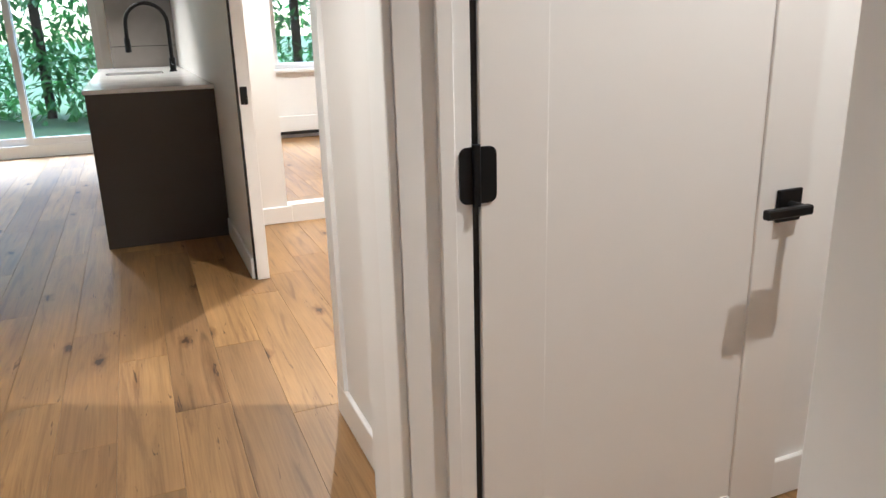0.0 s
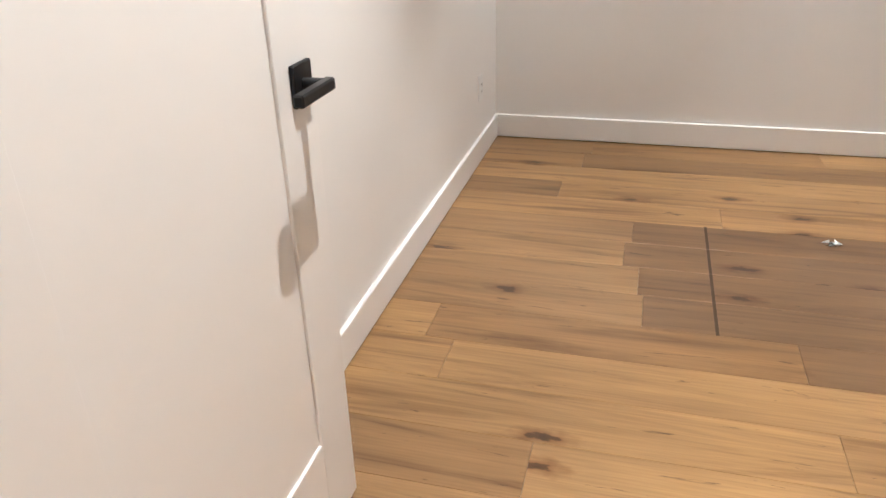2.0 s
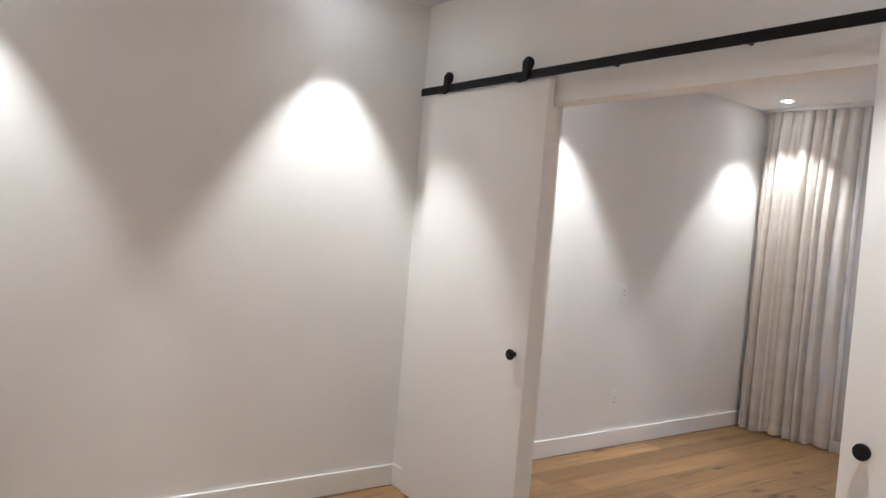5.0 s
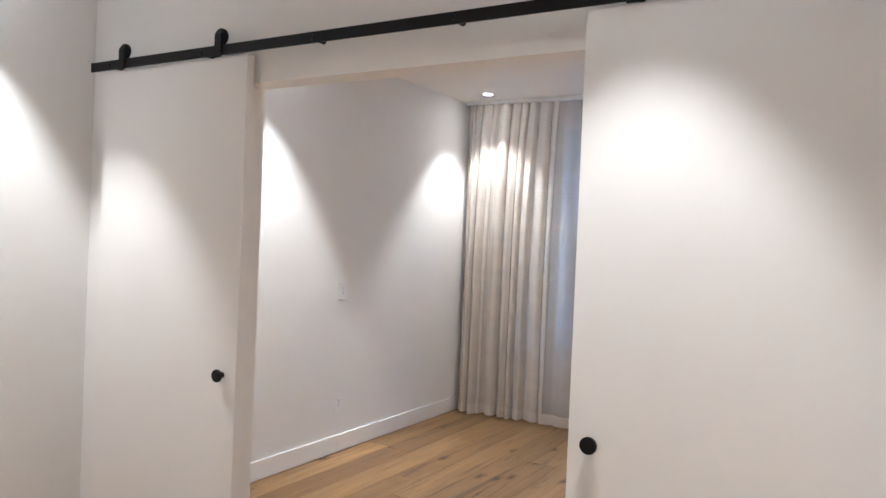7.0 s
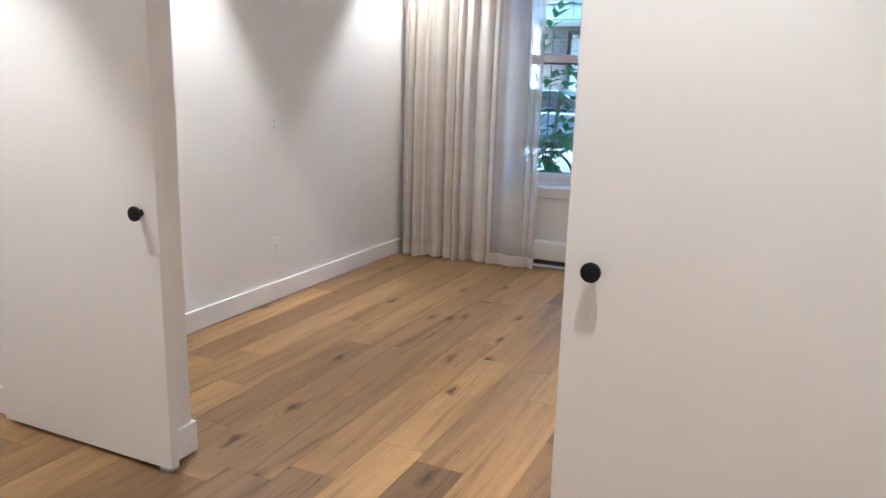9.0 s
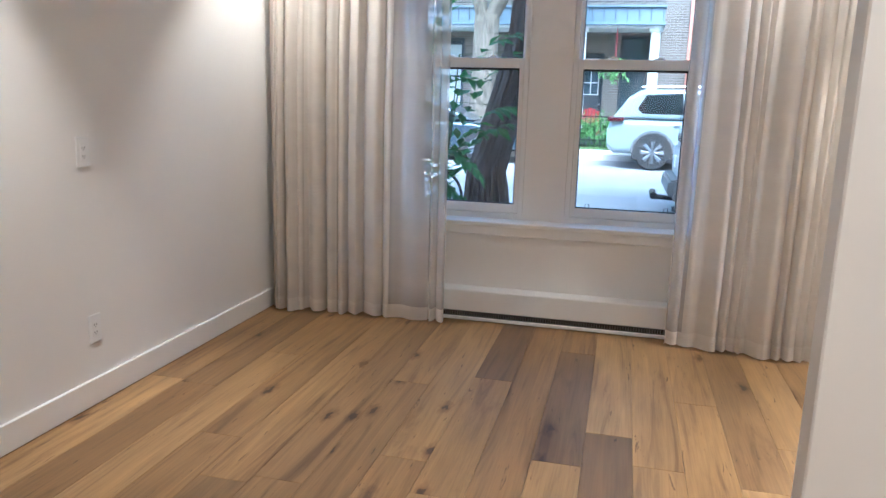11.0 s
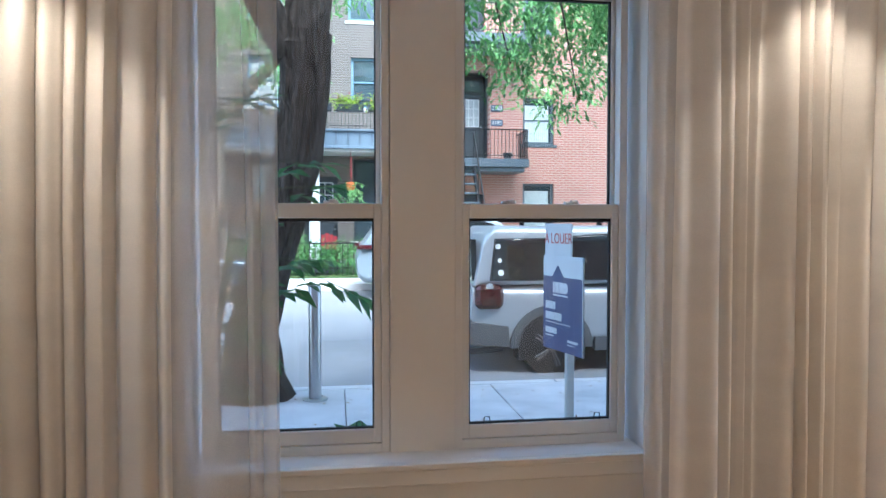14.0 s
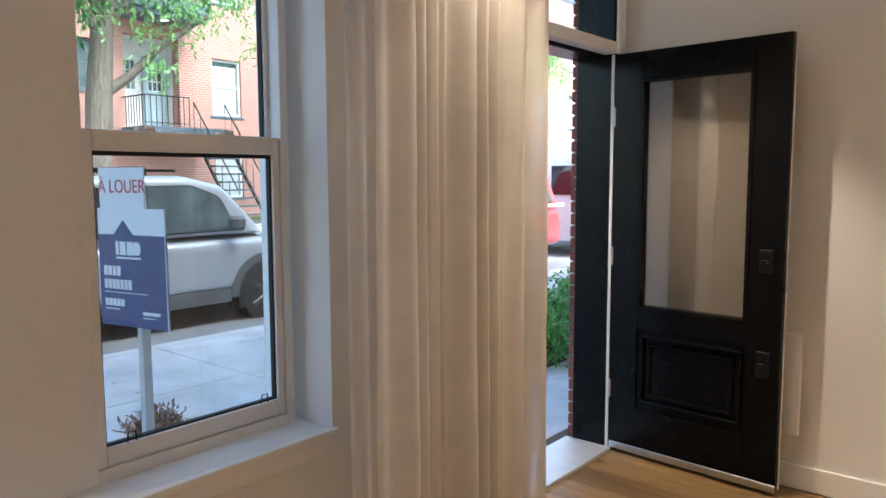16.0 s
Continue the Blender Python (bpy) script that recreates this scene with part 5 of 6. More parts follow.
t4 = thing("pale_street_tree", (14.6, 17.3, 0.2), "leafy street tree on the far pavement beyond the camper van", "tree")
part("trunk", bark_tube([(14.6, 17.3, 0.1), (14.65, 17.3, 1.8), (14.7, 17.3, 3.6), (14.8, 17.3, 6.0)], [0.32, 0.24, 0.22, 0.12], 15, 24, 0.02), PALEBARK, t4)
limb_set(t4, [([(14.7, 17.3, 3.4), (13.6, 17.2, 4.4), (12.6, 17.0, 5.0)], 0.11, 0.03), ([(14.7, 17.3, 3.6), (15.8, 17.2, 4.6), (17.0, 17.0, 5.2)], 0.11, 0.03)], PALEBARK)
part("crown", clumps([((12.6, 16.9, 4.9), (0.9, 0.9, 0.6)), ((13.6, 16.9, 5.8), (1.4, 1.1, 0.8)), ((15.4, 16.9, 4.9), (1.2, 1.0, 0.6)), ((17.0, 16.9, 5.4), (1.4, 1.1, 0.8)), ((15.0, 17, 6.8), (2.6, 1.6, 1.0)), ((18.6, 16.8, 4.4), (0.9, 0.8, 0.7))], 1500, 0.18, 27), LEAFPALE, t4)


t5 = thing("pale_street_tree", (23.6, 17.2, 0.2), "leafy street tree further along the far pavement", "tree")
part("trunk", bark_tube([(23.6, 17.2, 0.1), (23.6, 17.2, 2.0), (23.5, 17.2, 4.0), (23.4, 17.2, 6.0)], [0.30, 0.23, 0.19, 0.10], 18, 20, 0.02), PALEBARK, t5)
limb_set(t5, [([(23.5, 17.2, 3.6), (22.4, 17.0, 4.6), (21.6, 16.8, 5.2)], 0.10, 0.03), ([(23.5, 17.2, 4.0), (24.6, 17.0, 5.0), (25.6, 16.8, 5.8)], 0.10, 0.03)], PALEBARK)
part("crown", clumps([((22.6, 16.8, 5.0), (1.0, 0.9, 0.9)), ((23.4, 16.8, 6.2), (1.6, 1.2, 1.0)), ((24.8, 16.8, 5.6), (1.2, 1.0, 0.8)), ((22.2, 16.6, 3.9), (0.6, 0.6, 0.5)), ((21.4, 16.8, 5.8), (1.2, 1.0, 0.9))], 1100, 0.19, 29), LEAFPALE, t5)


def fronds(name, rows, label, seed, material=None, count=14, size=0.195):
    """A shrub of arching stems with leaflets in pairs: rows of points for each stem."""
    rnd = random.Random(seed)
    s = thing(name, rows[0][0], label, "shrub")
    bm = bmesh.new()
    for pts in rows:
        part("stem", tube(bmesh.new(), pts, [0.009, 0.006, 0.003][:len(pts)] if len(pts) == 3 else 0.006, 7), plain("green_stem", (0.07, 0.09, 0.03), 0.7), s)
        p, q, r = (Vector(v) for v in pts[:3])
        for k in range(count):
            f = 0.25 + 0.75 * k / (count - 1)
            c = p.lerp(q, f).lerp(q.lerp(r, f), f)
            d = (q.lerp(r, f) - p.lerp(q, f)).normalized()
            for side in (-1, 1):
                out = d * 0.75 + d.cross(Vector((0, 0, 1))).normalized() * side * rnd.uniform(0.5, 0.9) + Vector((0, 0, rnd.uniform(-0.7, 0.05)))
                leaf(bm, c, out, Vector((rnd.uniform(-0.4, 0.4), rnd.uniform(-0.4, 0.4), 1)), size * rnd.uniform(0.7, 1.2), size * 0.40)
        leaf(bm, r, (r - q), Vector((0, 0, 1)), size, size * 0.26)
    part("leaves", bm, material or LEAFDARK, s)
    return s


fronds("leafy_shrub", [[(0.55, 5.7, SW), (0.75, 5.6, 1.75), (1.35, 5.55, 1.78)], [(0.55, 5.7, SW), (0.6, 5.6, 1.95), (1.28, 5.6, 1.92)], [(0.5, 5.7, SW), (0.75, 5.6, 1.45), (1.50, 5.55, 1.10)], [(0.5, 5.7, SW), (0.7, 5.6, 1.35), (1.25, 5.55, 1.32)],
                       [(0.5, 5.7, SW), (0.4, 5.5, 1.3), (0.95, 5.4, 0.8)], [(0.5, 5.7, SW), (0.3, 5.6, 1.6), (0.85, 5.5, 1.55)], [(0.45, 5.7, SW), (0.3, 5.6, 1.0), (0.8, 5.5, 0.55)], [(0.45, 5.7, SW), (0.1, 5.7, 1.7), (-0.2, 5.5, 1.5)], [(0.45, 5.7, SW), (0.3, 5.6, 2.2), (0.9, 5.5, 2.3)]],
       "tall green shrub with long pointed leaflets before the window", 31)
bush = thing("low_hedge", (6.9, 5.5, SW), "low leafy green hedge beside the entrance path", "hedge")
part("leaves", clumps([((6.2, 5.2, 0.12), (0.5, 0.4, 0.26)), ((6.9, 5.5, 0.14), (0.6, 0.5, 0.28)), ((7.7, 5.7, 0.16), (0.7, 0.5, 0.30)), ((8.6, 5.8, 0.16), (0.7, 0.5, 0.30))], 1500, 0.085, 33, 0.0), foliage("hedge_leaves", (0.08, 0.21, 0.04), (0.20, 0.40, 0.10)), bush)
part("soil", boxes((5.75, 9.4, 4.95, 6.2, SW - 0.02, SW + 0.02), bevel=0.01), EARTH, bush)
dry = thing("dried_shrub", (3.0, 5.62, SW), "clump of dried brown grass at the foot of the sign", "shrub")
part("stalks", clumps([((3.0, 5.62, 0.04), (0.16, 0.15, 0.11))], 420, 0.045, 35, -0.8), foliage("dry_leaves", (0.16, 0.10, 0.075), (0.30, 0.22, 0.17)), dry)
hosta = thing("broad_leaf_plant", (1.46, 4.32, SW), "plant with broad dark green leaves below the window", "plant")
bm = bmesh.new()
rnd = random.Random(8)
for k in range(26):
    a = rnd.uniform(0, 6.28)
    leaf(bm, Vector((1.46 + 0.02 * math.cos(a), 4.32 + 0.02 * math.sin(a), 0.30 + 0.26 * rnd.random())), Vector((math.cos(a), math.sin(a), rnd.uniform(0.4, 1.6))), Vector((0, 0, 1)), 0.13, 0.10)
part("leaves", bm, LEAFDARK, hosta)
part("stem", tube(bmesh.new(), [(1.46, 4.32, SW), (1.46, 4.32, 0.56)], 0.012, 8), LEAFDARK, hosta)
gar = thing("garden_hedge", (1.2, 18.9, 0.25), "bushy green front-garden hedge with a wire fence", "hedge")
part("leaves", clumps([((0.6, 18.95, 0.75), (0.9, 0.3, 0.48)), ((1.9, 18.95, 0.72), (1.0, 0.3, 0.45)), ((-0.8, 18.95, 0.7), (0.9, 0.3, 0.45)), ((2.8, 18.95, 0.5), (0.5, 0.3, 0.3))], 1300, 0.11, 36, 0.0), foliage("front_hedge_leaves", (0.06, 0.18, 0.05), (0.17, 0.36, 0.11)), gar)
fe = thing("iron_fence", (0.5, 18.72, 0.22), "low black iron front-garden fence", "fence")
part("rails", boxes((-6, 3.4, 18.70, 18.73, 0.45, 0.48), (-6, 3.4, 18.70, 18.73, 1.05, 1.08)), IRON, fe)
part("pickets", boxes(*[(-6 + k * 0.13, -5.984 + k * 0.13, 18.70, 18.72, 0.22, 1.12) for k in range(72)]), IRON, fe)
ch = thing("garden_chair", (1.15, 20.3, 0.55), "bright red slatted garden chair on the porch", "chair")
REDPLASTIC = plain("red_plastic", (0.36, 0.03, 0.04), 0.45)
part("backrest", boxes(*[(0.9 + k * 0.11, 0.99 + k * 0.11, 20.5, 20.53, 0.9, 1.28 - 0.04 * abs(k - 2)) for k in range(5)], bevel=0.006), REDPLASTIC, ch)
part("seat", boxes((0.88, 1.46, 19.98, 20.5, 0.88, 0.92), bevel=0.008), REDPLASTIC, ch)
for x in (0.9, 1.4):
    for y in (20.0, 20.45):
        part("leg", boxes((x, x + 0.05, y, y + 0.06, 0.55, 0.88)), REDPLASTIC, ch)
fl = thing("balcony_flower_boxes", (1.9, 19.6, 4.5), "row of balcony boxes with lime green foliage and red flowers", "planter")
for k in range(3):
    bx = part("box", boxes((0.6 + k * 0.8, 1.3 + k * 0.8, 19.42, 19.62, 4.34, 4.52), bevel=0.01), WOODDOOR, fl)
part("foliage", clumps([((0.95 + k * 0.8, 19.5, 4.62), (0.42, 0.16, 0.13)) for k in range(3)], 260, 0.10, 41, 0.3), LIME, fl)
part("flowers", clumps([((1.9, 19.5, 4.75), (0.5, 0.15, 0.08))], 14, 0.06, 42, 0.0), REDPLASTIC, fl)
hp = thing("hanging_basket", (1.78, 19.7, 2.4), "orange hanging pot with trailing green leaves", "hanging plant")
part("pot", lathe(bmesh.new(), (1.78, 19.75, 2.38), (0, 0, 1), [(0, 0.08), (0.17, 0.13), (0.2, 0.135)], 16), plain("orange_pot", (0.75, 0.18, 0.05), 0.5), hp, smooth=True)
part("foliage", clumps([((1.78, 19.75, 2.55), (0.2, 0.2, 0.12)), ((1.78, 19.75, 2.32), (0.24, 0.22, 0.14))], 40, 0.14, 43, 0.6), LEAFPALE, hp)
part("cord", tube(bmesh.new(), [(1.78, 19.75, 2.58), (1.78, 19.75, 3.37)], 0.01, 6), REDPLASTIC, hp)
rear = thing("garden_bushes", (5, -17, -0.1), "dense green trees and shrubs closing the rear garden", "shrubbery")
part("foliage", clumps([((x, -16.5 - (k % 3), z), (1.4, 1.0, 1.1)) for k, x in enumerate((-1, 0.8, 2.4, 4, 5.6, 7.2, 8.8)) for z in (0.7, 2.2, 3.8)], 3000, 0.26, 51, 0.1), LEAF, rear)
part("stems", boxes(*[(x, x + 0.16, -17.2, -17.04, -0.12, 3.5) for x in (0.5, 3.1, 5.2, 7.9)]), BARK, rear)


# ---- vehicles ----
TYRE = plain("tyre_rubber", (0.020, 0.020, 0.021), 0.85, vary=0.2, scale=12)
ALLOY = plain("alloy_rim", (0.26, 0.27, 0.28), 0.3, 0.9)
CARGLASS = plain("tinted_car_glass", (0.012, 0.015, 0.018), 0.05, vary=0.3, scale=3, relief=0, spec=0.9)
TAILRED = plain("red_tail_lens", (0.05, 0.004, 0.006), 0.2, vary=0.3, scale=14, relief=0, coat=0.2)
CLAD = plain("grey_plastic_cladding", (0.10, 0.105, 0.11), 0.6)
CHROME = plain("chrome_trim", (0.7, 0.7, 0.72), 0.15, 1.0, vary=0.05)


def wheel(parent, x, y, z, r, side, rim_mat, spokes=7, dark=False):
    """A wheel whose outer face looks along side (-1 or 1) in y."""
    w = part("wheel", lathe(bmesh.new(), (x, y, z), (0, side, 0), [(-0.18, r * 0.72), (-0.18, r * 0.95), (-0.15, r), (0.0, r), (0.03, r * 0.96), (0.035, r * 0.72)], 36), TYRE, parent, smooth=True)
    rim = part("rim", lathe(bmesh.new(), (x, y, z), (0, side, 0), [(-0.03, r * 0.70), (0.030, r * 0.72), (0.034, r * 0.68), (-0.02, r * 0.64), (-0.025, 0.02)], 32), BLACK if not dark else CLAD, w, smooth=True)
    bm = bmesh.new()
    for k in range(spokes):
        a = k * math.tau / spokes
        ca, sa = math.cos(a), math.sin(a)
        for off in (-0.10, 0.10):
            q = a + off
            p0 = Vector((x + 0.05 * ca, y + side * 0.024, z + 0.05 * sa))
            p1 = Vector((x + r * 0.67 * math.cos(q), y + side * 0.030, z + r * 0.67 * math.sin(q)))
            tube(bm, [p0, p1], [0.026, 0.020], 6)
    lathe(bm, (x, y, z), (0, side, 0), [(0.0, 0.07), (0.035, 0.06), (0.04, 0.03)], 14)
    part("spokes", bm, rim_mat, w)
    return w


def span(outline, x):
    """Lowest and highest z of a closed (x, z) outline at x."""
    zs = []
    for (xa, za), (xb, zb) in zip(outline, outline[1:] + outline[:1]):
        if min(xa, xb) <= x <= max(xa, xb) and xa != xb:
            zs.append(za + (zb - za) * (x - xa) / (xb - xa))
    return min(zs), max(zs)


def shell(outline, half, power, lean, belt, round_ends):
    """The rounded skin of a car body: a function of x and z that gives the half width, and its mesh rings."""
    x0, x1 = min(p[0] for p in outline), max(p[0] for p in outline)

    def width(x, z):
        lo, hi = span(outline, min(max(x, x0 + 0.002), x1 - 0.002))
        mid, h = (lo + hi) / 2, max((hi - lo) / 2, 0.01)
        k = min(abs((z - mid) / h), 0.9999)
        e = abs((x - (x0 + x1) / 2) / ((x1 - x0) / 2))
        w = half * (1 - round_ends * e ** 6) * (1 - k ** power) ** (1 / power)
        return w - max(0.0, z - belt) * lean

    xs = [x0 + (x1 - x0) * f for f in (0.0006, 0.004, 0.01, 0.02, 0.035)]
    xs = xs + [x0 + (x1 - x0) * (0.05 + 0.9 * k / 40) for k in range(41)] + [x1 - (x - x0) for x in xs[::-1]]
    levels = [-math.cos(math.pi * k / 22) for k in range(23)]
    return width, xs, levels


def body_mesh(outline, mid_y, half, power=7, lean=0.0, belt=99.0, round_ends=0.12):
    width, xs, levels = shell(outline, half, power, lean, belt, round_ends)
    bm = bmesh.new()
    rings = []
    for x in xs:
        lo, hi = span(outline, x)
        side = [((lo + hi) / 2 + (hi - lo) / 2 * q) for q in levels]
        rings.append([bm.verts.new((x, mid_y - width(x, z), z)) for z in side] + [bm.verts.new((x, mid_y + width(x, z), z)) for z in side[::-1]])
    n = len(rings[0])
    for p, q in zip(rings, rings[1:]):
        for k in range(n):
            bm.faces.new((p[k], p[(k + 1) % n], q[(k + 1) % n], q[k]))
    bm.faces.new(rings[0])
    bm.faces.new(rings[-1][::-1])
    return bm, width


def skin_patch(outline, width, mid_y, side, out, inset=0.02, rows=10, cols=14):
    """A thin convex panel that follows the skin of the body, standing out from it."""
    zs = sorted({p[1] for p in outline})
    bm = bmesh.new()
    grid = []
    for j in range(rows + 1):
        z = zs[0] + (zs[-1] - zs[0]) * (0.002 + 0.996 * j / rows)
        cuts = []
        for (xa, za), (xb, zb) in zip(outline, outline[1:] + outline[:1]):
            if min(za, zb) <= z <= max(za, zb) and za != zb:
                cuts.append(xa + (xb - xa) * (z - za) / (zb - za))
        lo, hi = min(cuts), max(cuts)
        line = [(lo + (hi - lo) * k / cols, z) for k in range(cols + 1)]
        grid.append([[bm.verts.new((x, mid_y + side * (width(x, z) + d), z)) for x, z in line] for d in (out, -inset)])
    for p, q in zip(grid, grid[1:]):
        for k in range(cols):
            bm.faces.new((p[0][k], p[0][k + 1], q[0][k + 1], q[0][k]))
        for k in (0, cols):
            bm.faces.new((p[0][k], q[0][k], q[1][k], p[1][k]))
    for g in (grid[0], grid[-1]):
        for k in range(cols):
            bm.faces.new((g[0][k], g[0][k + 1], g[1][k + 1], g[1][k]))
    return bm


def vehicle(name, label, y0, y1, belt, lean, body, cabin, glass, paint, wheels, r, clad=(), rim=None, spokes=7, seams=(), power=7, dark_rim=False):
    """A car along x: side outlines of (x, z), swept into rounded shells; windows and seams follow the skin."""
    c = thing(name, (body[0][0], (y0 + y1) / 2, wheels[0][1] - r), label, "car" if name != "camper_van" and name != "delivery_van" else "van")
    mid, half = (y0 + y1) / 2, (y1 - y0) / 2
    bm, low_width = body_mesh(body, mid, half, power)
    part("body", bm, paint, c, smooth=True)
    bm, top_width = body_mesh(cabin, mid, half - 0.015, 12, lean, belt, 0.10)
    part("cabin", bm, paint, c, smooth=True)
    for side in (-1, 1):
        for g in glass:
            part("window_seal", skin_patch([(x + (x - sum(p[0] for p in g) / len(g)) * 0.035, z + (z - sum(p[1] for p in g) / len(g)) * 0.07) for x, z in g], top_width, mid, side, 0.003), RUBBER, c)
            part("side_window", skin_patch(g, top_width, mid, side, 0.006), CARGLASS, c, "dark tinted side glass", smooth=True)
        for g in clad:
            lo, hi = (y0, y0 + 0.07) if side < 0 else (y1 - 0.07, y1)
            part("cladding", prism(bmesh.new(), g, "y", lo - (0.014 if side < 0 else 0), hi + (0.014 if side > 0 else 0), 0.006), CLAD, c, "grey plastic cladding", smooth=True)
    for x, z in wheels:
        n = 14
        arc = [(x + r * 1.16 * math.cos(math.pi * k / n), z + r * 1.16 * math.sin(math.pi * k / n)) for k in range(n + 1)] + [(x - r * 1.16, z - r * 0.4), (x + r * 1.16, z - r * 0.4)]
        for lo, hi, side in ((y0 - 0.004, y0 + 0.25, -1), (y1 - 0.25, y1 + 0.004, 1)):
            part("wheel_well", prism(bmesh.new(), arc, "y", lo, hi), DARKHOLE, c)
            wheel(c, x, (y0 + 0.03) if side < 0 else (y1 - 0.03), z, r, side, rim or ALLOY, spokes, dark_rim)
    for xa, xb, za, zb in seams:
        for side in (-1, 1):
            part("door_seam", skin_patch([(xa, za), (xb, za), (xb, min(zb, belt)), (xa, min(zb, belt))], low_width, mid, side, 0.0025, rows=8, cols=2), DARKHOLE, c)
    return c


def arch_ring(x, z, r, width=0.075, n=14, lo=-0.1):
    out = [(x + (r + width) * math.cos(math.pi * k / n), z + (r + width) * math.sin(math.pi * k / n)) for k in range(n + 1)]
    inn = [(x + r * math.cos(math.pi * (n - k) / n), z + r * math.sin(math.pi * (n - k) / n)) for k in range(n + 1)]
    return out + inn


SILVER = plain("pale_silver_paint", (0.40, 0.425, 0.45), 0.34, 0.3, vary=0.02, scale=1, relief=0, coat=0.3, wear=0.0)
PEARL = plain("white_pearl_paint", (0.22, 0.265, 0.295), 0.3, 0.1, vary=0.02, scale=1, relief=0, coat=0.4, wear=0.0)
R = -0.235
el = vehicle("boxy_suv", "boxy pale silver utility car parked at the near kerb", 9.10, 10.90, 0.86, 0.13,
             [(2.86, R + 0.42), (2.84, R + 0.62), (2.88, R + 1.08), (6.55, R + 1.06), (7.02, R + 0.92), (7.10, R + 0.6), (7.06, R + 0.36), (3.0, R + 0.34)],
             [(2.90, R + 1.06), (3.02, R + 1.62), (3.14, R + 1.76), (5.35, R + 1.76), (5.78, R + 1.66), (6.34, R + 1.07)],
             [[(3.10, R + 1.14), (3.17, R + 1.64), (4.62, R + 1.65), (4.62, R + 1.14)], [(4.86, R + 1.14), (4.86, R + 1.64), (5.38, R + 1.64), (5.72, R + 1.52), (5.92, R + 1.14)]],
             SILVER, [(3.80, R + 0.345), (6.30, R + 0.345)], 0.345,
             clad=[arch_ring(3.80, R + 0.345, 0.40, 0.10), arch_ring(6.30, R + 0.345, 0.40, 0.10), [(4.32, R + 0.30), (5.80, R + 0.30), (5.80, R + 0.46), (4.32, R + 0.46)], [(2.78, R + 0.40), (3.30, R + 0.36), (3.28, R + 0.60), (2.80, R + 0.66)]],
             seams=[(4.76, 4.768, R + 0.5, R + 1.7), (4.70, 6.0, R + 0.47, R + 0.476)], rim=plain('grey_alloy', (0.075, 0.077, 0.08), 0.5, 0.3), dark_rim=True, spokes=5)
part("rear_glass", prism(bmesh.new(), [(9.30, R + 1.12), (10.70, R + 1.12), (10.62, R + 1.60), (9.38, R + 1.60)], "x", 2.885, 2.95), CARGLASS, el)
for v in el.children[-1].data.vertices:
    v.co.x += (v.co.z - R - 1.12) * 0.2
part("tailgate_panel", boxes((2.835, 2.86, 9.36, 10.64, R + 0.72, R + 1.06), bevel=0.01), SILVER, el)
for y in (9.085, 10.72):
    lamp = part("tail_light", boxes((2.90, 3.23, y, y + 0.195, R + 0.80, R + 1.08), bevel=0.05), TAILRED, el, "dark red tail light")
    part("reverse_lens", boxes((2.99, 3.14, y - 0.002, y + 0.004, R + 0.88, R + 0.91)), DARKHOLE, lamp)
part("rear_bumper", prism(bmesh.new(), [(2.70, R + 0.46), (2.72, R + 0.66), (2.90, R + 0.68), (2.95, R + 0.38)], "y", 9.16, 10.84, 0.03), CLAD, el, smooth=True)
part("tow_bar", tube(tube(bmesh.new(), [(2.95, 9.9, R + 0.34), (2.60, 9.9, R + 0.36), (2.56, 9.9, R + 0.44)], 0.035, 8), [(2.56, 9.62, R + 0.40), (2.56, 10.1, R + 0.40)], 0.05, 10), IRON, el)
part("exhaust", tube(bmesh.new(), [(3.3, 9.45, R + 0.28), (2.80, 9.42, R + 0.26)], 0.035, 10), CLAD, el)
part("number_plate", boxes((2.825, 2.836, 9.84, 10.16, R + 0.78, R + 0.94)), WHITEPAINT, el)
part("fuel_flap", lathe(bmesh.new(), (3.06, 9.098, R + 1.10 - 0.04), (0, -1, 0), [(0, 0.045), (0.004, 0.045), (0.005, 0.04)], 18), SILVER, el)
part("door_handle", boxes((4.86, 5.02, 9.06, 9.105, R + 0.92, R + 0.96), bevel=0.012), CHROME, el)
part("mirror", boxes((5.78, 5.94, 8.93, 9.12, R + 1.13, R + 1.30), bevel=0.04), CLAD, el)
part("roof_rack", boxes((3.5, 5.3, 9.36, 9.40, R + 1.80, R + 1.83), (3.5, 5.3, 10.60, 10.64, R + 1.80, R + 1.83), (3.8, 3.85, 9.36, 10.64, R + 1.83, R + 1.86), (4.9, 4.95, 9.36, 10.64, R + 1.83, R + 1.86), (3.8, 3.86, 9.36, 9.40, R + 1.74, R + 1.80), (4.9, 4.96, 9.36, 9.40, R + 1.74, R + 1.80), (3.8, 3.86, 10.6, 10.64, R + 1.74, R + 1.80), (4.9, 4.96, 10.6, 10.64, R + 1.74, R + 1.80)), BLACK, el)
for x, z, s in ((3.17, 1.52, 0.032), (3.19, 1.36, 0.026), (3.20, 1.22, 0.036)):
    part("sticker", lathe(bmesh.new(), (x, 9.115 + (z - 1.1) * 0.13, R + z), (0, -1, 0.12), [(0, s), (0.003, s)], 16), WHITEPAINT, el)

# Paler, bluish glass colour stands in for sky reflected in the front windows.
SKYGLASS = plain("sky_pale_car_glass", (0.09, 0.125, 0.135), 0.05, vary=0.5, scale=5, relief=0, spec=0.9)
for ob in el.children:
    if ob.name.startswith("side_window") and ob.data.vertices[0].co.x > 4.7:
        ob.data.materials[0] = SKYGLASS
        ob["label"] = "front side glass, coloured paler for reflected sky"
el.matrix_basis = Matrix.Translation((0.06, 0.04, -0.01)) @ el.matrix_basis

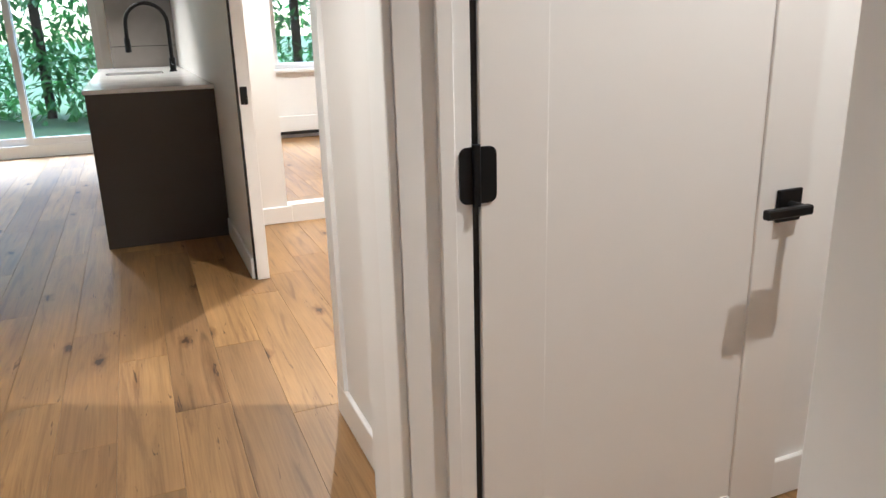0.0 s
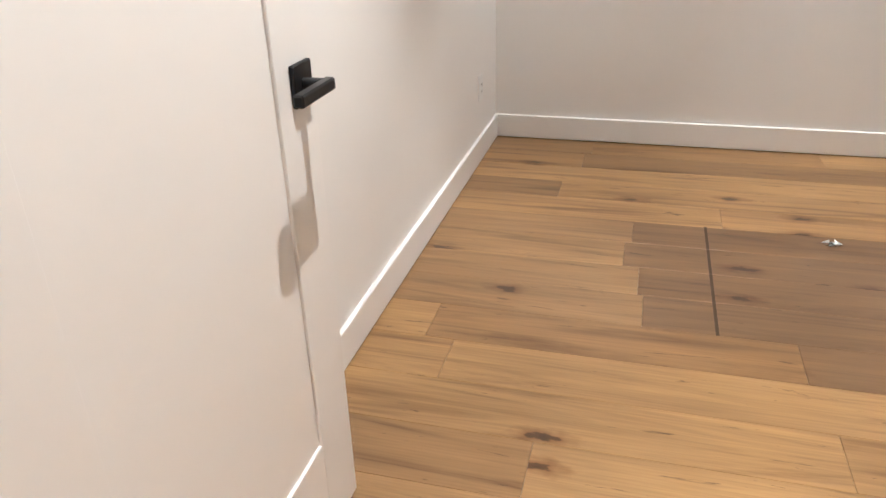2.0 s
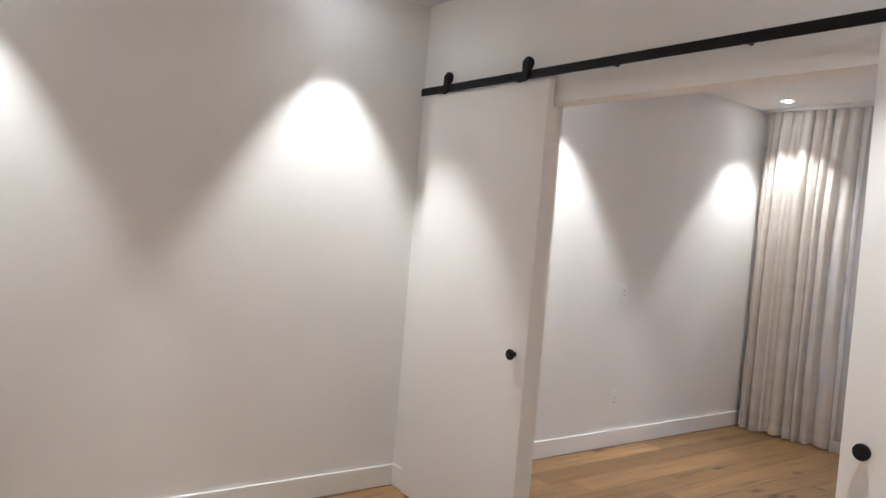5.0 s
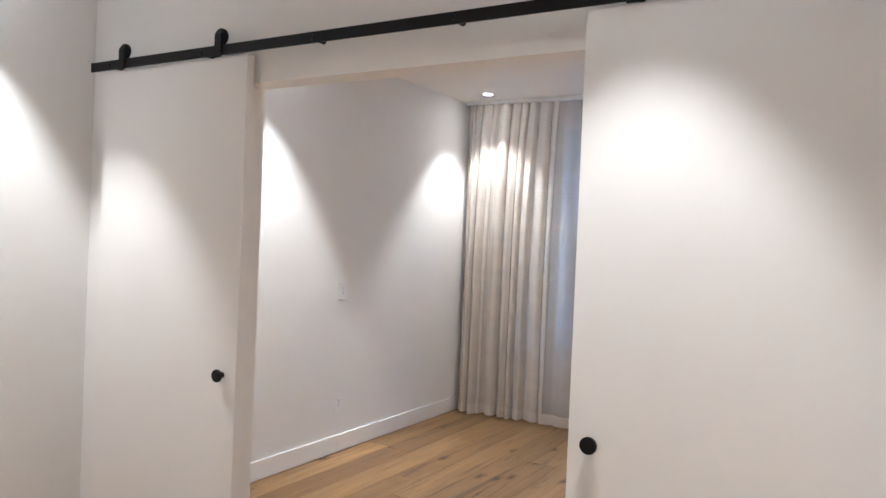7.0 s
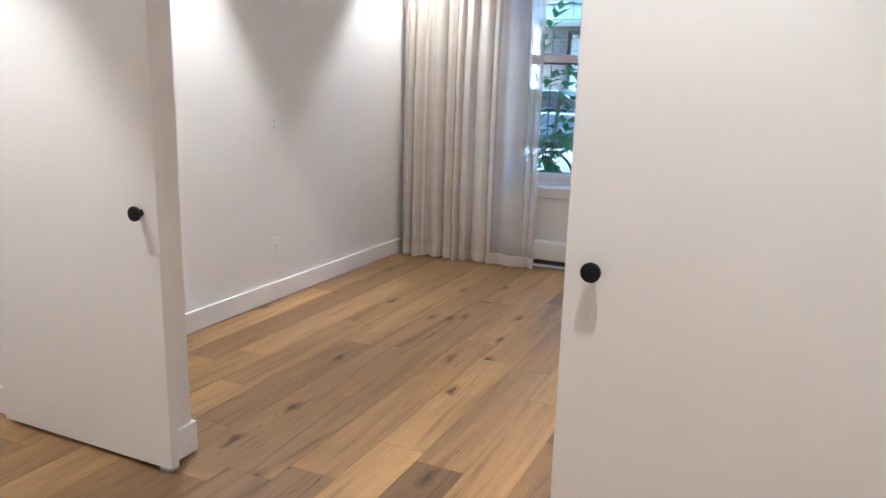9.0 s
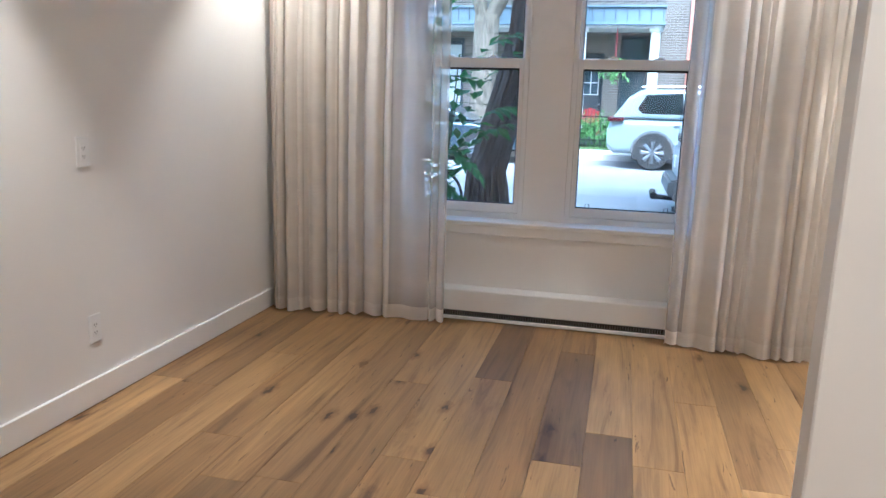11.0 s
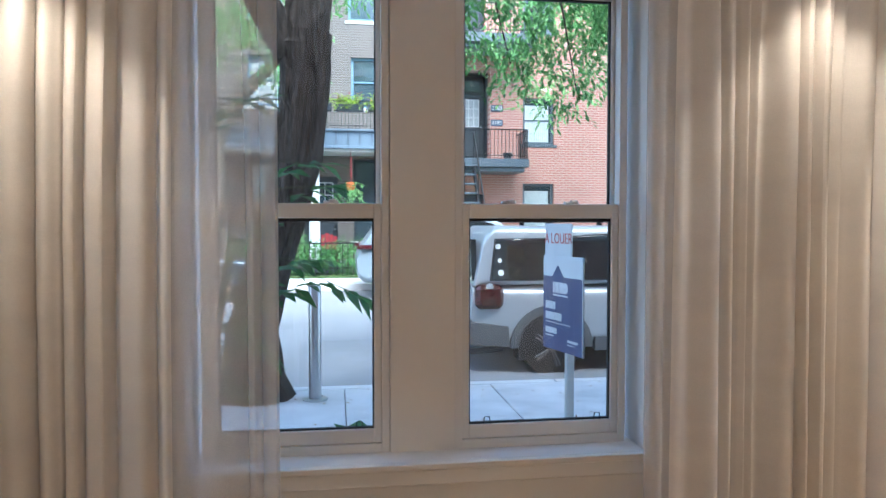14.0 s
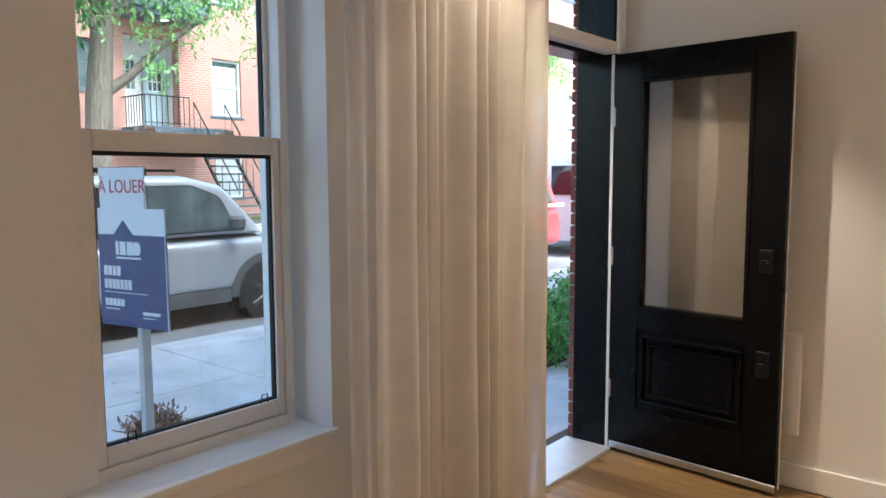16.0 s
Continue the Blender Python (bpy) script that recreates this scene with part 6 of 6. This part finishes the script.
Z2 = road_z(15.2) + 0.04
sv = vehicle("parked_suv", "pale silver-blue crossover parked at the far kerb", 15.15, 16.95, Z2 + 1.0, 0.16,
             [(1.96, Z2 + 0.42), (1.94, Z2 + 0.80), (2.02, Z2 + 1.06), (5.2, Z2 + 1.04), (6.35, Z2 + 0.86), (6.5, Z2 + 0.55), (6.42, Z2 + 0.30), (2.1, Z2 + 0.30)],
             [(2.04, Z2 + 1.04), (2.36, Z2 + 1.50), (2.62, Z2 + 1.66), (4.3, Z2 + 1.68), (4.75, Z2 + 1.58), (5.42, Z2 + 1.04)],
             [[(2.55, Z2 + 1.26), (2.72, Z2 + 1.54), (3.42, Z2 + 1.57), (3.46, Z2 + 1.16), (2.66, Z2 + 1.16)], [(3.52, Z2 + 1.16), (3.50, Z2 + 1.57), (4.2, Z2 + 1.58), (4.66, Z2 + 1.48), (4.98, Z2 + 1.15)]],
             PEARL, [(2.90, Z2 + 0.355), (5.56, Z2 + 0.355)], 0.355, clad=[arch_ring(2.90, Z2 + 0.355, 0.40, 0.06), arch_ring(5.56, Z2 + 0.355, 0.40, 0.06), [(3.36, Z2 + 0.28), (5.1, Z2 + 0.28), (5.1, Z2 + 0.42), (3.36, Z2 + 0.42)]],
             seams=[(3.47, 3.478, Z2 + 0.45, Z2 + 1.2), (4.5, 4.508, Z2 + 0.45, Z2 + 1.15)], spokes=8)
part("tail_light", boxes((1.94, 2.28, 15.13, 15.30, Z2 + 0.98, Z2 + 1.07), bevel=0.02), TAILRED, sv)
part("tail_light", boxes((1.94, 2.28, 16.8, 16.97, Z2 + 0.98, Z2 + 1.07), bevel=0.02), TAILRED, sv)
part("roof_rail", tube(bmesh.new(), [(2.6, 15.40, Z2 + 1.70), (3.5, 15.40, Z2 + 1.73), (4.3, 15.40, Z2 + 1.71)], 0.02, 8), CHROME, sv)
part("door_handle", boxes((3.30, 3.46, 15.11, 15.16, Z2 + 0.92, Z2 + 0.95), (4.32, 4.48, 15.11, 15.16, Z2 + 0.90, Z2 + 0.93), bevel=0.008), PEARL, sv)

sv.matrix_basis = Matrix.Translation((-0.15, 0.1, 0)) @ sv.matrix_basis
Z3 = Z2
dc = vehicle("parked_sedan", "dark blue-grey sedan parked at the far kerb", 15.2, 16.9, Z3 + 0.9, 0.2,
             [(-4.9, Z3 + 0.35), (-4.9, Z3 + 0.85), (-4.6, Z3 + 0.92), (-1.2, Z3 + 0.9), (0.05, Z3 + 0.76), (0.15, Z3 + 0.5), (0.1, Z3 + 0.25), (-4.8, Z3 + 0.25)],
             [(-4.5, Z3 + 0.9), (-3.8, Z3 + 1.36), (-2.2, Z3 + 1.40), (-1.1, Z3 + 0.9)],
             [[(-4.1, Z3 + 0.96), (-3.7, Z3 + 1.3), (-2.9, Z3 + 1.33), (-2.9, Z3 + 0.96)], [(-2.82, Z3 + 0.96), (-2.82, Z3 + 1.33), (-2.2, Z3 + 1.33), (-1.45, Z3 + 0.96)]],
             plain("dark_blue_paint", (0.05, 0.075, 0.10), 0.25, 0.4, relief=0, coat=0.6), [(-3.75, Z3 + 0.32), (-0.95, Z3 + 0.32)], 0.32, seams=[(-2.87, -2.862, Z3 + 0.4, Z3 + 1.0)], spokes=10)

BUSRED = plain("faded_red_paint", (0.50, 0.05, 0.055), 0.35, vary=0.12, relief=0, coat=0.3)
BUSWHITE = plain("cream_paint", (0.72, 0.71, 0.68), 0.35, vary=0.05, relief=0, coat=0.3)
R4 = -0.235
bus = vehicle("camper_van", "old red and white camper van parked along the kerb", 9.0, 10.72, R4 + 1.18, 0.14,
              [(8.55, R4 + 0.42), (8.5, R4 + 0.8), (8.55, R4 + 1.20), (12.75, R4 + 1.20), (12.86, R4 + 0.9), (12.84, R4 + 0.42), (8.7, R4 + 0.34)],
              [(8.56, R4 + 1.18), (8.72, R4 + 1.78), (8.95, R4 + 1.93), (12.1, R4 + 1.93), (12.4, R4 + 1.80), (12.72, R4 + 1.18)],
              [[(8.78, R4 + 1.26), (8.88, R4 + 1.66), (9.75, R4 + 1.68), (9.75, R4 + 1.26)], [(9.85, R4 + 1.26), (9.85, R4 + 1.68), (10.85, R4 + 1.68), (10.85, R4 + 1.26)], [(11.55, R4 + 1.26), (11.55, R4 + 1.68), (12.25, R4 + 1.66), (12.5, R4 + 1.26)]],
              BUSRED, [(9.3, R4 + 0.33), (11.75, R4 + 0.33)], 0.33, seams=[(10.95, 10.957, R4 + 0.45, R4 + 1.7), (11.48, 11.487, R4 + 0.45, R4 + 1.7)], rim=ALLOY, spokes=16)
part("roof_cap", prism(bmesh.new(), [(8.85, R4 + 1.80), (9.0, R4 + 1.99), (12.05, R4 + 1.99), (12.35, R4 + 1.80)], "y", 9.12, 10.60, 0.05), BUSWHITE, bus, "cream painted roof", smooth=True)
part("waist_band", boxes((8.52, 12.80, 8.985, 9.02, R4 + 1.16, R4 + 1.23), bevel=0.008), BUSWHITE, bus)
part("handle", boxes((11.56, 11.70, 8.96, 9.0, R4 + 1.02, R4 + 1.05), bevel=0.006), CHROME, bus)
part("louvres", boxes(*[(9.9, 10.8, 8.985 + (k * 0.055) * 0.12, 9.03 + k * 0.007, R4 + 1.29 + k * 0.055, R4 + 1.30 + k * 0.055) for k in range(7)]), BUSWHITE, bus)
bus.matrix_basis = Matrix.Translation((0.36, 0, 0)) @ bus.matrix_basis
wv = vehicle("delivery_van", "white high-roof van parked ahead of the camper", 9.05, 10.95, R4 + 1.25, 0.08,
             [(14.2, R4 + 0.4), (14.2, R4 + 1.25), (18.6, R4 + 1.2), (19.3, R4 + 0.95), (19.3, R4 + 0.4)],
             [(14.2, R4 + 1.2), (14.3, R4 + 2.4), (14.5, R4 + 2.5), (17.4, R4 + 2.5), (18.5, R4 + 1.2)],
             [[(16.9, R4 + 1.3), (16.9, R4 + 1.95), (17.6, R4 + 1.95), (18.1, R4 + 1.3)]],
             plain("white_van_paint", (0.72, 0.73, 0.73), 0.35, relief=0), [(15.2, R4 + 0.34), (18.3, R4 + 0.34)], 0.34, seams=[(16.8, 16.807, R4 + 0.45, R4 + 2.1)])
part("rear_window", boxes((14.17, 14.21, 9.25, 9.9, R4 + 1.35, R4 + 1.95), (14.17, 14.21, 10.1, 10.75, R4 + 1.35, R4 + 1.95), bevel=0.01), CARGLASS, wv)


# ---- pavement things ----
bol = thing("bollard", (1.18, 7.70, SW), "round brushed steel bollard bolted to the pavement", "bollard")
part("post", lathe(bmesh.new(), (1.18, 7.70, SW), (0, 0, 1), [(0, 0.057), (1.04, 0.057), (1.055, 0.050), (1.06, 0.02)], 24), STEEL, bol, smooth=True)
part("base_plate", lathe(bmesh.new(), (1.18, 7.70, SW), (0, 0, 1), [(0, 0.115), (0.012, 0.115), (0.016, 0.10)], 24), STEEL, bol, smooth=True)
for k in range(4):
    part("bolt", lathe(bmesh.new(), (1.18 + 0.088 * math.cos(k * 1.571 + 0.7), 7.70 + 0.088 * math.sin(k * 1.571 + 0.7), SW + 0.012), (0, 0, 1), [(0, 0.012), (0.012, 0.012)], 6), STEEL, bol)

sg = thing("rental_sign", (2.83, 5.47, SW), "blue and white to-let sign board on a pale metal post", "sign")
SIGNBLUE = plain("sign_navy", (0.045, 0.065, 0.17), 0.45, vary=0.05)
SIGNWHITE = plain("sign_white", (0.62, 0.66, 0.70), 0.45, vary=0.03)
SIGNRED = plain("sign_red", (0.42, 0.06, 0.05), 0.5)
A, B = Vector((2.79, 5.71, 0)), Vector((2.915, 5.16, 0))
u = (B - A).normalized()
wide = (B - A).length
NARROW = 0.87     # the board is narrower than its layout
face = Matrix(((u.x * NARROW, 0, u.y, 0), (u.y * NARROW, 0, -u.x, 0), (0, 1, 0, 0), (0, 0, 0, 1)))


def on_sign(along, z, out=0.0):
    """A pose on the board: along from its far edge, out towards the house."""
    p = A + u * along * NARROW + Vector((u.y, -u.x, 0)) * out
    return Matrix.Translation((p.x, p.y, z)) @ face


def sign_box(a0, a1, z0, z1, o0, o1):
    bm = boxes((a0, a1, z0, z1, o0, o1))
    bm.transform(on_sign(0, 0, 0))
    return bm


part("post", boxes((2.836, 2.886, 5.45, 5.50, SW, 1.30), bevel=0.004), plain("galvanised_post", (0.50, 0.52, 0.52), 0.45, 0.4), sg)
board_part = part("board", sign_box(0, wide, 0.72, 1.20, 0.030, 0.040), SIGNBLUE, sg)
part("white_band", sign_box(0, wide, 1.20, 1.335, 0.030, 0.040), SIGNWHITE, sg)
part("border", sign_box(wide - 0.006, wide, 0.72, 1.335, 0.029, 0.0412), SIGNWHITE, board_part)
bm = prism(bmesh.new(), [(0.14, 1.20), (0.30, 1.20), (0.22, 1.275)], "y", -0.0435, -0.039)
bm.transform(Matrix.Translation((A.x, A.y, 0)) @ Matrix(((u.x * NARROW, -u.y, 0, 0), (u.y * NARROW, u.x, 0, 0), (0, 0, 1, 0), (0, 0, 0, 1))))
part("roof_mark", bm, SIGNBLUE, board_part)
part("logo_bars", sign_box(0.15, 0.36, 1.075, 1.085, 0.040, 0.0425), SIGNWHITE, board_part)
for a0, a1, z0, z1 in ((0.15, 0.175, 1.095, 1.165), (0.185, 0.235, 1.095, 1.165), (0.245, 0.295, 1.095, 1.165), (0.04, 0.19, 0.985, 1.035), (0.04, 0.28, 0.915, 0.965), (0.04, 0.40, 0.895, 0.899), (0.04, 0.21, 0.825, 0.862), (0.04, 0.16, 0.805, 0.812), (0.36, 0.50, 0.79, 0.806), (0.36, 0.46, 0.772, 0.777)):
    n = max(1, int((a1 - a0) / 0.032)) if z1 - z0 > 0.03 else 1
    bm = bmesh.new()
    for k in range(n):
        w = (a1 - a0) / n
        box(bm, a0 + k * w, a0 + (k + (0.8 if n > 1 else 1)) * w, z0, z1, 0.040, 0.0425)
    bm.transform(on_sign(0, 0, 0))
    part("lettering", bm, SIGNWHITE, board_part, "unreadable white lettering")
bm = lathe(bmesh.new(), (0.325, 1.13, 0.0395), (0, 0, 1), [(0, 0.036), (0.003, 0.036)], 20)
bm.transform(on_sign(0, 0, 0))
part("logo_disc", bm, SIGNWHITE, board_part)
rider = part("rider_board", sign_box(0.02, 0.40, 1.335, 1.545, 0.028, 0.036), SIGNWHITE, sg, "white rider board with red capitals")
letters("rider_text", "À LOUER", 0.098, on_sign(0.212, 1.445, 0.037), SIGNRED, rider, 0.001)

bk = thing("bicycle", (0.15, 7.35, SW), "bicycle with thin black wheels leaning at the tree", "bicycle")
for x in (0.10, -0.92):
    ring = [(x + 0.33 * math.cos(k * math.tau / 32), 7.35, SW + 0.345 + 0.33 * math.sin(k * math.tau / 32)) for k in range(33)]
    wh = part("wheel", tube(bmesh.new(), ring, 0.016, 8, cap=False), TYRE, bk, smooth=True)
    part("rim", tube(bmesh.new(), [(x + (p[0] - x) * 0.94, p[1], SW + 0.345 + (p[2] - SW - 0.345) * 0.94) for p in ring], 0.009, 6, cap=False), CHROME, wh, smooth=True)
    bm = bmesh.new()
    for k in range(14):
        a = k * math.tau / 14
        tube(bm, [(x, 7.35, SW + 0.345), (x + 0.31 * math.cos(a), 7.35, SW + 0.345 + 0.31 * math.sin(a))], 0.0015, 4)
    part("spokes", bm, STEEL, wh)
part("frame", tube(tube(tube(tube(bmesh.new(), [(0.10, 7.35, 0.275), (-0.04, 7.35, 0.75)], 0.016, 8), [(-0.06, 7.35, 0.68), (-0.45, 7.35, 0.22), (-0.62, 7.35, 0.72), (-0.06, 7.35, 0.70)], 0.016, 8), [(-0.45, 7.35, 0.22), (-0.92, 7.35, 0.275)], 0.012, 8), [(-0.62, 7.35, 0.66), (-0.92, 7.35, 0.275)], 0.010, 8), plain("blue_frame_paint", (0.05, 0.10, 0.20), 0.35), bk)
part("saddle", boxes((-0.76, -0.50, 7.28, 7.42, 0.76, 0.82), bevel=0.025), BLACK, bk)
part("handlebar", tube(bmesh.new(), [(-0.02, 7.10, 0.88), (-0.06, 7.2, 0.84), (-0.06, 7.5, 0.84), (-0.02, 7.6, 0.88)], 0.012, 8), BLACK, bk)

# canopy over the entrance
cp = thing("entrance_canopy", (4.1, 4.5, 2.75), "dark ribbed metal canopy over the entrance with trailing vine", "canopy")
part("roof", prism(bmesh.new(), [(4.08, 2.96), (4.85, 2.78), (4.85, 2.82), (4.08, 3.00)], "x", 3.3, 5.4), DARKFRAME, cp)
part("ribs", boxes(*[(3.35 + k * 0.12, 3.39 + k * 0.12, 4.1, 4.8, 2.765, 2.78) for k in range(17)]), GREYPAINT, cp)
vine = thing("trailing_vine", (4.95, 5.1, 1.6), "thin green vine trailing beside the doorway", "vine")
part("leaves", clumps([((4.98, 4.85, 1.35), (0.06, 0.08, 0.30)), ((5.0, 4.9, 0.95), (0.05, 0.06, 0.2)), ((4.95, 4.85, 1.9), (0.05, 0.07, 0.35))], 70, 0.06, 61, 0.5), LEAFPALE, vine)
part("stem", tube(bmesh.new(), [(4.97, 4.85, 2.86), (4.95, 4.85, 1.9), (5.0, 4.9, 0.8)], 0.006, 6), LEAFDARK, vine)

# scattered dry leaves on the pavement and road edge
rnd = random.Random(77)
bm = bmesh.new()
for _ in range(150):
    x, y = rnd.uniform(-0.5, 9), rnd.choice((rnd.uniform(4.4, 8.0), rnd.uniform(8.3, 9.2), rnd.uniform(7.4, 8.0)))
    z = SW + 0.006 if y < 8.1 else road_z(y) + 0.008
    a = rnd.uniform(0, 6.28)
    leaf(bm, Vector((x, y, z)), Vector((math.cos(a), math.sin(a), 0.08)), Vector((0, 0, 1)), 0.06, 0.028)
tagged(part("fallen_leaves", bm, foliage("fallen_leaf", (0.14, 0.10, 0.05), (0.30, 0.22, 0.10))), "scattered dry fallen leaves on the pavement", "leaves", kind="stuff")


# ---- floor boards ----
def board(x0, x1, y0, y1):
    g, c = 0.0004, 0.0010
    bm = bmesh.new()
    lo = [bm.verts.new((x, y, -0.014)) for x, y in ((x0 + g, y0 + g), (x1 - g, y0 + g), (x1 - g, y1 - g), (x0 + g, y1 - g))]
    mid = [bm.verts.new((v.co.x, v.co.y, -c)) for v in lo]
    hi = [bm.verts.new((x, y, 0)) for x, y in ((x0 + g + c, y0 + g + c), (x1 - g - c, y0 + g + c), (x1 - g - c, y1 - g - c), (x0 + g + c, y1 - g - c))]
    for a, b in ((lo, mid), (mid, hi)):
        for i in range(4):
            bm.faces.new((a[i], a[(i + 1) % 4], b[(i + 1) % 4], b[i]))
    bm.faces.new(hi)
    return bm


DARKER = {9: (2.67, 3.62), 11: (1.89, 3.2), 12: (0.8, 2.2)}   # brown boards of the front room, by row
rnd = random.Random(11)
PW, PX = 0.1915, 0.969 - 0.1915 * 6
for k in range(40):
    x0 = PX + k * PW
    x1 = x0 + PW
    if x1 < 0 or x0 > 6.2:
        continue
    cuts = []
    y = -11.0 - rnd.uniform(0, 1.4)
    while y < 3.62:
        y += rnd.choice((1.05, 1.35, 1.7, 2.1)) * rnd.uniform(0.96, 1.04)
        cuts.append(y)
    cuts = [c for c in cuts if -10.8 < c < 3.4]
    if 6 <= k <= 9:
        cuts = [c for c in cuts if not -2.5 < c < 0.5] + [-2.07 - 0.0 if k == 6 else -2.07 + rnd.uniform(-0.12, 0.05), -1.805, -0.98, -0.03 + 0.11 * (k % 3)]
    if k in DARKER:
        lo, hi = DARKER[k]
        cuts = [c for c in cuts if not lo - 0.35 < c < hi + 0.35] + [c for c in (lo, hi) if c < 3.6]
    cuts = sorted(cuts + [-11.0, 3.62])
    for a, b in zip(cuts, cuts[1:]):
        if x1 > 4.64 and b > -5:
            if a > -5.3:
                x1 = min(x1, 4.64)
                if x0 > 4.6:
                    continue
            elif x0 > 4.6:
                b = -5.2
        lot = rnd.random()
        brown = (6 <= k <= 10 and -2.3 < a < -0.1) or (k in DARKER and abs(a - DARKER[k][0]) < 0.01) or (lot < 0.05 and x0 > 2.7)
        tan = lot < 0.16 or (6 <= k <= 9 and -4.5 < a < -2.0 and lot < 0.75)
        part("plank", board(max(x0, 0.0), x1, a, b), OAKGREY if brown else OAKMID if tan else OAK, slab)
for y in (-1.805, -0.98):
    part("hatch_joint", boxes((0.966, 1.735, y - (0.005 if y < -1.5 else 0.0025), y + (0.005 if y < -1.5 else 0.0025), -0.013, 0.0006)), plain("filled_joint", (0.045, 0.026, 0.015), 0.7), slab, "dark filled saw cut of a floor hatch")

# ---- concrete slabs of the near pavement ----
pave = thing("pavement", (3, 6, SW), "pale concrete pavement slabs with open joints", "pavement", kind="structure")
for k in range(-4, 14):
    for y0, y1 in ((YW, 5.32), (5.32, 6.72), (6.72, 8.10)):
        part("paving_slab", boxes((k * 1.45 + 0.004, (k + 1) * 1.45 - 0.004, y0 + 0.004, y1 - 0.004, SW - 0.05, SW), bevel=0.006), CONCRETE, pave)

# ---- brick return beside the entrance ----
BRICKRED = plain("red_facing_brick", (0.26, 0.085, 0.06), 0.85, vary=0.3, scale=12, relief=0.5, grain=70)
ret = tagged(part("wall_brick_return", boxes((4.606, 5.6, 3.87, 3.925, SW - 0.05, 2.9)), plain("mortar", (0.36, 0.33, 0.30), 0.95), None), "red brick return beside the entrance door", "wall", kind="structure")
me = mesh_of("brick", boxes((0, 0.195, 0, 0.065, 0, 0.057), bevel=0.004), BRICKRED)
half = mesh_of("brick_half", boxes((0, 0.092, 0, 0.065, 0, 0.057), bevel=0.004), BRICKRED)
rnd = random.Random(5)
for k in range(42):
    z = SW + k * 0.068
    x = 4.590 + rnd.uniform(-0.003, 0.003)
    row = [(half, 0.102), (me, 0.205), (me, 0.205)] if k % 2 else [(me, 0.205), (me, 0.205), (half, 0.102)]
    for m, step in row:
        b = new("brick", m)
        b.parent = ret
        b.matrix_basis = pose(x, 3.868, z)
        x += step
